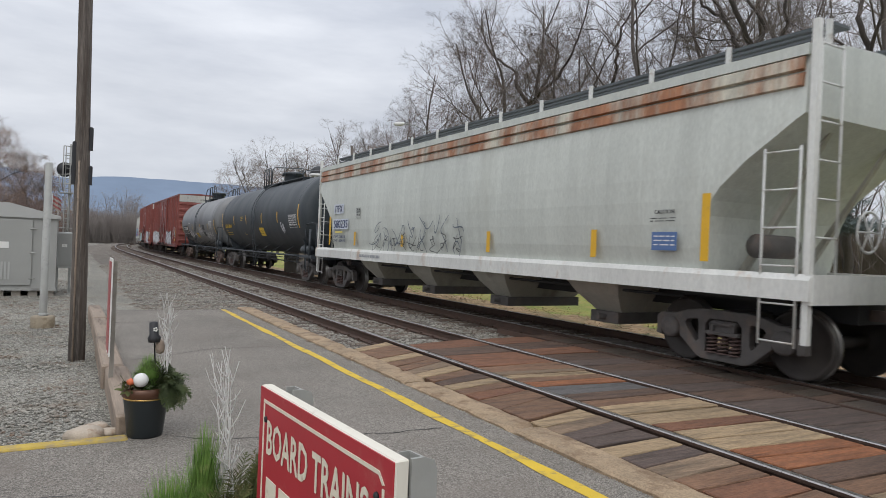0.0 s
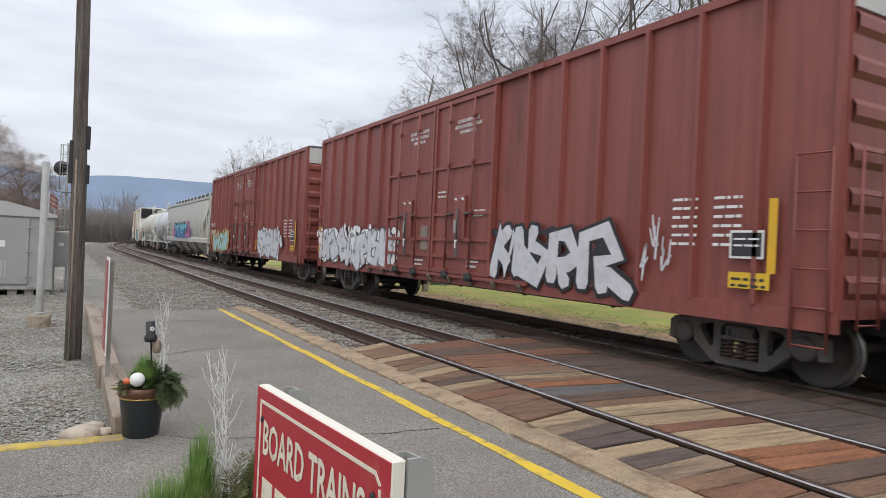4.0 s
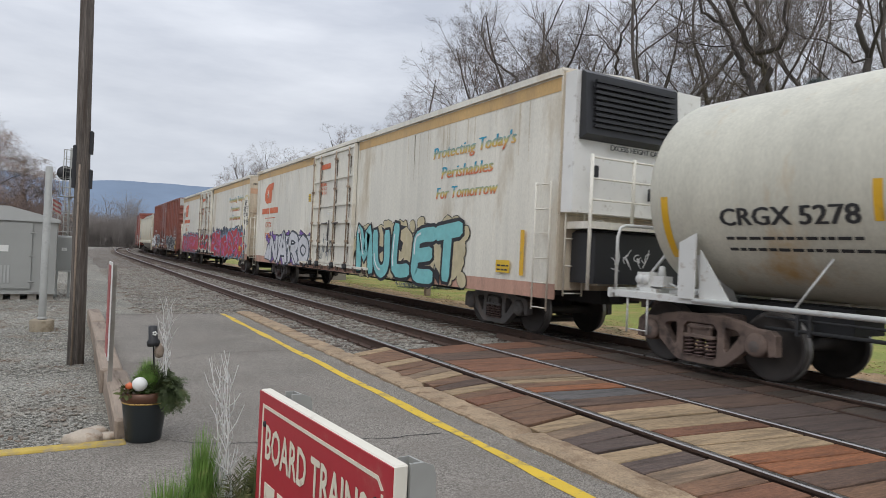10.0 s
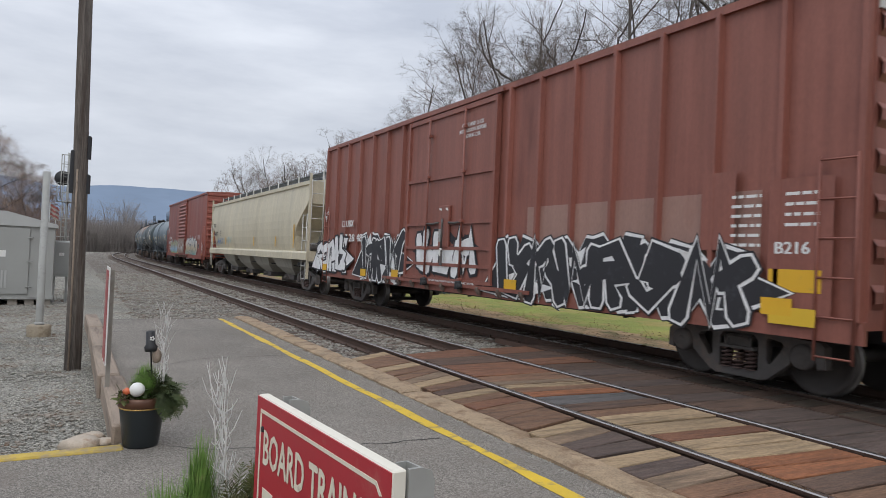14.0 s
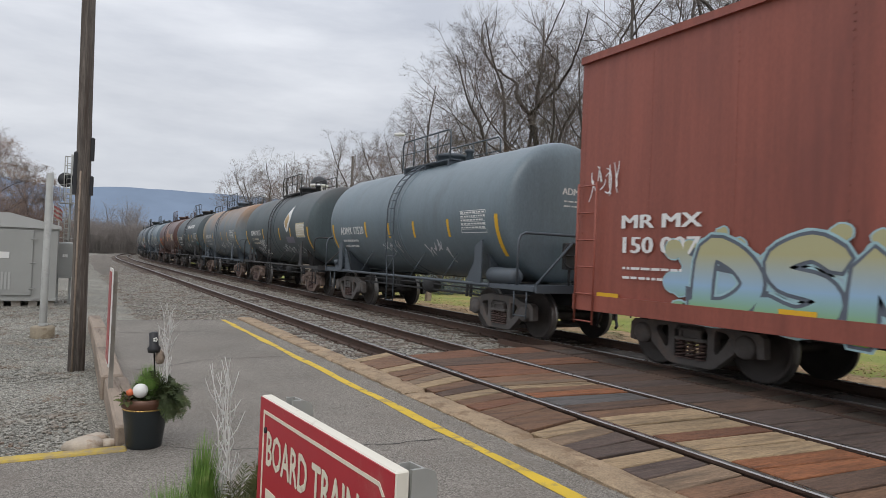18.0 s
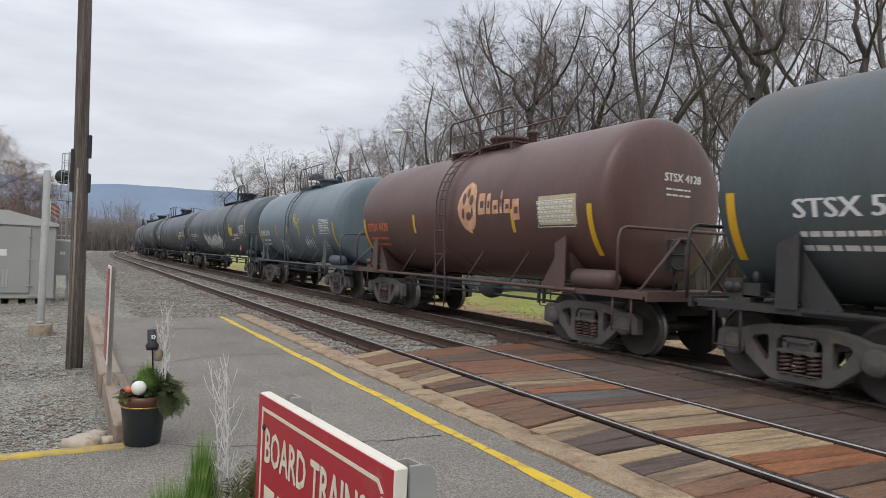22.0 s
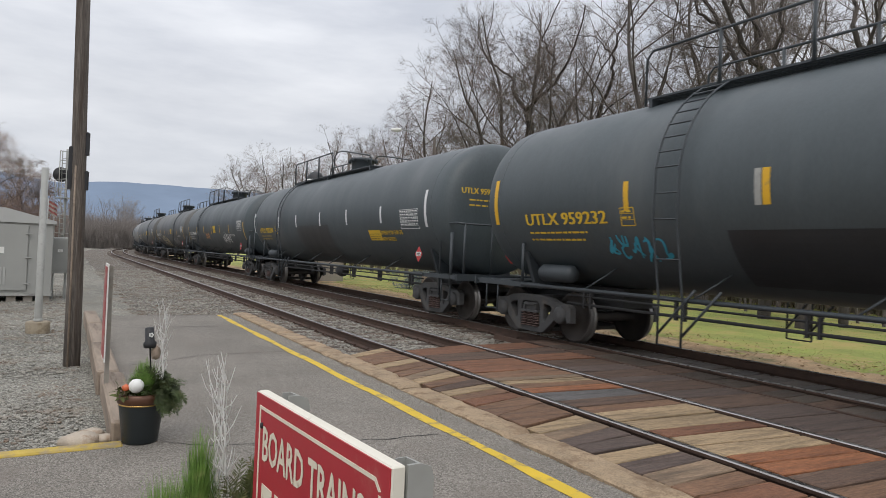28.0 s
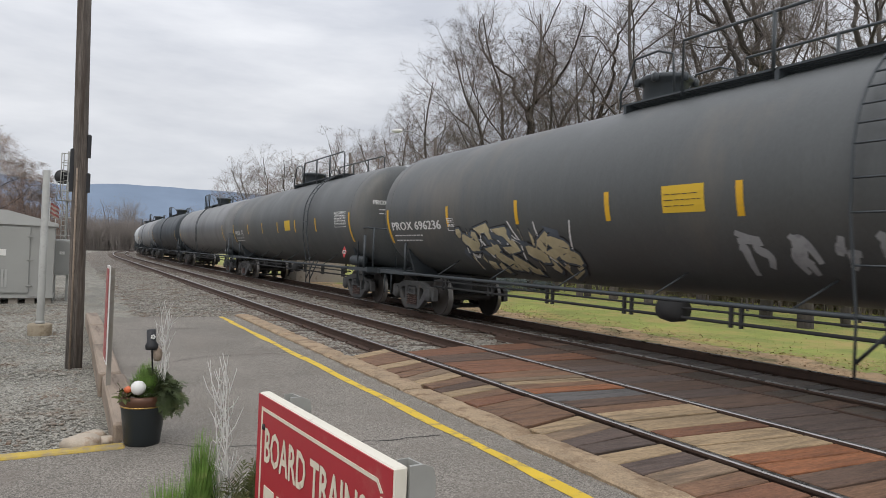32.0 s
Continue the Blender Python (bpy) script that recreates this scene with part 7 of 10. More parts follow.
def hoppers():
    car, L = coach("hopper_car", "pale grey covered hopper car leading the row", -14.7, 4.0)
    hopper_car(car, L, P["hop1"], P["hop1_sill"], P["white_trim"], P["roof_dark"], slope_mat=P["hop_bay"], bays=4, funnel=0.52)
    car, L = coach("hopper_car", "pale grey covered hopper car with rusted eaves and black scribble", 4.0, 22.0)
    side = hopper_car(car, L, P["hop1"], P["hop1_sill"], P["white_trim"], P["roof_dark"], slope_mat=P["hop_bay"], bays=4, funnel=0.52)
    at = lambda u, v, d=0.004: side(u - 0.35, v, d)
    h = L / 2 - 0.72
    for x in (-1, 1):
        bm = bmesh.new()
        for z0, z1 in ((3.56, 3.74), (3.75, 3.93)):
            prism(bm, [(x * 1.50, z0), (x * 1.55, z0 + 0.02), (x * 1.53, z1 - 0.02), (x * 1.49, z1)], "y", -h + 0.05, h - 0.05)
        part("eave_band", bm, P["rust_band"], car, "rust-streaked upper side band")
    stripes(car, at, ((-1.66, 1.46, 0.42), (-4.64, 1.46, 0.44), (-6.71, 1.47, 0.9), (7.4, 1.48, 0.88), (5.3, 1.48, 0.4), (2.2, 1.5, 0.3)), w=0.13)
    ground = paint("stencil_ground", (0.56, 0.59, 0.66), stain=(0.54, 0.56, 0.53), amount=0.5, stain_scale=5)
    patch(car, at, 7.08, 0.80, 2.455, 0.30, ground, "stencil_ground", 0.002)
    patch(car, at, 7.13, 1.28, 1.965, 0.32, ground, "stencil_ground", 0.002)
    ink = paint("navy_lettering", (0.035, 0.05, 0.115))
    fit_words(car, at, "ITFX", 6.99, 6.38, 2.50, 0.21, ink)
    fit_words(car, at, "580235", 7.07, 5.92, 2.01, 0.24, ink)
    patch(car, at, 6.93, 0.62, 1.85, 0.06, SPRAY["yellow"], "yellow_smear", 0.002)
    fit_words(car, at, "LD LMT  220700 LBS", 7.06, 6.05, 1.70, 0.075, ink)
    fit_words(car, at, "LT WT    65300 LBS", 7.06, 6.05, 1.575, 0.075, ink)
    data_table(car, at, 5.25, 2.28, 0.3, 0.3, K)
    patch(car, at, -5.82, 0.44, 1.60, 0.26, M["decal_blue"], "data_plate")
    bars(car, at, -5.86, 1.79, ((0.36, 0.03, 0.06), (0.36, 0.03, 0.06), (0.36, 0.03, 0.06)), W, d=0.008, seed=4)
    fit_words(car, at, "CAUTION", -5.85, -6.2, 2.12, 0.055, K)
    bars(car, at, -5.78, 2.05, ((0.44, 0.02, 0.04), (0.44, 0.02, 0.04)), K, seed=5)
    bars(car, flat_side(-1.585), 4.6, 1.16, ((1.4, 0.12, 0.1),), SPRAY["grey"], seed=6)
    scrawl(car, at, 4.3, 1.35, 5.0, 0.9, 7, SPRAY["slate"], 0.014, 41)
    scrawl(car, at, 4.1, 1.33, 4.7, 0.55, 9, SPRAY["black"], 0.011, 43)

    car, L = coach("hopper_car", "tan-grey covered hopper car with blue and pink graffiti", 90.1, 109.5)
    at = hopper_car(car, L, P["hop2"], P["hop2"], P["white_trim"], P["roof_dark"], bays=4, sill=1.48, slope_mat=P["hop_bay"], gear=dict(cap="bearing"))
    mural(car, at, 4.3, 1.52, 5.7, 1.02, 8, M["letters_blue"], SPRAY["aqua"], SPRAY["black"], SPRAY["white"], 5, None, "INUEST")
    rr = random.Random(6)
    for q, n, wd in ((4.5, 12, 0.3), (-2.0, 26, 0.75)):
        shp = [blob(rr, q + rr.uniform(-wd, wd), 1.6 + rr.random() * (0.95 if q < 0 else 0.7), rr.uniform(0.2, 0.36), rr.uniform(0.2, 0.36), 14, 0.05) for _ in range(n)]
        part("graffiti_rim", raw("graffiti_rim", *fans("r", at, [grow(b, 0.022) for b in shp], 0.0025), SPRAY["purple"]), None, car)
        part("graffiti_bubble", raw("graffiti_bubble", *fans("b", at, shp, 0.006), SPRAY["pink"]), None, car, "pink sprayed bubbles")
    fit_words(car, at, "RDS", -3.1, -3.85, 1.78, 0.34, SPRAY["purple"], 0.008, 0.1)
    patch(car, at, 4.2, 6.0, 1.46, 0.14, SPRAY["blue"], "graffiti_underline", 0.007)
    scrawl(car, at, 5.9, 1.55, 0.6, 0.3, 3, SPRAY["pink"], 0.014, 8)
    stripes(car, at, ((-5.2, 1.66, 0.42), (-7.7, 1.64, 0.88), (8.05, 1.66, 0.85), (5.52, 1.64, 0.44)), w=0.12)
    fit_words(car, at, "CAIX", 7.90, 7.23, 2.46, 0.21, K)
    fit_words(car, at, "635168", 7.87, 6.85, 1.99, 0.22, K)
    bars(car, at, 7.85, 1.76, ((0.9, 0.05, 0.11), (0.8, 0.05, 0.1)), K, seed=9)
    bars(car, at, -6.7, 2.05, ((0.65, 0.06, 0.12), (0.65, 0.06, 0.12), (0.4, 0.06, 0.1)), K, seed=10)
    data_table(car, at, 6.0, 2.3, 0.28, 0.3, K)

    car, L = coach("hopper_car", "cream covered hopper car with blue scribble", 196.5, 215.7)
    at = hopper_car(car, L, P["hop3"], P["hop3"], P["white_trim"], P["roof_dark"], bays=4, sill=1.48, gap=0.9, slope_mat=P["hop_bay"])
    fit_words(car, at, "TILX", 7.73, 7.16, 2.69, 0.2, K)
    fit_words(car, at, "636052", 7.71, 6.62, 2.22, 0.22, K)
    stripes(car, at, ((7.77, 1.68, 0.86), (4.48, 1.67, 0.44), (-1.5, 1.66, 0.42), (-5.0, 1.66, 0.42), (-7.4, 1.64, 0.88)), w=0.12)
    scrawl(car, at, 6.5, 1.62, 1.3, 0.55, 5, SPRAY["blue"], 0.022, 12)
    scrawl(car, at, 4.0, 1.75, 1.0, 0.4, 4, SPRAY["aqua"], 0.03, 13)
    data_table(car, at, 5.95, 2.2, 0.28, 0.28, K)
    bars(car, at, 7.7, 1.85, ((0.75, 0.05, 0.1), (0.7, 0.05, 0.1)), K, seed=14)
    data_table(car, at, 6.8, 1.62, 0.32, 0.27, K)


def head_tanks():
    car, L, at = long_tank(22.0, 38.5, "black pressure tank car with yellow stripes and labels", "black_tank", (-4.6, 1.5), -0.3, dome_at=-0.7)
    stripes(car, at, ((7.0, 2.05, 0.88), (4.07, 2.28, 0.44), (1.46, 2.28, 0.44), (-1.4, 2.28, 0.44), (-3.9, 2.28, 0.44), (-6.67, 2.05, 0.88)))
    fit_words(car, at, "CERX 30049", 6.24, 4.67, 2.14, 0.17, Y)
    bars(car, at, 6.2, 2.0, ((0.5, 0.04, 0.12), (1.3, 0.05, 0.1), (1.2, 0.05, 0.1)), Y, seed=15)
    patch(car, at, -0.74, 0.78, 1.74, 0.36, M["decal_yellow"], "yellow_label", label="yellow information label")
    bars(car, at, -0.80, 1.98, ((0.62, 0.022, 0.07), (0.62, 0.022, 0.07), (0.55, 0.022, 0.07)), K, d=0.01, seed=16)
    table_on(car, at, -5.45, 2.07, W)
    bars(car, at, 2.57, 2.62, ((0.45, 0.05, 0.08), (0.45, 0.05, 0.08), (0.4, 0.05, 0.08)), Y, seed=17)
    scrawl(car, at, -4.2, 1.8, 0.5, 0.7, 2, SPRAY["silver"], 0.03, 18)
    bars(car, at, 2.3, 1.85, ((0.4, 0.03, 0.06), (0.4, 0.03, 0.06)), Y, seed=19)

    car, L, at = long_tank(38.5, 53.4, "dark grey tank car with white scribbles and black patches", "grey_tank", (-2.2, 1.6), -0.5, dict(rusty=True), dome_at=0.75)
    stripes(car, at, ((6.2, 1.95, 0.8), (3.65, 2.0, 0.42), (1.55, 2.0, 0.42), (-1.41, 2.0, 0.45), (-4.13, 2.02, 0.45), (-6.2, 1.8, 0.85)))
    patch(car, at, 5.4, 2.2, 1.55, 0.85, K, "black_patch", 0.004)
    fit_words(car, at, "CERX 20074", 5.29, 3.49, 2.08, 0.21, W, 0.008)
    bars(car, at, 5.2, 1.93, ((1.7, 0.05, 0.12), (1.6, 0.05, 0.1)), W, d=0.008, seed=20)
    patch(car, at, 0.64, 0.8, 1.59, 0.28, M["decal_yellow"], "yellow_label")
    bars(car, at, 0.58, 1.76, ((0.65, 0.04, 0.09), (0.65, 0.04, 0.08)), K, d=0.01, seed=21)
    patch(car, at, -2.15, 0.75, 2.06, 0.32, K, "black_patch", 0.004)
    patch(car, at, -2.21, 0.7, 1.68, 0.26, K, "black_patch", 0.004)
    for i, (u, v, w, h, n) in enumerate(((-0.62, 1.67, 1.5, 0.7, 4), (-2.9, 1.31, 2.2, 0.7, 4), (3.3, 1.48, 2.6, 0.6, 5), (3.2, 1.3, 1.2, 0.8, 2))):
        scrawl(car, at, u, v, w, h, n, SPRAY["silver"], 0.025, 60 + i)
        scrawl(car, at, u + 0.05, v + 0.02, w, h * 0.9, n + 2, SPRAY["white"], 0.018, 260 + i)
    table_on(car, at, -4.6, 2.1, W, w=0.9)
    fit_words(car, at, "CAUTION", 3.0, 2.5, 2.5, 0.08, W)


def red_boxcars():
    data = ((53.4, 71.6, "oxide red ribbed boxcar with double doors and pale graffiti"), (71.6, 90.1, "oxide red ribbed boxcar with orange and white graffiti"))
    for k, (f, r_, label) in enumerate(data):
        car, L = coach("boxcar", label, f, r_)
        span = (-1.8, 3.0) if k == 0 else (-1.6, 3.05)
        at, h = boxcar(car, L, P["box_red"], door=dict(span=span, leaves=2), trim=P["box_red"], roof_mat=P["roof_dark"] if k else P["box_red"])
        out = flat_side(-1.64)
        door = flat_side(-1.65)
        for u, body in ((span[0] + 3.4, ("CLOSE THIS DOOR", "BEFORE CLOSING", "MAIN DOOR")), (span[0] + 1.25, ("CLOSE AND LOCK", "BOTH DOORS BEFORE", "MOVING CAR"))):
            for i, b in enumerate(body):
                wd = 0.062 * len(b)
                fit_words(car, door, b, u + wd / 2 - 0.2, u - wd / 2 - 0.2, 4.22 - 0.12 * i, 0.075, W)
        for u, v in ((span[0] + 3.2, 1.2), (span[0] + 0.9, 1.25), (span[0] + 0.7, 2.3), (span[0] + 2.2, 2.75)):
            bars(car, door, u, v, ((0.42, 0.06, 0.1), (0.36, 0.06, 0.1)), W, seed=int(v * 10))
        for u in (-6.95, -6.3):
            bars(car, out, u + 0.2, 2.30, tuple((0.4, 0.06, 0.12) for _ in range(6)), W, seed=22)
        patch(car, out, -7.0, 0.46, 1.55, 0.35, W, "data_plate", 0.004)
        patch(car, out, -7.03, 0.40, 1.58, 0.29, K, "data_panel", 0.008)
        bars(car, out, -7.06, 1.78, ((0.34, 0.04, 0.08), (0.34, 0.04, 0.08)), W, d=0.012, seed=23)
        patch(car, out, -7.0, 0.55, 1.18, 0.2, M["decal_yellow"], "yellow_label")
        bars(car, out, -7.04, 1.28, ((0.46, 0.05, 0.08), (0.46, 0.05, 0.08)), K, d=0.009, seed=24)
        stripes(car, out, ((-7.56, 1.38, 0.9), (-4.1, 1.16, 0.44), (-2.0, 1.12, 0.44), (2.97 + 0.15, 1.15, 0.42), (5.4, 1.1, 0.4), (8.15, 1.18, 0.88), (span[0] + 3.5, 1.65, 0.4)), w=0.11)
        if k == 0:
            mural(car, out, 8.0, 0.95, 5.4, 1.05, 7, SPRAY["silver"], SPRAY["grey"], SPRAY["white"], SPRAY["blue"], 25)
            mural(car, out, -1.8, 0.95, 3.4, 1.15, 4, SPRAY["silver"], SPRAY["black"], None, SPRAY["grey"], 26)
            scrawl(car, out, -5.5, 1.1, 0.6, 1.0, 3, SPRAY["silver"], 0.018, 27)
            end = "CBRX 6805"
        else:
            fit_words(car, out, "HK RX", 8.24, 7.16, 2.20, 0.2, W, 0.01)
            fit_words(car, out, "60 08", 8.26, 7.17, 1.80, 0.2, W, 0.01)
            mural(car, out, 7.4, 0.85, 3.6, 1.15, 5, SPRAY["aqua"], SPRAY["green"], SPRAY["orange"], SPRAY["yellow"], 28)
            mural(car, out, -2.45, 0.8, 3.0, 1.2, 3, SPRAY["silver"], SPRAY["grey"], SPRAY["silver"], SPRAY["white"], 29)
            end = "HKRX"
        words(car, lambda u, v, d=0.0: (u, -h - 0.036 - d, v), "EXCESS HEIGHT CAR", 0.0, 4.52, 0.08, K, -1.0)
        for z in (3.9, 3.35, 2.7):
            bars(car, lambda u, v, d=0.0: (u, -h - 0.058 - d, v), 0.9, z, ((0.7, 0.05, 0.1), (0.6, 0.05, 0.1)), W, seed=30)


def white_tanks():
    car, L, at = short_tank(109.5, 121.15, "white tank car with black lettering and rust stripes", "white_tank", "white_trim", gear=dict(rusty=True))
    fit_words(car, at, "CRGX 6380", 3.83, 2.32, 2.14, 0.21, K)
    bars(car, at, 3.78, 1.93, ((1.9, 0.07, 0.16), (1.9, 0.07, 0.1)), K, seed=31)
    stripes(car, at, ((1.44, 2.0, 0.46), (-0.8, 2.0, 0.42), (-2.0, 2.0, 0.42)), w=0.1)
    table_on(car, at, -2.7, 1.95, K, w=0.9, h=0.55)
    table_on(car, at, 1.25, 1.72, K, w=0.4, h=0.24)
    scrawl(car, at, -0.9, 1.6, 1.0, 0.5, 4, SPRAY["slate"], 0.018, 32)
    scrawl(car, at, 4.7, 1.85, 0.35, 0.3, 3, SPRAY["grey"], 0.008, 33)
    car, L, at = short_tank(121.15, 133.2, "cream tank car with rust stains and black lettering", "cream_tank", "white_trim", gear=dict(rusty=True))
    fit_words(car, at, "CRGX 5278", 3.7, 1.95, 2.03, 0.22, K)
    bars(car, at, 3.65, 1.85, ((1.7, 0.06, 0.14), (2.2, 0.06, 0.1)), K, seed=34)
    stripes(car, at, ((1.76, 2.05, 0.45), (-0.75, 2.02, 0.44), (-2.17, 2.02, 0.44)), w=0.1)
    table_on(car, at, -3.0, 1.94, K)
    table_on(car, at, -2.1, 1.62, K, w=0.75, h=0.2)
    bars(car, at, -0.9, 1.95, ((0.9, 0.05, 0.09), (0.8, 0.05, 0.09), (0.8, 0.05, 0.09)), K, seed=35)


def reefer(front, rear, label, seed, unit):
    car, L = coach("refrigerator_car", label, front, rear)
    top, sill = 4.82, 0.95
    span = (-1.35, 2.3)
    gap = 0.8
    at, h = boxcar(car, L, P["reefer"], top=top, sill=sill, ribs=False, end_gap=gap, hw=1.56, door=dict(span=span, leaves=1, rod=P["reefer_rod"], rods=(0.1, 0.4, 0.78, 0.97), rails=(0.0, 0.16, 0.36, 0.52, 0.76, 1.0)), white_end=False, end_ribs=0, low_sill=False, inset=3.3, trim=P["reefer"], roof_mat=P["reefer"], end_mat=P["reefer_end"])
    out = flat_side(-1.575)
    side = flat_side(-1.56)
    hs = h / KY
    patch(car, side, hs - 0.02, hs - span[1] - 0.05, 4.42, 0.24, P["reefer_tan"], "tan_stripe", 0.006, "tan stripe under the roof")
    patch(car, side, span[0] - 0.05, hs + span[0] - 0.07, 4.42, 0.24, P["reefer_tan"], "tan_stripe", 0.006, "tan stripe under the roof")
    for x in (-1, 1):
        n = 13
        for i in range(n + 1):
            y = -h + 0.4 + (2 * h - 0.8) * i / n
            if span[0] * KY - 0.1 < y < span[1] * KY + 0.1:
                continue
            bm = bmesh.new()
            prism(bm, [(x * 1.56, y - 0.05), (x * 1.568, y), (x * 1.56, y + 0.05)], "z", sill + 0.2, 4.40)
            part("panel_seam", bm, P["reefer"], car)
        bm = bmesh.new()
        box(bm, x * 1.55 - 0.012, x * 1.55 + 0.012, -h, h, sill - 0.17, sill + 0.1)
        part("sill_plate", bm, P["reefer_sill"], car)
    grease = paint("reefer_grease", (0.10, 0.075, 0.05), rough=0.7, stain=(0.2, 0.13, 0.08), amount=0.5, stain_scale=9)
    leaf = flat_side(-1.641)
    wd = span[1] - span[0]
    streaks(car, leaf, [(span[0] + wd * f + 0.04 * k, z, 0.6 + 0.3 * ((k + n) % 3), 0.13) for k, f in enumerate((0.1, 0.4, 0.78, 0.97)) for n, z in enumerate((4.3, 3.35, 2.3, 1.7))], grease)
    rs = random.Random(seed)
    streaks(car, side, [(rs.uniform(-h, h) / KY * 0.97, 4.4, rs.uniform(0.25, 1.3), rs.uniform(0.015, 0.05)) for _ in range(46)], P["reefer_run"])
    # slogan, mark and number
    cy, orange, blue = SPRAY["teal"], M["decal_orange"], SPRAY["blue"]
    for body, u0, u1, v, high in (("Protecting Today's", -5.9, -9.1, 3.68, 0.26), ("Perishables", -6.3, -8.36, 3.2, 0.26), ("For Tomorrow", -6.1, -8.55, 2.74, 0.26)):
        fit_words(car, at, body, u0, u1, v, high, M["slogan"], 0.008, 0.18)
    bm = bmesh.new()
    prism(bm, [(y * KY, z) for y, z in ((9.0, 3.45), (8.7, 3.3), (8.0, 3.32), (7.95, 3.85), (7.8, 3.87), (7.72, 4.16), (8.5, 4.12), (8.9, 3.95), (9.05, 3.7))], "x", -1.568, -1.565)
    part("emblem", bm, orange, car, "orange rounded emblem")
    for a in range(3):
        bm = bmesh.new()
        c, s2 = math.cos(a * math.pi / 3), math.sin(a * math.pi / 3)
        sweep(bm, [(-1.571, 8.74 - c * 0.2, 3.7 - s2 * 0.2), (-1.571, 8.74 + c * 0.2, 3.7 + s2 * 0.2)], 0.012, 4)
        part("emblem_star", bm, P["reefer"], car)
    patch(car, at, 9.4, 1.15, 2.86, 0.24, orange, "brand_bar", 0.006)
    patch(car, at, 8.15, 1.2, 2.86, 0.24, orange, "brand_bar", 0.006)
    bars(car, at, 8.9, 2.66, ((1.6, 0.05, 0.1),), orange, seed=36)
    fit_words(car, at, "CRYX", 8.75, 7.9, 2.28, 0.22, orange)
    fit_words(car, at, "5560" if seed == 2 else "5580", 8.75, 7.85, 1.82, 0.22, orange)
    door = flat_side(-1.645)
    patch(car, door, span[1] - 0.7, 0.85, 4.1, 0.17, orange, "name_bar", 0.006)
    fit_words(car, door, "OPENING", span[1] - 0.7, span[1] - 1.25, 3.55, 0.1, orange)
    fit_words(car, door, "H 11-3", span[1] - 0.8, span[1] - 1.25, 3.41, 0.1, orange)
    fit_words(car, door, "W 12-0", span[1] - 0.8, span[1] - 1.25, 3.27, 0.1, orange)
    patch(car, at, 3.1, 0.26, 3.12, 0.28, M["decal_yellow"], "yellow_label", 0.006)
    bars(car, at, 3.08, 3.3, ((0.22, 0.03, 0.06), (0.22, 0.03, 0.06), (0.22, 0.03, 0.06)), K, d=0.01, seed=37)
    patch(car, out, -8.68, 0.45, 1.18, 0.24, M["decal_yellow"], "yellow_label", 0.03)
    bars(car, out, -8.72, 1.3, ((0.38, 0.05, 0.08), (0.38, 0.05, 0.08)), K, d=0.034, seed=38)
    stripes(car, flat_side(-1.60), ((-9.5, 1.15, 0.85), (2.55, 1.5, 0.42)), w=0.12)
    for u, v in ((2.5, 3.9), (2.45, 1.95)):
        bm = bmesh.new()
        soft_box(bm, -1.62, -1.56, u * KY - 0.03, u * KY + 0.03, v, v + 0.3, 0.01)
        part("vent_handle", bm, M["ink"], car)
    words(car, lambda u, v, d=0.0: (u, -h - 0.056 - d, v), "EXCESS HEIGHT CAR", -0.7, 4.55, 0.10, K, -1.0)
    words(car, lambda u, v, d=0.0: (u, -h - 0.056 - d, v), "NO RUNNING BOARD", -1.4, 4.38, 0.08, K, -1.0)
    bm = bmesh.new()
    box(bm, -1.52, 1.52, -h - 0.054, -h - 0.05, 3.95, 4.2)
    part("end_stripe", bm, P["reefer_pale"], car, "faded salmon stripe on the end")
    if not unit:
        brake = paint("brake_wheel_rust", (0.11, 0.065, 0.05), stain=RUST, amount=0.4, stain_scale=6)
        bm = bmesh.new()
        lathe(bm, [(0, -0.05), (0.16, -0.05), (0.16, 0.03), (0.06, 0.06), (0, 0.06)], 16, pose(-0.05, -h - 0.16, 2.42, 90))
        soft_box(bm, -0.42, 0.02, -h - 0.14, -h - 0.05, 2.15, 2.75, 0.03)
        sweep(bm, [(-0.3, -h - 0.12, 0.9), (-0.3, -h - 0.12, 2.2)], 0.03, 6)
        part("brake_gear", bm, brake, car, "rusty hand brake gear")
        for z in (1.0, 3.02):
            bar(car, [(-1.5, -h - 0.15, z), (1.5, -h - 0.15, z)], 0.018, P["reefer_rod"])
        bars(car, lambda u, v, d=0.0: (-u, -h - 0.056 - d, v), 0.3, 3.75, ((0.5, 0.05, 0.07), (0.5, 0.05, 0.4), (0.6, 0.06, 0.08), (0.6, 0.06, 0.7), (0.7, 0.06, 0.08), (0.7, 0.06, 0.08)), M["decal_orange"], seed=77)
    if unit:
        bm = bmesh.new()
        box(bm, -1.54, 1.54, -h - 0.35, -h - 0.06, 2.3, 4.72)
        u = part("cooling_unit", bm, M["white"], car, "white refrigeration unit with black grille")
        bm = bmesh.new()
        prism(bm, [(-h - 0.36, 3.55), (-h - 0.55, 3.62), (-h - 0.48, 4.66), (-h - 0.36, 4.74)], "x", -1.45, 0.75)
        gr = part("grille", bm, M["black"], u, "black grille housing")
        for i in range(9):
            bm = bmesh.new()
            box(bm, -1.3, 0.6, -h - 0.59, -h - 0.53, 3.74 + i * 0.095, 3.79 + i * 0.095)
            part("grille_slat", bm, M["ink"], u)
        for x, z in ((-1.1, 4.2), (-1.1, 2.9), (0.2, 2.6)):
            bm = bmesh.new()
            soft_box(bm, x - 0.05, x + 0.05, -h - 0.45, -h - 0.42, z, z + 0.22, 0.01)
            part("latch", bm, M["ink"], u)
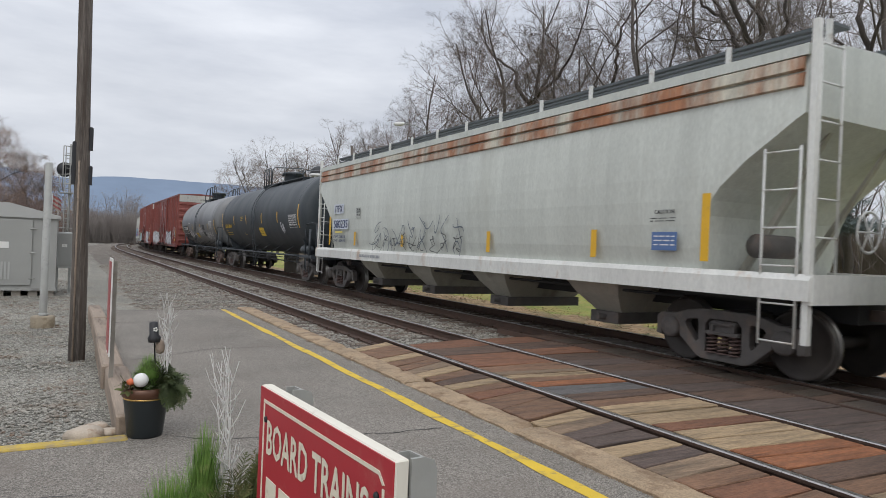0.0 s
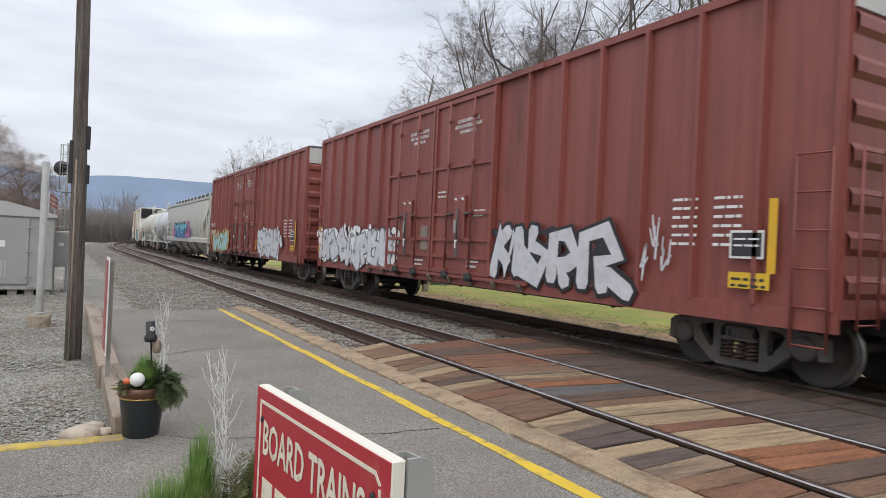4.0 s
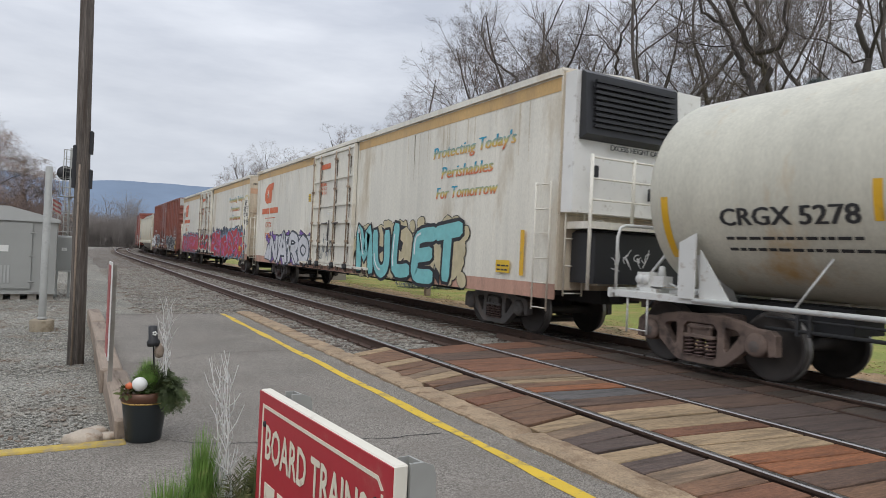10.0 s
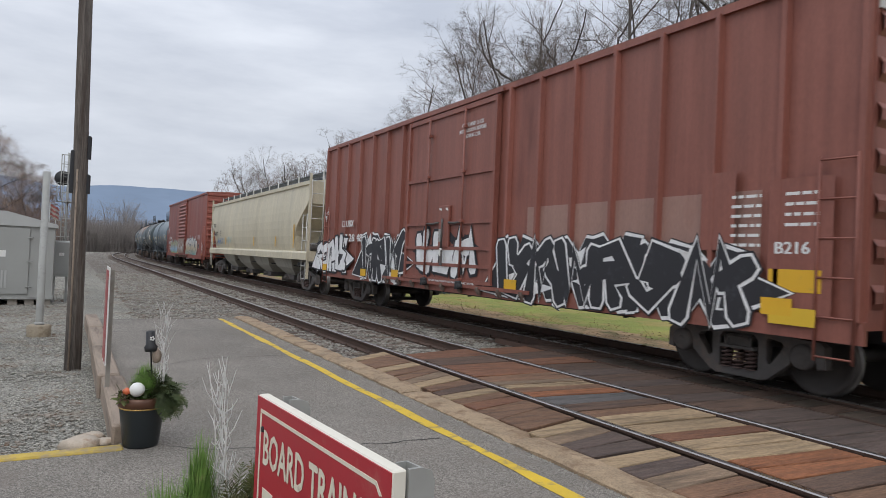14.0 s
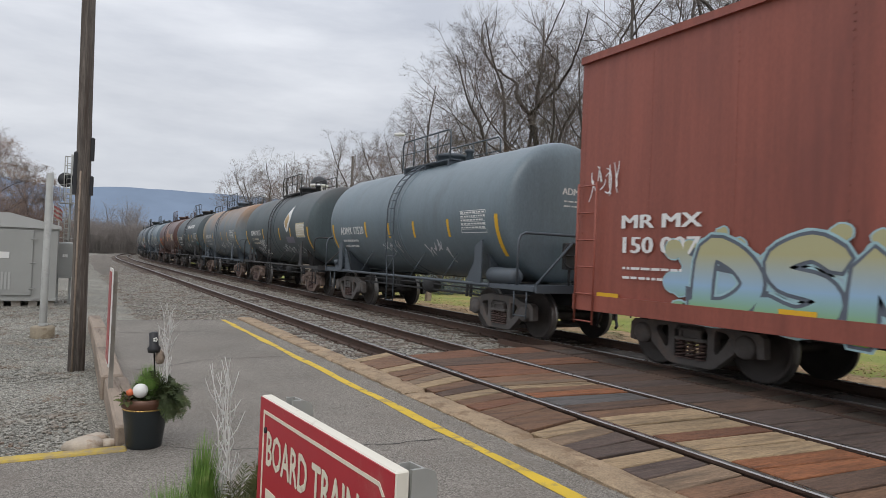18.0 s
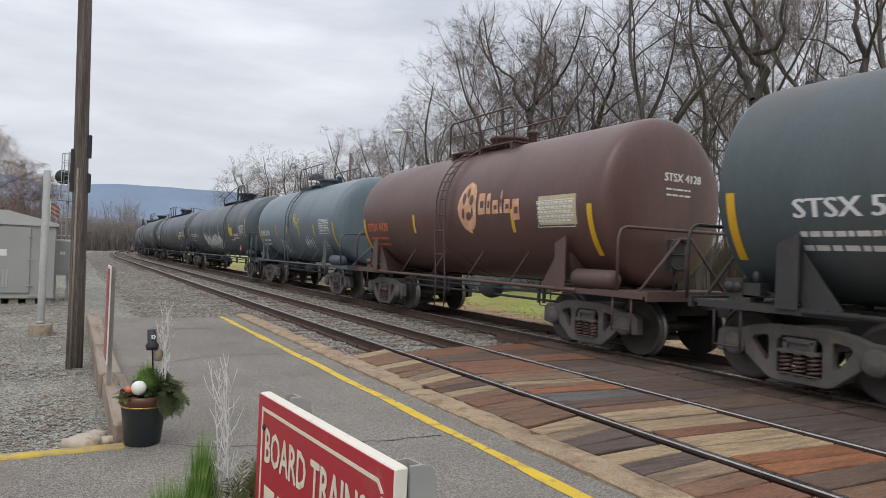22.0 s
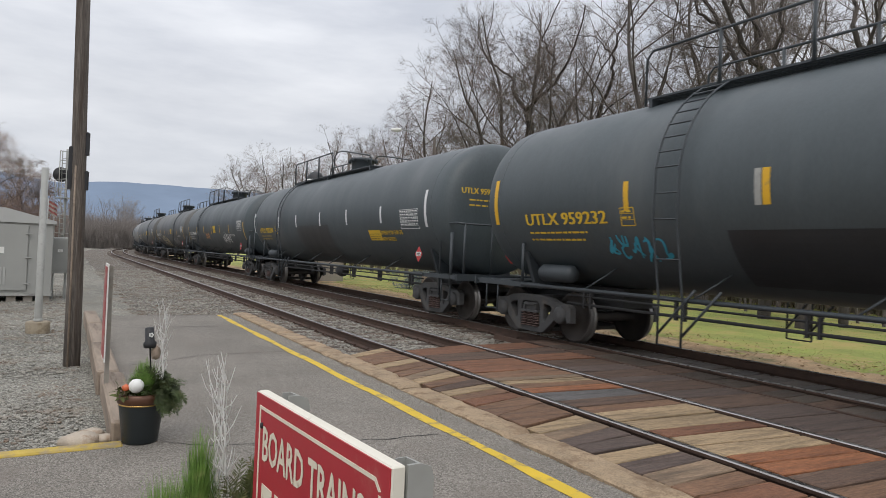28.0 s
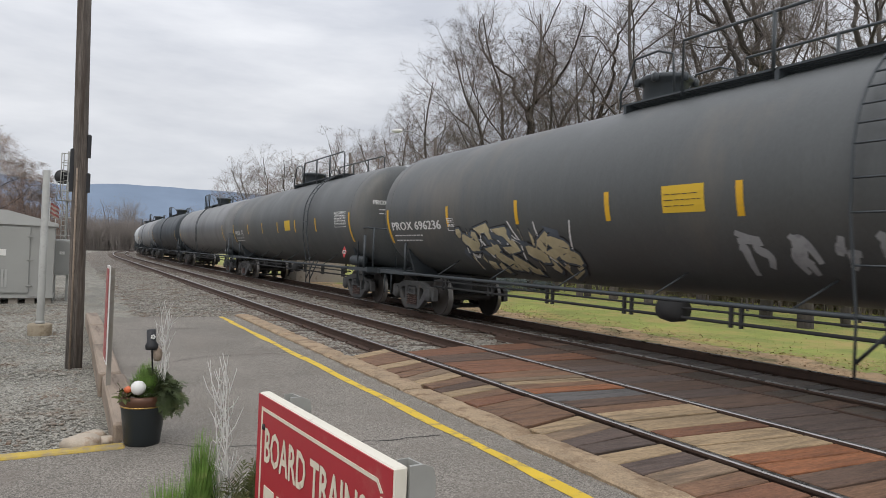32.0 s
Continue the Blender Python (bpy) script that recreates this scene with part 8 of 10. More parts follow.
        words(u, lambda uu, v, d=0.0: (uu, -h - 0.424 - d, v), "EXCESS HEIGHT CAR", -0.8, 3.42, 0.09, K, -1.0)
        bm = bmesh.new()
        box(bm, -1.45, 1.45, -h - 0.75, -h - 0.06, 2.02, 2.14)
        part("unit_deck", bm, P["reefer"], car)
        for z in (2.5, 2.85, 3.2):
            bar(car, [(-1.45, -h - 0.72, z), (1.45, -h - 0.72, z)], 0.018, P["reefer"])
        for x in (-1.45, -0.5, 1.45):
            bar(car, [(x, -h - 0.72, 1.0 if x != -0.5 else 2.1), (x, -h - 0.72, 3.25)], 0.035, P["reefer"], "post")
        bm = bmesh.new()
        soft_box(bm, -1.3, 1.2, -h - 0.65, -h - 0.06, 1.1, 2.0, 0.05)
        tk = part("fuel_tank", bm, M["black"], car, "black fuel tank with white scribbles")
        scrawl(tk, lambda uu, v, d=0.0: (-uu, -h - 0.655 - d, v), 0.9, 1.3, 0.9, 0.4, 4, W, 0.012, 39, 0.0)
    if seed == 1:
        mural(car, out, -1.6, 0.80, 5.7, 1.45, 5, SPRAY["mint"], SPRAY["black"], SPRAY["tan"], SPRAY["white"], 40, None, "MULET")
        mural(car, out, 8.0, 0.86, 5.3, 1.15, 5, SPRAY["silver"], SPRAY["slate"], SPRAY["purple"], None, 41, None, "NARO", None, True)
        scrawl(car, door, 1.9, 1.1, 1.5, 0.9, 5, SPRAY["slate"], 0.02, 42)
    else:
        mural(car, out, 9.6, 0.84, 7.0, 1.25, 6, SPRAY["red"], SPRAY["sky"], SPRAY["slate"], None, 43, SPRAY["pink"], "", SPRAY["black"], True)
        mural(car, out, -1.7, 0.80, 7.6, 1.5, 7, SPRAY["red"], SPRAY["sky"], SPRAY["slate"], None, 44, SPRAY["pink"], "", SPRAY["black"], True)
        mural(car, door, 2.2, 1.05, 3.3, 1.0, 2, SPRAY["red"], SPRAY["sky"], SPRAY["red"], None, 45, SPRAY["pink"], "", SPRAY["sky"])
        for i, b in enumerate(("WE", "TAKE IT", "TO THE", "HOUSE")):
            by_hand(car, at, b, -9.22 - (0.28 if i == 0 else 0.03 * i), 3.42 - 0.31 * i, (0.4, 0.95, 0.85, 1.0)[i], 0.22, SPRAY["black"], 0.017, 60 + i)
        rg2 = random.Random(8)
        rim = [(-9.7 + (0.72 + rg2.uniform(-0.06, 0.06)) * math.cos(k * 0.35), 3.05 + (0.82 + rg2.uniform(-0.07, 0.07)) * math.sin(k * 0.35)) for k in range(19)]
        part("graffiti_rim", raw("graffiti_rim", *ribbons(at, [bend(rim)], 0.022, 0.006), SPRAY["yellow"]), None, car, "pale yellow sprayed outline")
        scrawl(car, at, 9.85, 2.9, 0.7, 0.9, 4, SPRAY["black"], 0.02, 47)
        by_hand(car, at, "MSK", -7.75, 2.12, 0.95, 0.3, SPRAY["black"], 0.03, 46)
        scrawl(car, at, 3.7, 2.2, 0.5, 0.3, 3, SPRAY["black"], 0.014, 49)


def other_boxcars():
    car, L = coach("boxcar", "brown-red ribbed boxcar with black and white graffiti", 177.8, 196.5)
    at, h = boxcar(car, L, P["box_red2"], end_gap=1.15, inset=3.0, door=dict(span=(-1.5, 2.3), leaves=1), trim=P["box_red2"])
    out, door = flat_side(-1.64), flat_side(-1.65)
    fit_words(car, out, "CLUBX", 6.63, 5.69, 2.31, 0.19, W)
    fit_words(car, out, "17 28 48", 6.59, 5.03, 1.87, 0.22, W)
    for i, b in enumerate(("CLOSE AND LOCK", "BOTH DOORS BEFORE", "MOVING CAR")):
        fit_words(car, door, b, 0.0 + 0.03 * len(b) - 0.55, 0.0 - 0.03 * len(b) - 0.55, 4.3 - 0.12 * i, 0.08, W)
    mural(car, out, 8.6, 0.9, 2.4, 1.1, 3, SPRAY["white"], SPRAY["black"], None, SPRAY["grey"], 50, None, "", None, True)
    mural(car, out, 4.9, 0.8, 2.3, 1.3, 3, SPRAY["black"], SPRAY["white"], None, SPRAY["white"], 51, None, "", SPRAY["black"], True)
    mural(car, door, 1.6, 1.05, 2.4, 1.15, 3, SPRAY["white"], SPRAY["black"], None, SPRAY["grey"], 52)
    patch(car, flat_side(-1.56), -2.4, 4.6, 1.1, 1.4, P["box_faded"], "repainted_patch", 0.005, "paler repainted patch")
    for u, w, v, h in ((-6.2, 0.5, 1.75, 1.0), (-7.15, 0.75, 1.0, 1.6)):
        patch(car, out, u, w, v, h, P["box_red2"], "data_panel", 0.004)
    fit_words(car, out, "B216", -7.23, -7.65, 1.72, 0.14, W, 0.008)
    patch(car, out, -7.17, 0.62, 1.28, 0.26, O, "yellow_marker", 0.008)
    patch(car, out, -7.2, 0.55, 0.9, 0.2, M["decal_yellow"], "yellow_label", 0.03)
    mural(car, out, -1.75, 0.78, 5.0, 1.15, 6, SPRAY["black"], SPRAY["white"], None, SPRAY["grey"], 53, None, "", SPRAY["black"], True)
    scrawl(car, out, 8.2, 2.5, 0.4, 0.5, 3, SPRAY["white"], 0.012, 54)
    for u, v in ((8.1, 0.95), (5.0, 0.9), (3.0, 0.95), (-1.9, 0.95), (-7.1, 1.0)):
        patch(car, out, u, 0.38, v, 0.2, O, "yellow_marker", 0.03)
    bars(car, out, -6.65, 2.4, tuple((0.4, 0.06, 0.12) for _ in range(6)), W, seed=55)
    bars(car, out, -7.35, 2.4, tuple((0.4, 0.06, 0.12) for _ in range(4)), W, seed=56)
    words(car, lambda u, v, d=0.0: (u, -h - 0.036 - d, v), "EXCESS HEIGHT CAR", -0.9, 4.58, 0.1, K, -1.0)
    fit_words(car, flat_side(-1.69), "CLEAR THRESHOLD BEFORE CLOSING DOOR", 1.0, -0.9, 0.96, 0.05, W)

    car, L = coach("boxcar", "brick red riveted boxcar with corrugated door and graffiti", 215.7, 234.3)
    at, h = boxcar(car, L, P["box_red3"], end_gap=0.87, inset=2.85, ribs=False, rivets=True, door=dict(span=(-1.1, 1.95), leaves=1, louvred=True), white_end=False, end_ribs=11, trim=P["box_red3"])
    out, door = flat_side(-1.585), flat_side(-1.70)
    fit_words(car, out, "MR MX", 7.47, 6.02, 2.07, 0.2, W)
    fit_words(car, out, "150 007", 7.49, 6.04, 1.70, 0.24, W)
    bars(car, out, 7.4, 1.45, ((1.2, 0.06, 0.14), (1.2, 0.06, 0.1)), W, seed=57)
    mural(car, out, 6.2, 0.78, 4.0, 1.15, 4, M["letters_green"], SPRAY["slate"], M["letters_green"], None, 58, None, "DSNO", SPRAY["aqua"])
    mural(car, out, -1.5, 0.74, 3.8, 1.35, 5, M["letters_bands"], SPRAY["slate"], M["letters_bands"], None, 59, None, "TERU", SPRAY["silver"])
    patch(car, door, 1.9, 2.95, 1.08, 1.0, M["smear"], "rust_smear", 0.02, "pale paint smeared over rust")
    scrawl(car, door, 1.7, 1.2, 2.4, 0.8, 6, SPRAY["silver"], 0.022, 60, 0.026)
    by_hand(car, out, "GI JOES", -5.0, 2.03, 1.65, 0.25, SPRAY["white"], 0.014, 21)
    scrawl(car, out, -7.3, 1.05, 0.7, 0.85, 4, SPRAY["white"], 0.02, 62)
    scrawl(car, out, 8.2, 2.5, 0.7, 0.6, 4, SPRAY["white"], 0.012, 63)
    patch(car, out, -5.05, 0.62, 1.47, 0.46, S, "white_panel", 0.008)
    patch(car, out, -6.0, 0.42, 1.44, 0.3, W, "data_plate", 0.004)
    patch(car, out, -6.03, 0.36, 1.47, 0.24, K, "data_panel", 0.008)
    for u in (7.9, 4.9, 2.6, -2.6, -7.5):
        patch(car, out, u, 0.45, 0.93, 0.14, O, "yellow_marker", 0.03)


def syrup_tanks():
    specs = (
        (234.3, 246.3, "slate blue tank car with white lettering", "slate_tank", "slate_trim", "ADMX 17520", 4.27, 2.47, 2.13, W, False),
        (246.3, 258.1, "charcoal tank car with gold emblem and scribbles", "charcoal_tank", "trim_grimy", "ADMX 19123", 4.00, 2.30, 2.22, W, True),
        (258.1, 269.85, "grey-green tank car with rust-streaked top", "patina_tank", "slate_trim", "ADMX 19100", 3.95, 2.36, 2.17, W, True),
        (269.85, 281.65, "charcoal tank car with white lettering and scribbles", "charcoal_tank", "trim_grimy", "STSX 52208", 4.10, 2.4, 2.11, W, False),
        (281.65, 293.5, "maroon-brown tank car with tan emblem", "brown_tank", "brown_trim", "STSX 4128", 4.7, 3.4, 2.1, M["decal_orange"], False),
        (293.5, 305.35, "slate blue tank car with scribbles", "slate_tank", "slate_trim", "ADMX 15599", 4.7, 3.3, 2.06, W, False))
    for i, (f, r_, label, mat, trim, mark, u0, u1, v, ink, rusty) in enumerate(specs):
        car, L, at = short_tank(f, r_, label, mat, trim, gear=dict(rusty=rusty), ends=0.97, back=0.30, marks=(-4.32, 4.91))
        fit_words(car, at, mark, u0, u1, v, 0.22, ink)
        if i in (1, 2):
            load = (("LD LMT  197600 LB  89650 KG", "LT WT    65400 LB  29650 KG"), ("LD LMT   220800 LB   100 150 KG", "LT WT     65200 LB     29 550 KG"))[i - 1]
            for k in (0, 1):
                fit_words(car, at, load[k], u0 - 0.1, u0 - 1.25, v - 0.22 - 0.17 * k, 0.085, M["cream"] if i == 1 else ink)
        else:
            bars(car, at, u0 - 0.05, v - 0.22, ((1.2, 0.1, 0.16), (1.1, 0.1, 0.1)), ink, seed=70 + i)
        table_on(car, at, -2.95, 2.08, W if mat != "patina_tank" else W)
        stripes(car, at, ((0.76, 2.0, 0.4), (-0.7, 2.0, 0.4), (-2.4, 2.0, 0.4), (2.3, 2.03, 0.44)) if i in (0, 5) else ((1.88, 2.03, 0.45), (-0.67, 2.0, 0.48), (-2.2, 2.0, 0.45)))
        face = on_head(1.48, 2.55, L / 2 - 1.27, 1.48 * 0.28)
        words(car, face, mark, -0.16, 2.92, 0.14, W, -1.0)
        bars(car, lambda u, w2, d=0.0, q=face: q(-u, w2, d), 0.11, 2.77, ((0.6, 0.05, 0.1), (0.6, 0.05, 0.1)), W, seed=80 + i)
        if i in (0, 4, 5):
            bm = bmesh.new()
            lathe(bm, [(0, -0.5), (0.13, -0.48), (0.17, -0.4), (0.17, 0.4), (0.13, 0.48), (0, 0.5)], 18, pose(-1.2, -L / 2 + 1.75, 1.2, 90))
            part("air_reservoir", bm, P[trim], car)
            bm = bmesh.new()
            lathe(bm, [(0.25, -0.014), (0.268, 0), (0.25, 0.014), (0.232, 0), (0.25, -0.014)], 20, pose(-0.1, -L / 2 + 0.95, 1.66, 90))
            soft_box(bm, -0.26, 0.06, -L / 2 + 0.97, -L / 2 + 1.10, 1.38, 1.92, 0.02)
            sweep(bm, [(-0.34, -L / 2 + 0.95, 1.66), (0.14, -L / 2 + 0.95, 1.66)], 0.014, 5)
            sweep(bm, [(-0.1, -L / 2 + 1.04, 1.05), (-0.1, -L / 2 + 1.04, 1.4)], 0.03, 6)
            part("hand_brake", bm, P["trim_grimy"], car, "dark hand brake wheel and gear box")
        if i == 0:
            scrawl(car, at, 1.5, 1.6, 1.2, 0.35, 5, SPRAY["silver"], 0.02, 90)
            scrawl(car, at, -1.0, 1.45, 1.2, 0.5, 4, SPRAY["silver"], 0.02, 91)
        elif i == 1:
            for sh, dd, mt in (([(-1.36, 2.72), (-1.5, 2.5), (-1.78, 2.28), (-1.95, 2.36), (-2.22, 2.86), (-2.12, 3.34), (-1.78, 3.1)], 0.006, M["decal_white"]), ([(-1.46, 2.72), (-1.58, 2.54), (-1.78, 2.40), (-2.02, 2.85), (-1.78, 3.02)], 0.012, M["gold"])):
                part("emblem", raw("emblem", *slab(at, sh, dd), mt), None, car, "pointed gold and white emblem")
            patch(car, at, -1.55, 1.0, 1.88, 0.24, paint("faded_violet", (0.17, 0.16, 0.20)), "brand_bar", 0.005)
            for body, u2, v2, w2, h2 in (("BUMBZ", 2.72, 1.80, 0.9, 0.2), ("TSPT!", 2.64, 1.60, 0.8, 0.15), ("2023", 2.56, 1.40, 0.7, 0.15)):
                by_hand(car, at, body, u2, v2, w2, h2, SPRAY["white"], 0.015, 92)
            by_hand(car, at, "SNK", 3.45, 1.38, 0.75, 0.3, SPRAY["silver"], 0.016, 93)
            scrawl(car, at, -0.4, 1.4, 3.2, 0.45, 7, SPRAY["silver"], 0.018, 94)
            patch(car, at, -2.93, 1.0, 2.1, 0.52, SPRAY["tan"], "table_ground", 0.003)
        elif i == 2:
            scrawl(car, at, 0.3, 1.55, 1.2, 0.4, 5, SPRAY["white"], 0.018, 95)
            by_hand(car, at, "TSPT!", -1.3, 1.66, 0.6, 0.17, SPRAY["white"], 0.013, 6)
            scrawl(car, at, -2.5, 1.55, 0.8, 0.4, 4, SPRAY["white"], 0.02, 96)
            data_table(car, at, -2.05, 1.76, 0.4, 0.28, W)
        elif i == 3:
            for k in range(9):
                a = -0.03 - 0.315 * k
                if k == 4:
                    sh = [(a - 0.02, 2.86), (a - 0.12, 2.90), (a - 0.20, 3.02), (a - 0.26, 3.20), (a - 0.17, 3.18), (a - 0.06, 3.04)]
                else:
                    sh = [(a, 2.93), (a - 0.05, 3.16), (a - 0.25 + 0.03 * (k % 3), 3.16), (a - 0.20 + 0.02 * (k % 2), 2.93)]
                part("brand_bar", raw("brand_bar", *slab(at, sh, 0.006, 6), W), None, car)
            fit_words(car, at, "CORN SYRUP", -1.62, -2.5, 1.95, 0.12, W)
            scrawl(car, at, 0.75, 1.55, 1.5, 0.45, 5, SPRAY["white"], 0.022, 97)
            scrawl(car, at, -1.55, 1.35, 1.0, 0.45, 5, SPRAY["silver"], 0.014, 98)
            scrawl(car, at, -3.6, 1.55, 0.8, 0.5, 4, SPRAY["cyan"], 0.022, 99)
            scrawl(car, at, 1.3, 2.3, 1.2, 0.9, 3, SPRAY["silver"], 0.014, 100)
            stripes(car, at, ((2.67, 2.02, 0.4), (-0.9, 2.02, 0.42)), w=0.08)
        elif i == 4:
            sh = [(-0.62 + (0.36 + 0.04 * math.cos(3 * k * 0.3142)) * math.cos(k * 0.3142), 2.56 + 0.54 * math.sin(k * 0.3142)) for k in range(20)]
            part("emblem", raw("emblem", *slab(at, sh, 0.006), M["peach"]), None, car, "peach emblem with brown gaps")
            for k, (eu, ev, rx, rz) in enumerate(((-0.47, 2.74, 0.07, 0.13), (-0.76, 2.70, 0.08, 0.12), (-0.62, 2.86, 0.05, 0.12), (-0.66, 2.36, 0.10, 0.10), (-0.45, 2.42, 0.05, 0.12), (-0.80, 2.44, 0.035, 0.12))):
                sh = [(eu + rx * math.cos(q * 0.628 + k), ev + rz * math.sin(q * 0.628 + k)) for q in range(10)]
                part("emblem_leaf", raw("emblem_leaf", *slab(at, sh, 0.012 + 0.001 * k, 6), P["brown_tank"]), None, car)
            for k, (a, wd, low, tall) in enumerate(((-1.02, 0.26, 2.38, 0.44), (-1.32, 0.16, 2.38, 0.42), (-1.53, 0.22, 2.38, 0.27), (-1.80, 0.08, 2.38, 0.46), (-1.93, 0.22, 2.38, 0.27), (-2.20, 0.24, 2.24, 0.40))):
                sh = [(a, low), (a - 0.02, low + tall), (a - wd + 0.02, low + tall), (a - wd, low)]
                part("brand_bar", raw("brand_bar", *slab(at, sh, 0.006, 6), M["peach"]), None, car)
                part("brand_gap", raw("brand_gap", *slab(at, [(a - wd * 0.32, low + tall * 0.3), (a - wd * 0.32, low + tall * 0.62), (a - wd * 0.8, low + tall * 0.62), (a - wd * 0.8, low + tall * 0.3)], 0.011, 3), P["brown_tank"]), None, car)
            patch(car, at, -3.0, 1.0, 2.12, 0.52, SPRAY["tan"], "table_ground", 0.003)
        else:
            scrawl(car, at, 2.3, 1.3, 0.9, 0.65, 4, SPRAY["white"], 0.018, 101)
            scrawl(car, at, -1.1, 1.5, 1.0, 0.55, 5, SPRAY["white"], 0.02, 102)
            scrawl(car, at, 0.0, 2.3, 0.8, 0.55, 4, SPRAY["yellow"], 0.02, 103)
            data_table(car, at, -2.95, 1.57, 0.5, 0.24, W)


def gas_tanks():
    specs = (
        (305.35, 324.4, "black pressure tank car with white graffiti", "TILX 307342", 7.54, 5.63, W, (-4.9, 0.8), -3.9, O, (-8.02, 2.04, 8.5, 2.05)),
        (324.4, 343.6, "black pressure tank car with white and yellow labels", "TILX 307976", 7.5, 5.7, W, (-3.3, 5.9), 4.3, O, (-8.4, 2.06, 8.5, 2.05)),
        (343.6, 361.95, "black pressure tank car with yellow lettering", "UTLX 959232", 7.03, 4.99, Y, (-2.6, 5.0), 3.7, O, (-7.9, 2.1, 7.92, 2.13)),
        (361.95, 380.3, "black pressure tank car with white stripes", "UTLX 959230", 7.42, 5.44, Y, (-2.4, 5.2), 4.2, S, (-7.54, 2.13, 8.25, 2.1)),
        (380.3, 398.6, "black pressure tank car with orange and white scribbles", "UTLX 959469", 7.66, 5.07, W, (-2.9, 5.3), 3.7, O, (-7.83, 1.76, 7.86, 1.79)),
        (398.6, 416.9, "black pressure tank car with cream graffiti", "PROX 696236", 7.76, 5.24, W, (-5.0, 0.6), -3.9, O, (-7.65, 1.8, 7.94, 1.77)),
        (416.9, 435.2, "dark grey pressure tank car with yellow label", "PROX", 7.6, 6.6, W, (-5.0, 0.6), -3.9, O, (-7.65, 1.8, 7.94, 1.77)),
        (435.2, 453.5, "grey tank car with pale top", "", 0, 0, W, (-2.5, 2.5), 0.0, O, (-7.6, 1.8, 7.6, 1.8)),
        (453.5, 471.8, "black tank car far down the track", "", 0, 0, W, (-2.5, 2.5), 0.0, O, (-7.6, 1.8, 7.6, 1.8)),
        (471.8, 490.0, "light grey tank car far down the track", "", 0, 0, K, (-2.5, 2.5), 0.0, O, (-7.6, 1.8, 7.6, 1.8)),
        (490.0, 508.2, "pale grey tank car far down the track", "", 0, 0, K, (-2.5, 2.5), 0.0, O, (-7.6, 1.8, 7.6, 1.8)),
        (508.2, 526.5, "dark tank car far down the track", "", 0, 0, W, (-2.5, 2.5), 0.0, O, (-7.6, 1.8, 7.6, 1.8)))
    for i, (f, r_, label, mark, u0, u1, ink, cage, lad, st, ends) in enumerate(specs):
        end_gap = 1.03 if i < 2 else 0.72
        mat = "blue_black" if i < 2 else "dusty_black" if i in (5, 6) else "black_tank2" if i < 7 else ("grey_tank", "black_tank", "pearl_tank", "white_tank", "black_tank")[i - 7]
        car, L, at = long_tank(f, r_, label, mat, cage, lad, gear=dict(cap="bearing") if i in (0, 1) else dict(cap="truck_dark", sooty=True), ends=end_gap, front_tank=i not in (2, 3), r=1.55 if i < 2 else 1.585, zc=2.58 if i < 2 else 2.62, dome_at=(-1.9, 1.3, -0.1, 0.0, 0.0, 0.3, 0.3, 0, 0, 0, 0, 0)[i])
        stripes(car, at, ((ends[0], ends[1], 0.88), (ends[2], ends[3], 0.86)), st, 0.11)
        mids = (5.56, 2.63, 0.9, -1.67, -4.5) if i < 2 else (4.55, 2.3, -0.25, -2.6, -5.05) if i < 4 else (4.9, 2.36, 0.0, -2.3, -4.6)
        if i < 7:
            stripes(car, at, [(u, 2.27 if i < 4 else 2.14, 0.45) for u in mids], st, 0.10)
        if i == 2:
            stripes(car, at, [(u + 0.11, 2.27, 0.45) for u in mids[1:]], M["galvanised"], 0.09)
        if mark:
            fit_words(car, at, mark, u0, u1, 2.10, 0.2, ink)
            bars(car, at, u0 - 0.05, 1.95, ((1.5, 0.05, 0.12), (1.4, 0.05, 0.1)), ink, seed=110 + i)
            data_table(car, at, u1 - 0.3, 2.05, 0.28, 0.28, ink)
            table_on(car, at, (-6.74, -7.24, -6.3, -6.19, -6.47, -6.39, -6.4)[i], 2.1 if i < 4 else 2.25, W)
            face = on_head(1.55 if i < 2 else 1.585, 2.58 if i < 2 else 2.62, L / 2 - end_gap, (1.55 if i < 2 else 1.585) * 0.44)
            words(car, face, mark, -1.15 if i > 1 else -0.42, 2.92, 0.13, ink, -0.92)
            bars(car, lambda u, w2, d=0.0, q=face: q(-u, w2, d), 0.95 if i > 1 else 0.38, 2.76, ((0.6, 0.05, 0.12), (0.5, 0.05, 0.1)), ink, seed=140 + i)
            placard(car, -1.46, -7.1, 1.48)
            bm = bmesh.new()
            prism(bm, [(0.05, 1.33), (0.24, 1.52), (0.05, 1.71), (-0.14, 1.52)], "y", -L / 2 + 0.385, -L / 2 + 0.391)
            pl = part("placard", bm, M["placard_red"], car, "red diamond hazard placard")
            bm = bmesh.new()
            box(bm, -0.06, 0.16, -L / 2 + 0.379, -L / 2 + 0.385, 1.48, 1.57)
            part("number_panel", bm, W, pl)
        if i == 0:
            patch(car, at, -4.56, 0.66, 2.1, 0.42, Y, "yellow_label")
            bars(car, at, -4.6, 2.4, ((0.55, 0.018, 0.08), (0.55, 0.018, 0.08), (0.5, 0.018, 0.08)), K, d=0.01, seed=120)
            fit_words(car, at, "NON-ODORIZED", -5.43, -6.54, 2.09, 0.11, W)
            fit_words(car, at, "LIQUEFIED PETROLEUM GAS", -5.52, -6.72, 1.93, 0.10, W)
            bars(car, at, -4.7, 1.9, ((0.9, 0.04, 0.08), (0.6, 0.04, 0.08)), W, seed=121)
            scrawl(car, at, 2.8, 1.35, 5.0, 0.95, 9, SPRAY["white"], 0.05, 122)
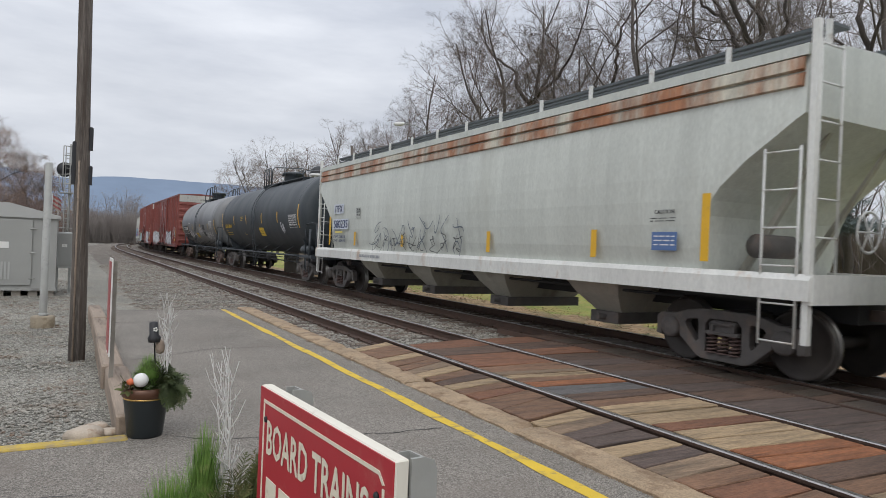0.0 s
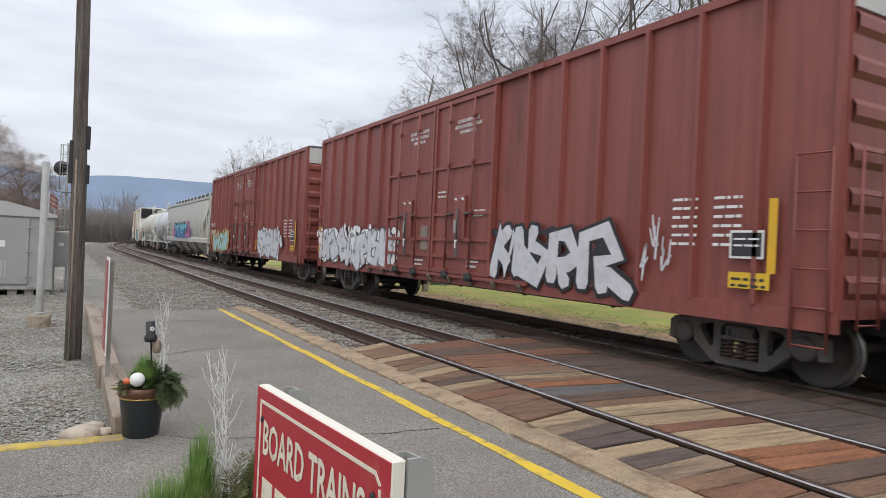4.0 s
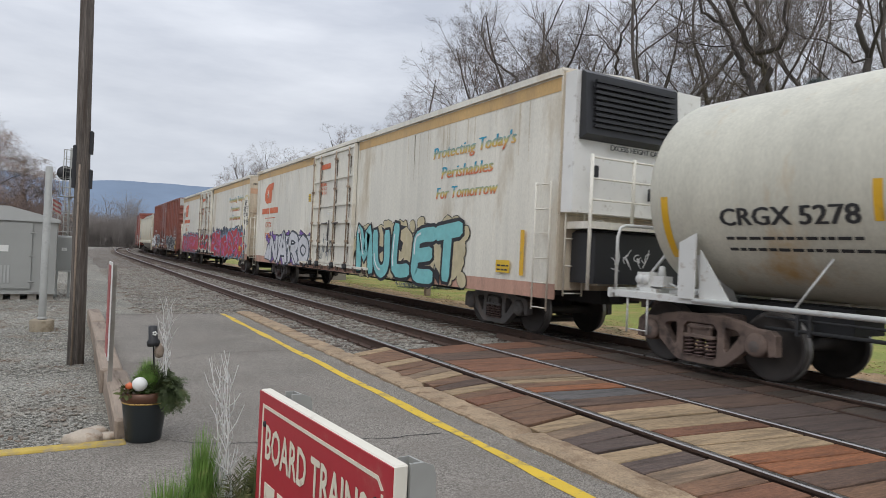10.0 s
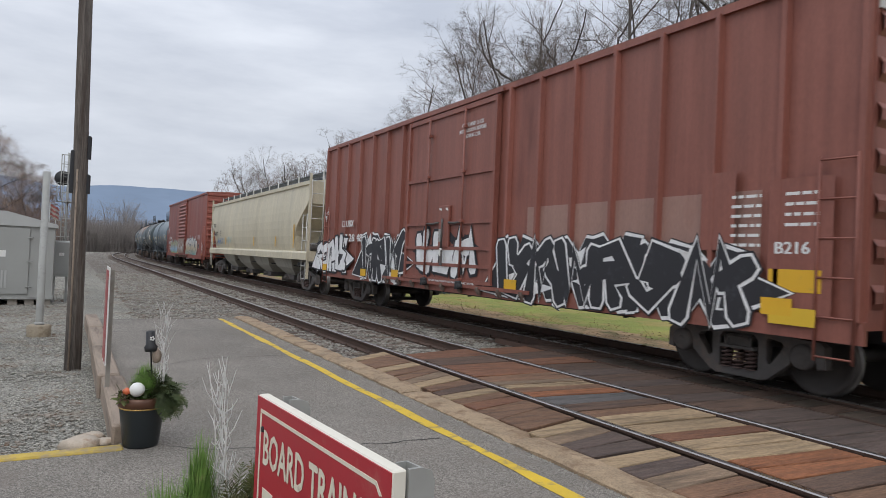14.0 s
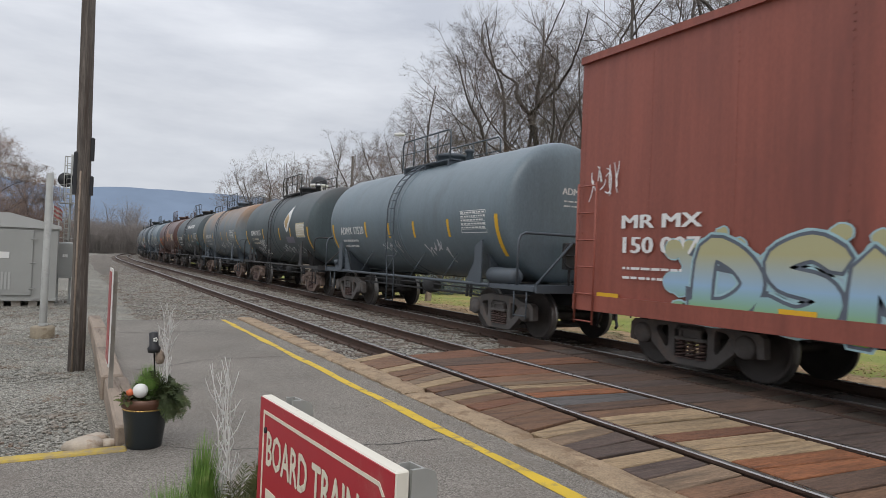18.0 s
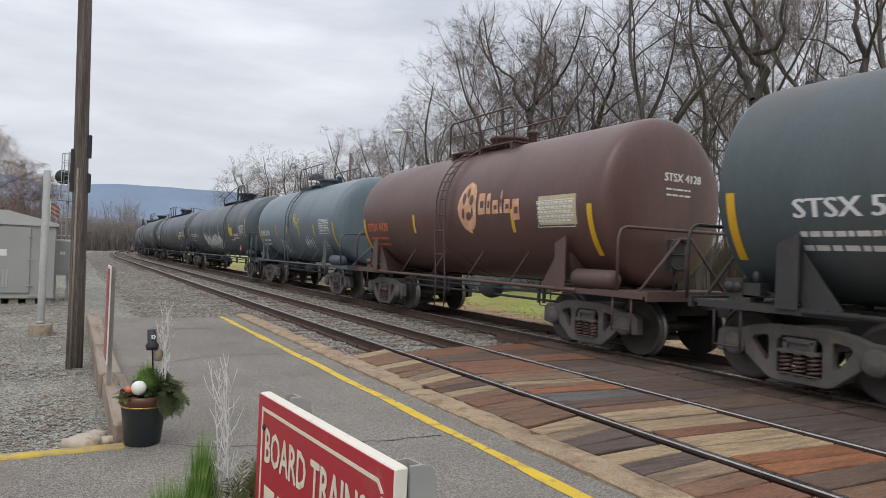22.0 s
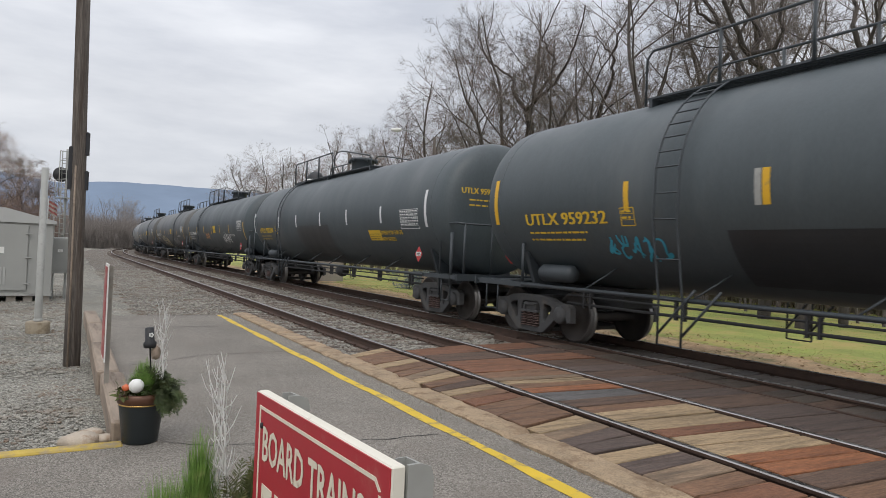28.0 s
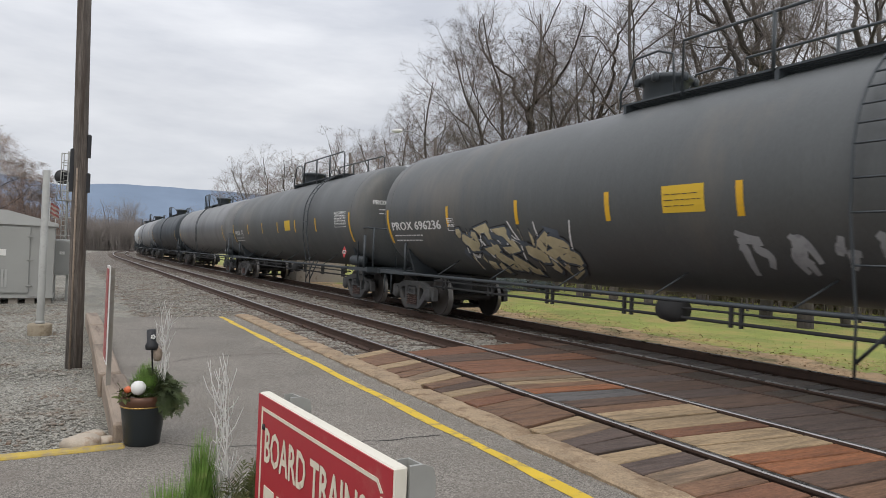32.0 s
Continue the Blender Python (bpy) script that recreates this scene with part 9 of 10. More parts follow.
            scrawl(car, at, 2.75, 1.3, 5.1, 0.95, 12, SPRAY["white"], 0.03, 223)
            scrawl(car, at, 2.85, 1.32, 5.0, 0.9, 10, SPRAY["silver"], 0.055, 224, 0.006)
            scrawl(car, at, 2.7, 1.4, 4.6, 0.8, 7, SPRAY["silver"], 0.05, 123, 0.005)
        elif i == 1:
            patch(car, at, -5.25, 0.65, 1.9, 0.4, Y, "yellow_label")
            bars(car, at, -5.3, 2.2, ((0.55, 0.016, 0.08), (0.55, 0.016, 0.08), (0.5, 0.016, 0.08)), K, d=0.01, seed=124)
            patch(car, at, -5.92, 0.93, 2.37, 0.12, S, "white_label")
            patch(car, at, -6.02, 0.87, 2.16, 0.1, S, "white_label")
            patch(car, at, -6.25, 0.63, 1.68, 0.34, SPRAY["pink"], "pink_label")
            bars(car, at, -6.3, 1.9, ((0.5, 0.03, 0.08), (0.5, 0.03, 0.08)), W, d=0.01, seed=125)
            scrawl(car, at, 4.9, 2.0, 0.4, 0.4, 2, SPRAY["grey"], 0.03, 126)
        elif i == 2:
            scrawl(car, at, 5.2, 1.5, 1.3, 0.42, 5, SPRAY["cyan"], 0.022, 127)
            patch(car, at, 2.9, 8.6, 1.25, 0.72, P["oil_stain"], "oil_stain", 0.003)
        elif i == 3:
            patch(car, at, -4.1, 0.78, 1.81, 0.28, Y, "yellow_label")
            patch(car, at, 2.3, 3.3, 1.25, 1.05, P["oil_stain"], "oil_stain", 0.003)
            bars(car, at, -4.15, 1.98, ((0.65, 0.016, 0.06), (0.65, 0.016, 0.06), (0.6, 0.016, 0.06)), K, d=0.01, seed=128)
            fit_words(car, at, "LIQUEFIED PETROLEUM GAS", -4.85, -6.2, 1.97, 0.1, Y)
            fit_words(car, at, "NON-ODORIZED", -4.9, -5.7, 1.81, 0.09, Y)
        elif i == 4:
            patch(car, at, -0.48, 0.66, 2.18, 0.4, Y, "yellow_label")
            bars(car, at, -0.53, 2.46, ((0.55, 0.016, 0.08), (0.55, 0.016, 0.08), (0.5, 0.016, 0.08)), K, d=0.01, seed=130)
            fit_words(car, at, "LIQUEFIED PETROLEUM GAS", -4.4, -5.75, 1.98, 0.1, W)
            scrawl(car, at, -2.75, 1.6, 1.9, 0.55, 5, SPRAY["white"], 0.026, 131)
            scrawl(car, at, -2.7, 1.58, 1.9, 0.55, 7, SPRAY["white"], 0.015, 231)
            scrawl(car, at, 2.0, 1.8, 1.2, 0.42, 5, SPRAY["orange"], 0.03, 132)
            scrawl(car, at, 2.0, 1.8, 1.2, 0.4, 6, SPRAY["orange"], 0.018, 232)
        elif i == 5:
            patch(car, at, -1.08, 0.7, 2.22, 0.38, Y, "yellow_label")
            bars(car, at, -1.12, 2.47, ((0.6, 0.016, 0.08), (0.6, 0.016, 0.08), (0.5, 0.016, 0.08)), K, d=0.01, seed=133)
            fit_words(car, at, "LIQUEFIED PETROLEUM GAS", -4.4, -6.1, 1.98, 0.1, W)
            mural(car, at, 4.6, 1.2, 3.4, 0.95, 5, SPRAY["tan"], SPRAY["slate"], None, SPRAY["white"], 134)
            scrawl(car, at, 4.7, 1.2, 3.8, 1.0, 6, SPRAY["white"], 0.025, 135)
            scrawl(car, at, -2.1, 1.35, 2.1, 0.7, 4, SPRAY["grey"], 0.06, 136)
        elif i == 6:
            patch(car, at, -1.0, 0.7, 2.22, 0.38, Y, "yellow_label")


hoppers()
head_tanks()
red_boxcars()
white_tanks()
reefer(133.2, 155.55, "cream refrigerator car with cooling unit and turquoise graffiti", 1, True)
reefer(155.55, 177.6, "cream refrigerator car with red and blue graffiti", 2, False)
other_boxcars()
syrup_tanks()
gas_tanks()
# keep the cars in running order
TRAIN.sort(key=lambda row: row[1])

# ---- woods, single trees and planters ----
class Limbs:
    """Collects tapered round limbs for one mesh."""

    def __init__(self):
        self.verts, self.faces = [], []

    def add(self, pts, rads, n):
        k = len(self.verts)
        side = None
        for i, p in enumerate(pts):
            d = (pts[min(i + 1, len(pts) - 1)] - pts[max(i - 1, 0)]).normalized()
            side = d.orthogonal() if side is None else side - d * side.dot(d)
            side.normalize()
            up = d.cross(side)
            for j in range(n):
                a = 2 * math.pi * j / n
                self.verts.append(p + (side * math.cos(a) + up * math.sin(a)) * rads[i])
        for i in range(len(pts) - 1):
            for j in range(n):
                self.faces.append((k + i * n + j, k + i * n + (j + 1) % n, k + (i + 1) * n + (j + 1) % n, k + (i + 1) * n + j))


def twist(rr, d, lo, hi):
    """A direction that leaves d by lo to hi degrees, to any side."""
    side = d.orthogonal().normalized()
    side.rotate(Matrix.Rotation(rr.uniform(0, 6.28), 3, d))
    a = radians(rr.uniform(lo, hi))
    return (d * math.cos(a) + side * math.sin(a)).normalized()


def wander(rr, p, d, long, kink, rise, inside):
    """A crooked line from p along d, that stops at the crown's edge."""
    pts = [p]
    step = max(0.18, min(0.5, long / 5))
    for _ in range(max(2, round(long / step))):
        d = (d + Vector((rr.gauss(0, kink), rr.gauss(0, kink), rr.gauss(0, kink) + rise))).normalized()
        pts.append(pts[-1] + d * step)
        if not inside(pts[-1]):
            break
    return pts


def branch_out(rr, wood, fine, pts, r0, r1, depth, inside, gap, twigs, bare=0.25):
    """Adds a limb and, on its outer part, smaller limbs and at last sprays of twigs."""
    n = len(pts)
    rads = [r0 + (r1 - r0) * (i / (n - 1)) ** 0.8 for i in range(n)]
    (wood if r0 > 0.032 else fine).add(pts, rads, 9 if r0 > 0.14 else 6 if r0 > 0.06 else 4 if r0 > 0.032 else 3)
    long = sum((b - a).length for a, b in zip(pts, pts[1:]))
    if depth > 0:
        for _ in range(max(2, round(long * (1 - bare) / gap[depth - 1]))):
            f = bare + (1 - bare) * rr.random()
            k = min(int(f * (n - 1)), n - 2)
            p = pts[k].lerp(pts[k + 1], f * (n - 1) - k)
            d = (pts[k + 1] - pts[k]).normalized()
            r = min(rads[k] * rr.uniform(0.4, 0.62), (0.006, 0.0075, 0.021, 0.2)[depth])
            reach = (0.0, 1.15, 2.7, 5.0)[depth] * rr.uniform(0.55, 1.25) * (1.15 - 0.55 * f)
            branch_out(rr, wood, fine, wander(rr, p, twist(rr, d, 28, 68), reach, 0.13, 0.03, inside), r, r * 0.4, depth - 1, inside, gap, twigs, 0.12)
    if depth < 2:
        for _ in range(round(twigs * long * (1.0 if depth == 0 else 0.45)) + 2):
            f = rr.random()
            k = min(int(f * (n - 1)), n - 2)
            p = pts[k].lerp(pts[k + 1], f * (n - 1) - k)
            w = twist(rr, (pts[k + 1] - pts[k]).normalized(), 15, 65)
            w.z += 0.1
            q = w.orthogonal().normalized() * rr.uniform(0.003, 0.006)
            k = len(fine.verts)
            fine.verts += [p - q, p + q, p + w * rr.uniform(0.18, 0.62)]
            fine.faces.append((k, k + 1, k + 2))


def finish_tree(name, wood, fine, bark, twig, label):
    tree = thing(name, label, "tree", group="bare trees")
    part("trunk", raw("trunk", wood.verts, wood.faces, M[bark], True), None, tree)
    part("crown", raw("crown", fine.verts, fine.faces, M[twig], False), None, tree, "fine bare twigs")
    return tree


def bare_tree(seed, rad, wide, clear, limbs, lean, bark, twig, twigs=13, gap=(0.25, 0.47, 0.5)):
    """A leafless tree 15 m high; wide: the crown's half width, clear: height of the first limb."""
    rr = random.Random(seed)
    wood, fine = Limbs(), Limbs()
    mid, up = (15.0 + clear * 0.55) / 2, (15.0 - clear * 0.55) / 2

    def inside(p):
        lump = 1 + 0.16 * noise.noise(Vector((p.x * 0.33 + seed, p.y * 0.33, p.z * 0.33)))
        return (p.x * p.x + p.y * p.y) / wide ** 2 + ((p.z - mid) / up) ** 2 < lump
    stem = [Vector((0, 0, -0.3)), Vector((0, 0, 0.4))]
    d = Vector((lean, 0, 1)).normalized()
    while stem[-1].z < 12.6:
        d = (d + Vector((rr.gauss(0, 0.10), rr.gauss(0, 0.10), 0.08))).normalized()
        stem.append(stem[-1] + d * 0.6)
    branch_out(rr, wood, fine, stem, rad, 0.03, 0, inside, gap, 0)
    for i in range(limbs):
        f = (i + rr.random()) / limbs
        z = clear + (11.6 - clear) * f
        k = next(q for q in range(len(stem)) if stem[q].z >= z)
        a = i * 2.4 + rr.uniform(-0.5, 0.5)
        tilt = radians(58 - 24 * f + rr.uniform(-10, 10))
        way = Vector((math.cos(a) * math.sin(tilt), math.sin(a) * math.sin(tilt), math.cos(tilt)))
        pts = wander(rr, stem[k], way, (8.4 - 4.6 * f) * rr.uniform(0.8, 1.15), 0.12, 0.05, inside)
        r = rad * (0.34 - 0.19 * f) * rr.uniform(0.8, 1.1)
        branch_out(rr, wood, fine, pts, r, r * 0.15, 2, inside, gap, twigs)
    return finish_tree("bare_tree", wood, fine, bark, twig, "bare leafless winter tree with fine grey-brown twigs")


def old_tree(seed, x, y, foot, stems):
    """A heavy forked tree; stems: lines of (y, z) points with the radius at each end, in the plane of its lateral distance."""
    rr = random.Random(seed)
    wood, fine = Limbs(), Limbs()
    drift = {}

    def place(q):
        # the same fork point gets the same sideways drift
        if q not in drift:
            drift[q] = rr.gauss(0, 0.25)
        return Vector((drift[q], q[0] - y, q[1] - foot))
    for n, (line, r0, r1) in enumerate(stems):
        ctrl = [place(q) for q in line]
        pts = []
        for a, b in zip(ctrl, ctrl[1:]):
            m = max(2, round((b - a).length / 0.34))
            pts += [a.lerp(b, k / m) + Vector((rr.gauss(0, 0.055), rr.gauss(0, 0.055), rr.gauss(0, 0.04))) * (1 if k else 0) for k in range(m)]
        pts.append(ctrl[-1])
        if n:
            d = (ctrl[-1] - ctrl[-2]).normalized()
            pts += wander(rr, pts[-1], d, 2.2, 0.2, 0.03, lambda p: True)[1:]
        branch_out(rr, wood, fine, pts, r0 * 0.68, r1 * (0.42 if n else 0.68), 2 if n else 0, lambda p: True, (0.24, 0.36, 0.5), 10 if n else 0, 0.1)
    t = finish_tree("old_tree", wood, fine, "bark_dark", "twig", "old dark-barked bare tree with thick forking limbs")
    t.matrix_basis = pose(x, y, foot)


# each: turn of the view, lateral distance, height and kind; the first of each kind is the model
def spot(turn, x):
    """The ground place at that lateral distance in the direction turn (degrees from along the track)."""
    return x, x / math.tan(radians(turn))


MODELS = [bare_tree(*row) for row in (
    (3, 0.20, 4.6, 3.6, 11, 0.02, "bark", "twig"), (8, 0.21, 5.0, 3.0, 10, -0.05, "bark", "twig"), (14, 0.17, 3.5, 4.6, 11, 0.04, "bark", "twig"),
    (21, 0.23, 5.8, 3.0, 11, 0.05, "bark_dark", "twig_red"), (33, 0.19, 4.4, 4.2, 10, -0.03, "bark", "twig_red"),
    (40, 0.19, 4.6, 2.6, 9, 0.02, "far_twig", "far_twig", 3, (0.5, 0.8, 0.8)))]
used = set()


def plant_tree(i, x, y, high, turn):
    z = ground_height(x, y)
    m = pose(x, y, z, 0, 0, turn) @ Matrix.Scale(high / 15.0, 4)
    if i not in used:
        used.add(i)
        MODELS[i].matrix_basis = m
        return MODELS[i]
    return copy_thing(MODELS[i], m @ Matrix.Scale(1.0 / MODELS[i].scale[0], 4))


tr = random.Random(5)
# the row at the wood's edge: kind, turn from the track, lateral distance, height
for i, turn, x, high in ((0, 18.2, 24, 13.2), (4, 19.4, 24, 13.6), (0, 20.9, 24, 15.0), (4, 22.2, 23.5, 14.0), (0, 23.6, 23.5, 13.5), (0, 25.0, 23.5, 13.2), (4, 26.6, 23.5, 13.8), (0, 29.0, 23, 14.4), (4, 30.6, 24, 15.8),
                         (0, 32.2, 22, 17.4), (0, 34.0, 23, 18.6), (4, 34.4, 24, 19.0), (2, 37.2, 22, 15.8), (0, 39.4, 24, 16.2), (4, 41.4, 22, 14.9), (1, 44.2, 23, 17.5), (2, 47.0, 22, 18.5),
                         (2, 51.0, 27, 19.0), (1, 58.5, 28, 18.0), (2, 64.5, 26, 18.0)):
    px, py = spot(turn, x)
    plant_tree(i, px, py, high * (0.97 if turn < 27.5 else 1.0), tr.uniform(0, 360))
# deeper rows
for i in range(11):
    turn = 19.5 + 46 * (i + tr.uniform(0, 1)) / 11
    x = tr.uniform(28, 44)
    px, py = spot(turn, x)
    h = 13.4 if turn < 27 else 16.0 if turn < 31 else 19.0
    plant_tree(tr.choice((0, 1, 2, 4, 2)), px, py, h * tr.uniform(0.85, 1.1), tr.uniform(0, 360))
for i in range(13):
    px, py = spot(34 + 33 * (i + tr.uniform(0, 1)) / 13, tr.uniform(29, 38))
    plant_tree(tr.choice((0, 4, 1, 2)), px, py, tr.uniform(11.0, 14.5), tr.uniform(0, 360))
for i in range(12):
    turn = 19 + 15 * (i + tr.uniform(0, 1)) / 12
    px, py = spot(turn, tr.uniform(26, 36))
    plant_tree(tr.choice((0, 4, 2, 4)), px, py, tr.uniform(9.0, 12.5) * (1.0 if turn < 28 else 1.2), tr.uniform(0, 360))
# far clump and the trees by the bend
for i, turn, x, high in ((0, 12.5, 25, 17.2), (3, 13.3, 27, 17.0), (0, 14.4, 26, 18.0), (4, 15.4, 26, 16.0), (3, 16.5, 25, 15.0), (0, 17.4, 25, 13.4)):
    px, py = spot(turn, x)
    plant_tree(i, px, py, high, tr.uniform(0, 360))
rl = random.Random(17)
sprigs = []
for i in range(260):
    a, z = rl.uniform(0, 6.28), rl.uniform(3.5, 14.0)
    d = 4.6 * math.sqrt(max(0.05, 1 - ((z - 8.5) / 6.0) ** 2)) * math.sqrt(rl.random())
    sprigs.append((Vector((math.cos(a) * d, math.sin(a) * d, z)), 0.45))


def leaf_sprays(clumps, density, size):
    """Small curled leaves that hung on through the winter, around points."""
    verts, faces = [], []
    for c, r0 in clumps:
        for _ in range(density):
            p = c + Vector((rl.gauss(0, 1), rl.gauss(0, 1), rl.gauss(0, 0.8))) * r0 * 0.6
            t = Vector((rl.gauss(0, 1), rl.gauss(0, 1), rl.gauss(-0.6, 0.6))).normalized() * size * rl.uniform(0.6, 1.3)
            w = t.orthogonal().normalized() * size * 0.35
            k = len(verts)
            verts += [p, p + t * 0.5 + w, p + t, p + t * 0.5 - w]
            faces.append((k, k + 1, k + 2, k + 3))
    return raw("dry_leaves", verts, faces, M["dry_leaf"])


dry = leaf_sprays(sprigs, 34, 0.13)
for i, x, y, high in ((3, -4.6, 50, 8.8), (0, -2.9, 54, 7.6), (0, -6.0, 57, 10.0), (3, -7.6, 60, 11.5), (4, -2.0, 60, 7.2), (4, -3.0, 80, 7.6), (3, -5.0, 84, 9.5)):
    t = plant_tree(i, x, y, high, tr.uniform(0, 360))
    if y < 61:
        part("dry_leaves", dry, None, t, "sparse dry brown leaves")
for i in range(40):
    x, y = tr.uniform(-2, 44), tr.uniform(158, 205)
    if x - 8.9 - swing(y) > -5 and x - 8.9 - swing(y) < 4:
        x -= 12
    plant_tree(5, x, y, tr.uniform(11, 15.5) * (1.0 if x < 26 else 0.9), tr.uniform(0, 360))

# heavy dark trees before the wood
old_tree(52, 21.5, 14.6, -0.4, (
    (((14.6, -0.6), (14.75, 3.0), (14.94, 6.47), (15.25, 7.55)), 0.34, 0.24), (((15.25, 7.55), (15.94, 8.56), (16.39, 9.57), (16.93, 10.69)), 0.20, 0.13), (((16.93, 10.69), (17.47, 11.1), (17.88, 11.5), (18.13, 12.3), (18.8, 13.3)), 0.12, 0.05),
    (((16.93, 10.69), (16.71, 10.85), (16.54, 11.44), (16.37, 12.0)), 0.10, 0.05), (((15.25, 7.55), (15.07, 8.64), (15.5, 9.29)), 0.22, 0.18), (((15.5, 9.29), (15.53, 10.1), (15.65, 10.75), (15.92, 11.7)), 0.13, 0.06),
    (((15.5, 9.29), (14.57, 9.3), (14.34, 9.86), (14.43, 10.6), (14.31, 11.35)), 0.16, 0.08), (((15.5, 9.29), (16.03, 9.7), (16.53, 9.93), (17.15, 9.92)), 0.06, 0.035)))
old_tree(61, 23.0, 29.6, -0.4, (
    (((29.6, -0.6), (29.7, 4.0), (29.84, 7.1), (30.17, 8.24), (30.92, 10.05)), 0.32, 0.24), (((30.92, 10.05), (32.0, 11.35), (32.93, 12.4), (33.75, 12.9), (34.68, 13.8), (35.82, 15.4)), 0.20, 0.06),
    (((30.92, 10.05), (29.69, 10.4), (28.59, 11.15), (27.7, 12.0), (26.97, 12.8)), 0.20, 0.07), (((29.69, 10.4), (29.22, 12.5), (29.69, 13.8), (29.45, 14.7)), 0.13, 0.06)))
old_tree(70, 23.0, 25.6, -0.4, (
    (((25.6, -0.6), (25.55, 4.0), (25.48, 7.6), (25.14, 8.87)), 0.27, 0.2), (((25.14, 8.87), (24.25, 10.8), (23.98, 11.6), (23.74, 12.8), (23.26, 13.6)), 0.17, 0.05), (((23.98, 11.6), (24.59, 12.2), (25.35, 12.8)), 0.07, 0.04),
    (((25.48, 7.6), (26.02, 9.74), (25.81, 10.6), (24.93, 11.0)), 0.12, 0.05), (((25.14, 8.87), (24.36, 9.3), (23.24, 9.64)), 0.09, 0.04)))
old_tree(77, 21.8, 12.0, -0.4, (
    (((12.0, -0.6), (12.05, 3.5), (12.04, 7.14), (11.95, 8.4)), 0.22, 0.17), (((11.95, 8.4), (12.12, 9.5), (12.33, 10.3), (12.4, 12.0)), 0.15, 0.05), (((11.95, 8.4), (12.26, 8.32), (12.64, 8.84), (13.23, 9.27)), 0.07, 0.04), (((11.95, 8.4), (11.62, 9.0), (11.2, 10.2)), 0.1, 0.05)))

# thin stems and brush that fill the wood
rr = random.Random(11)
wood, twigs = Limbs(), Limbs()
for i in range(130):
    turn = rr.uniform(18.5, 68)
    x = rr.uniform(24, 46)
    px, py = spot(turn, x)
    h = rr.uniform(5, 13) * (0.75 if turn < 24 else 1)
    base = Vector((px, py, ground_height(px, py) - 0.2))
    pts = [base]
    for k in range(5):
        pts.append(pts[-1] + Vector((rr.gauss(0, 0.18), rr.gauss(0, 0.18), h / 5)))
    wood.add(pts, [0.07 * (1 - 0.16 * k) * rr.uniform(0.6, 1.2) for k in range(6)], 4)
    for k in range(26):
        f = rr.uniform(1, 4.99)
        q = pts[int(f)].lerp(pts[int(f) + 1], f % 1)
        a = rr.uniform(0, 6.28)
        e = q + Vector((math.cos(a), math.sin(a), rr.uniform(0.7, 1.8))) * rr.uniform(0.4, 1.2)
        mid = q.lerp(e, 0.5) + Vector((0, 0, -0.08))
        twigs.add([q, mid, e], [0.015, 0.011, 0.005], 3)
        for _ in range(3):
            e2 = mid + Vector((rr.gauss(0, 0.35), rr.gauss(0, 0.35), rr.uniform(0.2, 0.8)))
            s = Vector((rr.gauss(0, 1), rr.gauss(0, 1), 0)).normalized() * 0.007
            k2 = len(twigs.verts)
            twigs.verts += [mid - s, mid + s, e2]
            twigs.faces.append((k2, k2 + 1, k2 + 2))
woods = thing("woodland", "thicket of thin bare saplings and brush", "woodland", kind="stuff")
part("stems", raw("stems", wood.verts, wood.faces, M["bark"], True), None, woods)
part("twigs", raw("twigs", twigs.verts, twigs.faces, M["twig"]), None, woods)


def brush_bank(name, count, where, size, material, label, high=2.2):
    rr2 = random.Random(len(name) * 7 + count)
    lb = Limbs()
    for _ in range(count):
        x, y = where(rr2)
        b = Vector((x, y, ground_height(x, y) - 0.1))
        a = rr2.uniform(0, 6.28)
        e = b + Vector((math.cos(a) * rr2.uniform(0.1, size), math.sin(a) * rr2.uniform(0.1, size), rr2.uniform(0.3, 1.0) * high))
        m = b.lerp(e, 0.5) + Vector((rr2.gauss(0, 0.08 * high), rr2.gauss(0, 0.08 * high), 0.15))
        lb.add([b, m, e], [0.02 * size, 0.014 * size, 0.006 * size], 3)
        for _k in range(3):
            f = m + Vector((rr2.gauss(0, 0.35 * size), rr2.gauss(0, 0.35 * size), rr2.uniform(0.1, 0.5) * high))
            lb.add([m, f], [0.009 * size, 0.004 * size], 3)
    solo(name, raw(name, lb.verts, lb.faces, material), None, label, "brush", kind="stuff")


def wood_floor(r2):
    turn = r2.uniform(18, 68)
    return spot(turn, r2.uniform(22.5 if turn < 38 else 27.5, 35))


brush_bank("undergrowth", 4200, wood_floor, 0.8, M["brush"], "brown winter undergrowth at the foot of the wood", 2.0)
brush_bank("bank_brush", 3600, lambda r2: spot(r2.uniform(44, 69), r2.uniform(28.5, 34)), 0.9, M["brush"], "tall brown brush on the bank under the wood", 3.8)
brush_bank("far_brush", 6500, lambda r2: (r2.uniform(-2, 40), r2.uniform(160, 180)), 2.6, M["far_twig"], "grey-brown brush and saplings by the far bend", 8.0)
brush_bank("left_brush", 2600, lambda r2: (r2.uniform(-9, -1.6), r2.uniform(46, 80)), 1.4, M["twig_red"], "reddish winter brush behind the cabinets", 4.5)


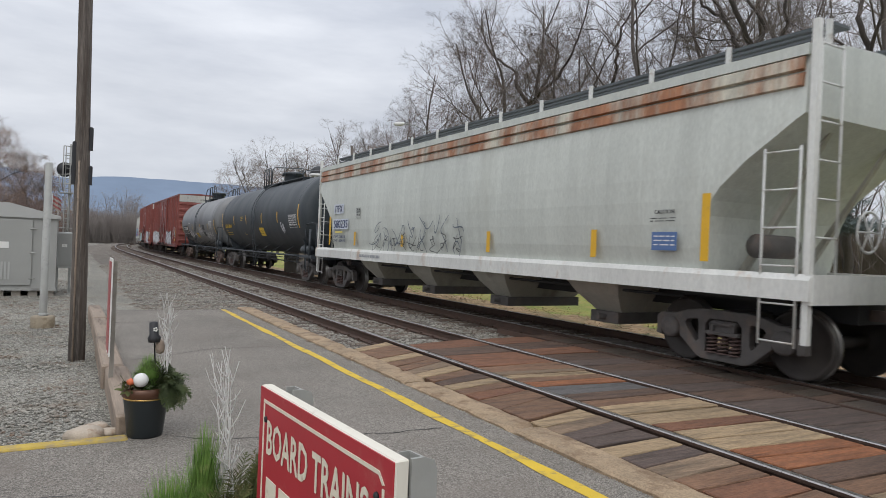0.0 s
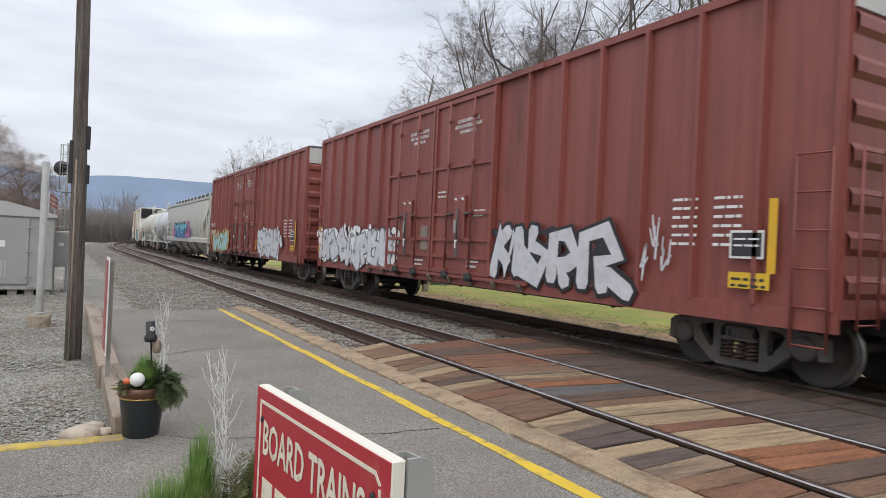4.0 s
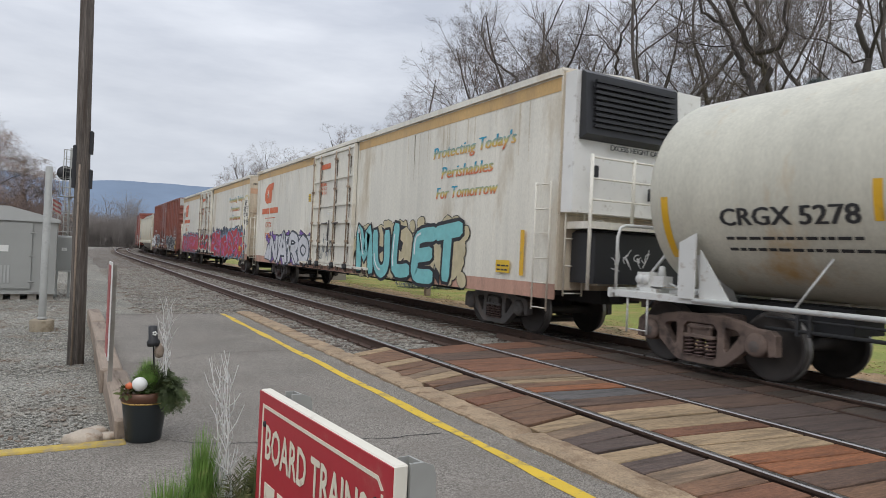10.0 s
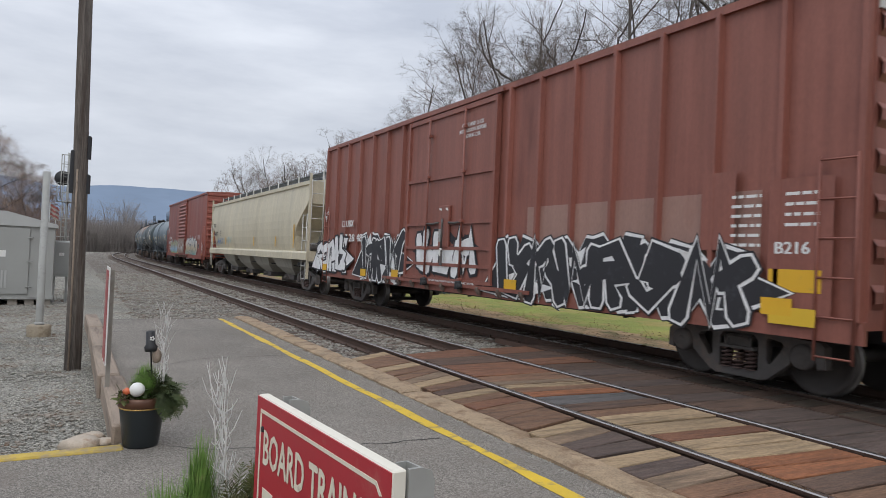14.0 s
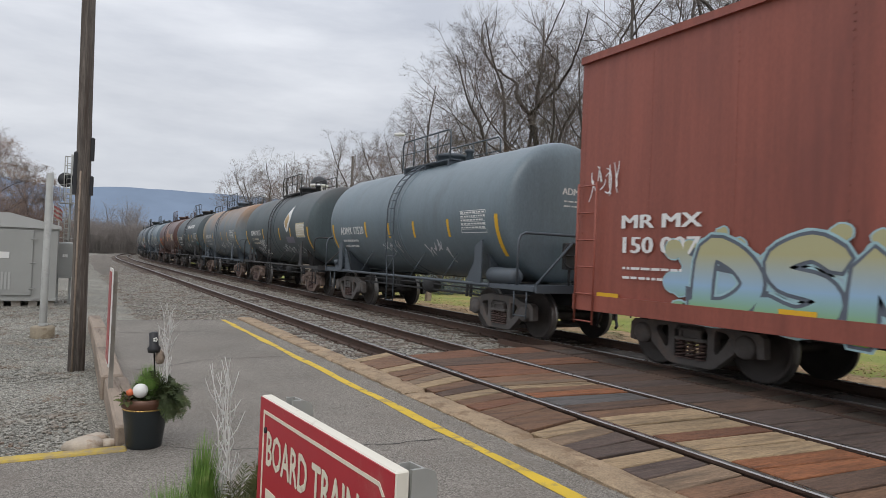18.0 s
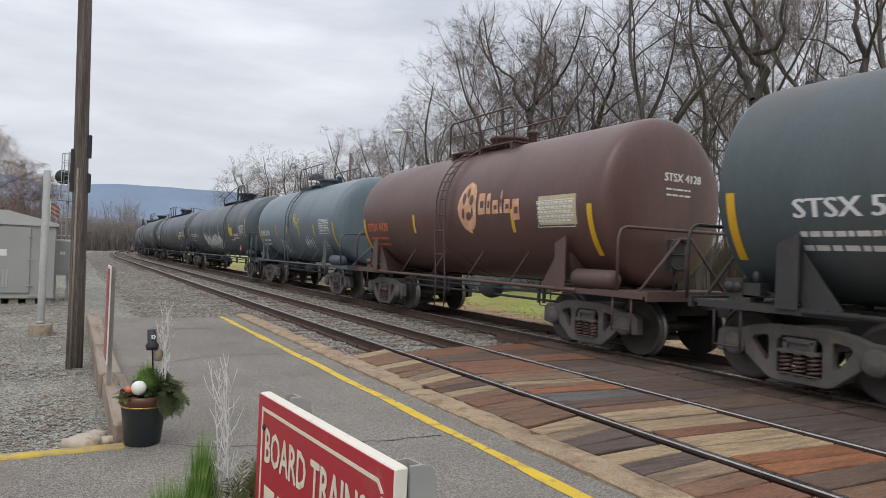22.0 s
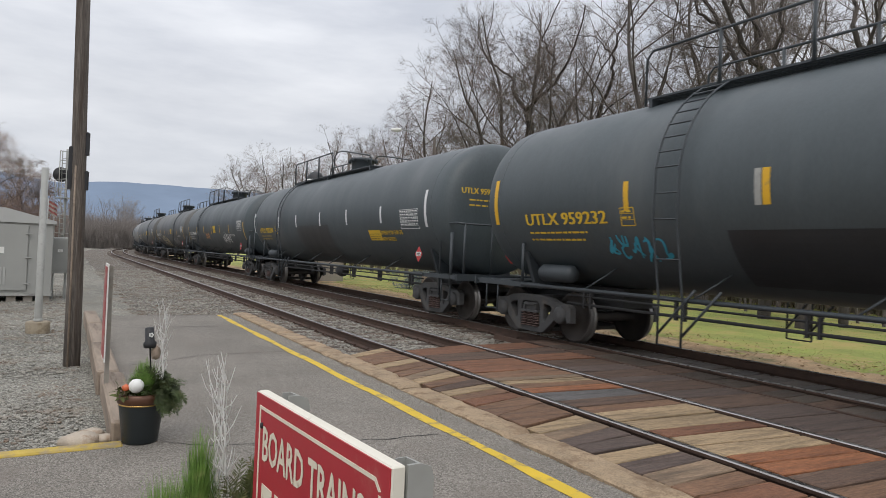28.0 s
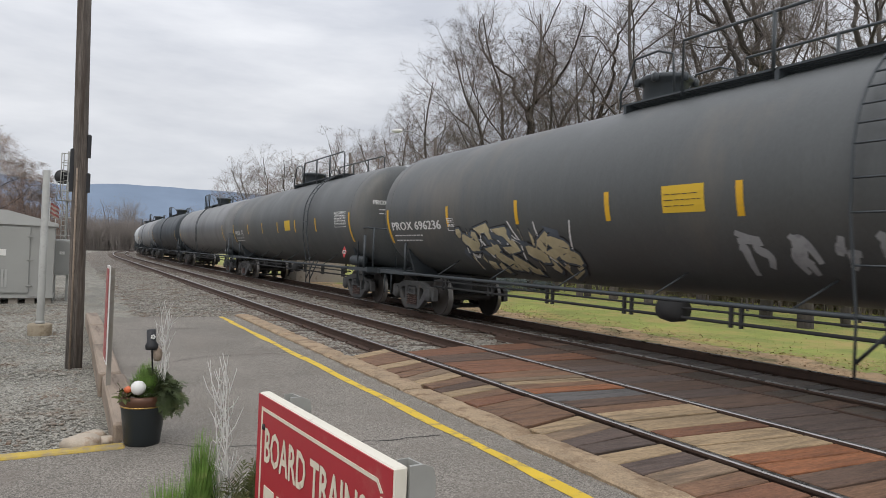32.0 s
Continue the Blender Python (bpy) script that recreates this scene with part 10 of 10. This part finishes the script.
def needle_mass(name, rr3, clumps, size, density, material, long=0.12):
    """Sprays of short flat needles around points."""
    verts, faces = [], []
    for c, r0 in clumps:
        for _ in range(density):
            d = Vector((rr3.gauss(0, 1), rr3.gauss(0, 1), rr3.gauss(0, 0.8))).normalized()
            p = c + d * r0 * rr3.uniform(0.2, 1.0)
            t = (d + Vector((rr3.gauss(0, 0.5), rr3.gauss(0, 0.5), rr3.gauss(0, 0.5)))).normalized() * long * rr3.uniform(0.6, 1.3)
            w = t.orthogonal().normalized() * size
            k = len(verts)
            verts += [p - w, p + w, p + t * 0.6 + w * 0.7, p + t]
            faces.append((k, k + 1, k + 2, k + 3))
    return raw(name, verts, faces, material)


# ivy-grown trunk with dark evergreen foliage at the lawn's edge
rr = random.Random(4)
ever = thing("evergreen_tree", "dusty blue-green evergreen with brown lower trunk", "tree", pose(19.5, 11.95, -0.3))
lb = Limbs()
lb.add([Vector((0, 0, -0.2)), Vector((0.05, 0.1, 2.0)), Vector((0.0, 0.05, 4.5)), Vector((0, 0, 6.6))], [0.24, 0.2, 0.15, 0.03], 10)
part("trunk", raw("trunk", lb.verts, lb.faces, M["bark_dark"], True), None, ever)
clumps = []
for i in range(380):
    z = 3.2 + 4.3 * rr.random() ** 1.2
    w = 1.9 * (1 - (z - 3.2) / 4.7) * (0.75 + 0.25 * math.cos(z * 11.0))
    a = rr.uniform(0, 6.28)
    d = w * rr.random() ** 0.4
    clumps.append((Vector((math.cos(a) * d, math.sin(a) * d, z - 0.25 * d)), 0.2))
part("foliage", needle_mass("foliage", rr, clumps, 0.016, 110, M["needles_blue"], 0.13), None, ever)

# low bush and a short wooden post on the lawn
rr = random.Random(9)
bush = thing("bush", "low wide dark green clipped bush on the lawn", "bush", pose(19.0, 29.5, -0.3))
clumps = [(Vector((rr.uniform(-4.5, 4.5), rr.uniform(-0.9, 0.9), rr.uniform(0.1, 0.85) * (1 - 0.03 * abs(i % 9 - 4)))), 0.35) for i in range(170)]
part("leaves", needle_mass("leaves", rr, clumps, 0.03, 60, M["needles_blue"], 0.12), None, bush)
lb = Limbs()
for i in range(12):
    lb.add([Vector((-4 + i * 0.7, 0, 0)), Vector((-4 + i * 0.7 + rr.gauss(0, 0.1), 0, 0.7))], [0.04, 0.02], 5)
part("stems", raw("stems", lb.verts, lb.faces, M["bark"]), None, bush)
bm = bmesh.new()
soft_box(bm, -0.11, 0.11, -0.11, 0.11, -0.2, 0.95, 0.02)
solo("wooden_post", bm, M["timber"], "short squared wooden post on the lawn", "post", pose(13.0, 24.2, -0.3))

# lawn blades near the tracks
rr = random.Random(2)
verts, faces = [], []
for _ in range(11000):
    y = -2 + 42 * rr.random() ** 1.3
    x = 11.9 + 13 * rr.random() ** 1.6
    if x < 12.8 and rr.random() < 0.6:
        continue
    z = ground_height(x, y) + 0.02
    a, h, w = rr.uniform(0, 6.28), rr.uniform(0.02, 0.045) * (1 + y * 0.01), 0.006 * (1 + y * 0.03)
    k = len(verts)
    ox, oy = math.cos(a) * w, math.sin(a) * w
    verts += [(x - ox, y - oy, z), (x + ox, y + oy, z), (x + rr.gauss(0, 0.02), y + rr.gauss(0, 0.02), z + h)]
    faces.append((k, k + 1, k + 2))
solo("grass_blades", raw("grass_blades", verts, faces, M["grass"]), None, "short green lawn blades", "grass", kind="stuff")
verts, faces = [], []
for _ in range(5200):
    y = -1 + 34 * rr.random() ** 1.3
    x = rr.gauss(12.4, 1.0)
    if x < 10.9:
        continue
    z = ground_height(max(x, 11.5), y) + rr.uniform(0.045, 0.07)
    a, s = rr.uniform(0, 6.28), rr.uniform(0.025, 0.055)
    k = len(verts)
    c, n = math.cos(a) * s, math.sin(a) * s
    verts += [(x - c, y - n, z), (x + n * 0.6, y - c * 0.6, z + rr.uniform(0, 0.02)), (x + c, y + n, z + rr.uniform(0, 0.015)), (x - n * 0.6, y + c * 0.6, z + rr.uniform(0, 0.02))]
    faces.append((k, k + 1, k + 2, k + 3))
solo("fallen_leaves", raw("fallen_leaves", verts, faces, M["leaf_litter"]), None, "scattered brown fallen leaves", "leaves", kind="stuff")

# ---- mountain ridge far away ----
verts, faces = [], []
n = 150
for i in range(n + 1):
    x = -2600 + 5400 * i / n
    f = (x + 300) / 1100
    h = 244 - 24 * math.exp(-((x + 20) / 130) ** 2) - 14 * max(0.0, f - 1.2) + 3 * noise.noise(Vector((x * 0.006, 0, 0))) + 2 * noise.noise(Vector((x * 0.02, 2, 0)))
    verts += [(x, 3000, h), (x, 2500, 60), (x, 2200, -5)]
for i in range(n):
    faces += [(3 * i, 3 * i + 3, 3 * i + 4, 3 * i + 1), (3 * i + 1, 3 * i + 4, 3 * i + 5, 3 * i + 2)]
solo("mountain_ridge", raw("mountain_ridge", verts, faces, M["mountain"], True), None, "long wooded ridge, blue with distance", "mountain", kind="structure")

# ---- street lamp and far poles ----
lamp = thing("street_lamp", "street lamp with a thin curved arm among the trees", "street lamp", pose(17.2, 31.6, -0.3))
bm = bmesh.new()
sweep(bm, [(0, 0, 0), (0, 0, 8.2)], [0.12, 0.08], 10)
part("pole", bm, M["pole_wood"], lamp)
bm = bmesh.new()
sweep(bm, [(0, 0, 7.6), (-0.4, 0.35, 8.15), (-0.95, 0.85, 8.5), (-1.45, 1.35, 8.62)], 0.03, 6)
part("arm", bm, M["galvanised"], lamp)
bm = bmesh.new()
lathe(bm, [(0, -0.35), (0.07, -0.33), (0.12, 0), (0.08, 0.25), (0, 0.3)], 12, pose(-1.6, 1.5, 8.6, 90, 0, 45))
part("lamp_head", bm, M["white"], lamp)
pole2 = thing("utility_pole", "far wooden utility pole beyond the train", "utility pole", pose(20.0, 51.4, -0.3))
bm = bmesh.new()
sweep(bm, [(0, 0, 0), (0, 0, 10.0)], [0.14, 0.1], 8)
part("shaft", bm, M["pole_wood"], pole2)

# cupola of a low building beyond the train
cup = thing("cupola", "white cupola with a black domed roof on a low building", "building", pose(12.4, 37.0, -0.3))
bm = bmesh.new()
box(bm, -1.4, 1.4, -1.4, 1.4, 0, 3.2)
part("wall", bm, M["concrete"], cup)
bm = bmesh.new()
prism(bm, [(-1.6, 3.2), (1.6, 3.2), (0.5, 4.6), (-0.5, 4.6)], "y", -1.5, 1.5)
part("roof", bm, M["bark_dark"], cup)
bm = bmesh.new()
for k in range(8):
    a = math.pi * 2 * k / 8
    box(bm, math.cos(a) * 0.42 - 0.05, math.cos(a) * 0.42 + 0.05, math.sin(a) * 0.42 - 0.05, math.sin(a) * 0.42 + 0.05, 4.6, 5.75)
lathe(bm, [(0.5, 4.55), (0.5, 4.75), (0.47, 4.75)], 16)
lathe(bm, [(0.47, 5.68), (0.52, 5.7), (0.52, 5.82), (0, 5.82)], 16)
part("lantern", bm, M["white"], cup, "white open lantern")
bm = bmesh.new()
lathe(bm, [(0.5, 5.82), (0.47, 6.02), (0.33, 6.2), (0.12, 6.3), (0, 6.32)], 16)
part("dome", bm, M["black"], cup, "black dome")

# ---- planters ----
def planter(x, y, r, h, label, bands=True):
    p = thing("planter", label, "planter", pose(x, y, -0.05))
    bm = bmesh.new()
    lathe(bm, [(0, 0.0), (r * 0.72, 0.0), (r * 0.76, 0.015), (r * 0.97, h - 0.07)], 32)
    part("pot", bm, M["pot"] if bands else M["pot_brown"], p)
    bm = bmesh.new()
    lathe(bm, [(r * 0.97, h - 0.075), (r * 1.03, h - 0.065), (r * 1.04, h), (r * 0.97, h + 0.005), (r * 0.93, h - 0.03), (0, h - 0.03)], 32)
    part("rim", bm, M["bronze"] if bands else M["pot_brown"], p)
    if bands:
        bm = bmesh.new()
        lathe(bm, [(r * 0.972, h - 0.085), (r * 0.99, h - 0.083), (r * 0.99, h - 0.075), (r * 0.975, h - 0.073)], 32)
        part("gold_band", bm, M["gold"], p)
    return p


def plume(p, cx, cy, z, r, h, count, mat, name, label, seed, lean=0.0):
    rr4 = random.Random(seed)
    verts, faces = [], []
    for _ in range(count):
        a, d = rr4.uniform(0, 6.28), r * math.sqrt(rr4.random())
        bx, by = cx + math.cos(a) * d * 0.55, cy + math.sin(a) * d * 0.55
        tx, ty, tz = cx + math.cos(a) * d * 1.15 + rr4.gauss(0, 0.02) + lean * h, cy + math.sin(a) * d * 1.15 + rr4.gauss(0, 0.02), z + h * (1 - 0.55 * (d / r) ** 1.5) * rr4.uniform(0.45, 1.0)
        w = 0.0016
        k = len(verts)
        mx, my, mz = (bx + tx) / 2, (by + ty) / 2, z + (tz - z) * 0.55
        c, s = -math.sin(a) * w, math.cos(a) * w
        verts += [(bx - c, by - s, z), (bx + c, by + s, z), (mx + c, my + s, mz), (mx - c, my - s, mz), (tx, ty, tz)]
        faces += [(k, k + 1, k + 2, k + 3), (k + 3, k + 2, k + 4)]
    part(name, raw(name, verts, faces, mat), None, p, label)


def fronds(p, name, mat, label, seed, count, root, out, long, droop, size=0.0042):
    """Arching cedar fronds: a bent stem with flat leaflets on both sides. out: the mean way, with its scatter."""
    r6 = random.Random(seed)
    verts, faces = [], []
    for _ in range(count):
        q = Vector((root[0] + r6.gauss(0, root[3]), root[1] + r6.gauss(0, root[3]), root[2] + r6.gauss(0, root[3] * 0.5)))
        d = Vector((out[0] + r6.gauss(0, out[3]), out[1] + r6.gauss(0, out[3]), out[2] + r6.gauss(0, out[3]))).normalized()
        reach, n = long * r6.uniform(0.55, 1.15), 13
        flat = d.cross(Vector((r6.gauss(0, 0.5), r6.gauss(0, 0.5), 1.0))).normalized()
        for k in range(n):
            d = (d + Vector((r6.gauss(0, 0.06), r6.gauss(0, 0.06), -droop / n))).normalized()
            e = q + d * reach / n
            wide = reach * 0.30 * math.sin(math.pi * (0.12 + 0.86 * (k + 1) / n)) ** 0.7
            for side in (1, -1):
                for h in (0.25, 0.75):
                    b = q.lerp(e, h)
                    tip = b + (flat * side + d * r6.uniform(0.5, 1.0) + Vector((0, 0, r6.gauss(0, 0.2)))).normalized() * wide * r6.uniform(0.6, 1.15)
                    w = d * size * 0.9
                    m = b.lerp(tip, 0.55)
                    c = len(verts)
                    verts += [b - w * 0.4, b + w * 0.4, m + w, tip, m - w]
                    faces.append((c, c + 1, c + 2, c + 3, c + 4))
            c = len(verts)
            verts += [q - flat * 0.0015, q + flat * 0.0015, e + flat * 0.0015, e - flat * 0.0015]
            faces.append((c, c + 1, c + 2, c + 3))
            q = e
    part(name, raw(name, verts, faces, mat), None, p, label)


def white_branches(p, cx, cy, z, h, seed, n=5, spread=0.25):
    rr5 = random.Random(seed)
    for _ in range(n):
        lb = Limbs()
        a = rr5.uniform(0, 6.28)
        tip = Vector((cx + math.cos(a) * spread * h * rr5.uniform(0.1, 0.6), cy + math.sin(a) * spread * h * rr5.uniform(0.1, 0.6), z + h * rr5.uniform(0.7, 1.0)))
        pts = [Vector((cx + rr5.gauss(0, 0.02), cy + rr5.gauss(0, 0.02), z))]
        for i in range(1, 7):
            pts.append(pts[0].lerp(tip, i / 6) + Vector((rr5.gauss(0, 0.014), rr5.gauss(0, 0.014), 0)))
        lb.add(pts, [0.0044 - 0.0005 * i for i in range(7)], 5)
        for _k in range(9):
            q = pts[rr5.randint(1, 5)]
            e = q + Vector((rr5.gauss(0, 0.032), rr5.gauss(0, 0.032), rr5.uniform(0.06, 0.22) * h))
            lb.add([q, q.lerp(e, 0.5) + Vector((rr5.gauss(0, 0.01), rr5.gauss(0, 0.01), 0)), e], [0.0026, 0.0021, 0.0012], 4)
        part("white_branch", raw("white_branch", lb.verts, lb.faces, M["birch_white"], True), None, p, "white painted branch")


rr = random.Random(31)
p1 = planter(0.565, 5.66, 0.172, 0.385, "black resin pot with winter greens and white twigs")
fronds(p1, "cedar_sprays", M["needles"], "green drooping cedar sprays", 41, 70, (0.10, -0.05, 0.40, 0.045), (0.3, -0.3, 0.8, 0.35), 0.20, 1.3, 0.0034)
fronds(p1, "cedar_sprays", M["needles"], "cedar sprays hanging over the rim", 42, 80, (0.13, -0.10, 0.41, 0.04), (0.5, -0.6, 0.1, 0.3), 0.20, 2.3, 0.0034)
fronds(p1, "moss", M["needles_olive"], "olive green filling", 43, 26, (-0.13, -0.06, 0.39, 0.035), (-0.3, -0.3, 0.8, 0.5), 0.10, 0.8)
plume(p1, 0.02, 0.0, 0.36, 0.12, 0.34, 2200, M["grass_plume"], "grass_tuft", "bright green grass tuft", 3)
white_branches(p1, 0.125, -0.06, 0.40, 0.74, 5, 5, 0.07)
bm = bmesh.new()
lathe(bm, [(0, -0.055), (0.03, -0.047), (0.05, -0.025), (0.057, 0), (0.05, 0.025), (0.03, 0.047), (0, 0.055)], 18, pose(-0.055, -0.13, 0.46))
part("white_ball", bm, M["white"], p1, "white ornament ball")
bm = bmesh.new()
lathe(bm, [(0, -0.03), (0.028, -0.015), (0.03, 0.01), (0, 0.03)], 12, pose(-0.125, -0.12, 0.45))
part("orange_ornament", bm, M["decal_orange"], p1, "small orange ornament")
bm = bmesh.new()
lathe(bm, [(0.006, 0.4), (0.006, 0.66), (0.045, 0.665), (0.05, 0.70), (0.035, 0.72), (0.033, 0.82), (0, 0.825)], 14, pose(0.085, -0.04, 0.075, 0, -4, 0))
part("black_hat_stake", bm, M["ink"], p1, "black hat ornament on a stake")
bm = bmesh.new()
lathe(bm, [(0, 0.565), (0.026, 0.575), (0.036, 0.61), (0.034, 0.65), (0.02, 0.68), (0, 0.69)], 14, pose(0.082, -0.04, 0.075))
part("ornament_face", bm, M["timber"], p1, "tan round ornament")
bm = bmesh.new()
for a in range(5):
    lathe(bm, [(0, 0), (0.008, 0), (0.006, 0.005), (0, 0.006)], 7, pose(0.04 + 0.012 * math.cos(a * 1.257), -0.0785, 0.84 + 0.012 * math.sin(a * 1.257), 90))
part("hat_flower", bm, M["white"], p1, "small white flower on the hat")

p2 = planter(0.56, 2.74, 0.21, 0.42, "dark brown pot with bright grass and white branches", False)
fronds(p2, "evergreen_sprays", M["needles_olive"], "olive green evergreen sprays", 44, 90, (0.05, -0.03, 0.40, 0.07), (0.1, -0.1, 0.8, 0.5), 0.20, 0.9, 0.0032)
fronds(p2, "evergreen_sprays", M["needles_olive"], "olive green evergreen sprays", 45, 26, (0.13, -0.02, 0.46, 0.03), (0.1, 0.0, 1.0, 0.2), 0.24, 0.3, 0.0032)
plume(p2, -0.075, 0.0, 0.40, 0.062, 0.50, 1900, M["grass_plume"], "grass_plume", "tall bright green grass plume", 8, 0.03)
plume(p2, -0.20, -0.12, 0.38, 0.14, 0.40, 1500, M["grass_plume"], "grass_tuft", "bright green grass tuft", 9)
white_branches(p2, 0.03, 0.0, 0.42, 0.76, 12, 6, 0.16)

# a few pale stones by the yellow kerb
for x, y, s in ((0.16, 5.80, 0.15), (0.33, 5.83, 0.075), (0.24, 6.0, 0.09)):
    bm = bmesh.new()
    rs = random.Random(int(x * 100))
    lathe(bm, [(0, -s * 0.4), (s * 0.7, -s * 0.3), (s, 0), (s * 0.75, s * 0.35), (s * 0.3, s * 0.45), (0, s * 0.46)], 9)
    for v in bm.verts:
        v.co += Vector((rs.uniform(-1, 1), rs.uniform(-1, 1), rs.uniform(-0.5, 0.5))) * s * 0.14
    solo("loose_rock", bm, M["rock"], "pale tan rock on the gravel by the kerb", "rock", pose(x, y, -0.05), "rocks by the kerb")

# ---- lettering of the red sign ----
def on_sign(u, v, d=0.0):
    return (u, -0.0012 - d, v)


vs, fs = letter_mesh("BOARD TRAINS")
k = 0.118 / 0.69
wide = max(x for x, y, z in vs)
verts, faces = [], []
for bold, drop in ((-0.030, 0.0), (0.030, 0.0), (-0.015, 0.02), (0.015, -0.02), (0.0, 0.0)):
    n = len(verts)
    verts += [on_sign(0.085 + (x + bold) / wide * 0.80, -0.232 + (y + drop) * k, 0.0004 * n / len(vs)) for x, y, z in vs]
    faces += [tuple(q + n for q in f) for f in fs]
part("lettering", raw("lettering", verts, faces, M["cream"]), None, sign, "bold cream capital letters")
for i, (a, b) in enumerate(((0.10, 0.20), (0.23, 0.33), (0.40, 0.52), (0.55, 0.66), (0.70, 0.84))):
    bm = bmesh.new()
    box(bm, a, b, -0.002, 0.0, -0.44, -0.32)
    part("lettering_bar", bm, M["cream"], sign)

# ---- what moves ----
SPEED = 12.85


def heading(y):
    return -math.degrees(min(max(y - BEND, 0.0), 180.0) / RADIUS)


def car_pose(middle):
    return pose(C2 + swing(middle), middle, Z2, 0, 0, heading(middle))


def motions():
    for car, front, rear in TRAIN:
        mid = (front + rear) / 2
        walk(car, [(t, car_pose(mid - SPEED * t)) for t in range(0, 33, 2)])
    # wheels roll while their car passes the platform
    span = {car: (front + rear) / 2 for car, front, rear in TRAIN}
    for wheels, car, y in AXLES:
        t1 = span[car] / SPEED
        t0, t1 = round(max(0.0, t1 - 1.7) * FPS) / FPS, round(min(32.0, t1 + 0.9) * FPS) / FPS
        if t1 <= t0 or t0 >= 32.0 or t1 <= 0.0:
            continue
        n = max(2, round((t1 - t0) * FPS))
        turn = -math.degrees(SPEED / 0.457)
        rows = [(t0 + (t1 - t0) * k / n, pose(0, y, 0.457, turn * (t1 - t0) * k / n)) for k in range(n + 1)]
        if t0 > 0:
            rows.insert(0, (0.0, rows[0][1]))
        if t1 < 32:
            rows.append((32.0, rows[-1][1]))
        walk(wheels, rows)


motions()
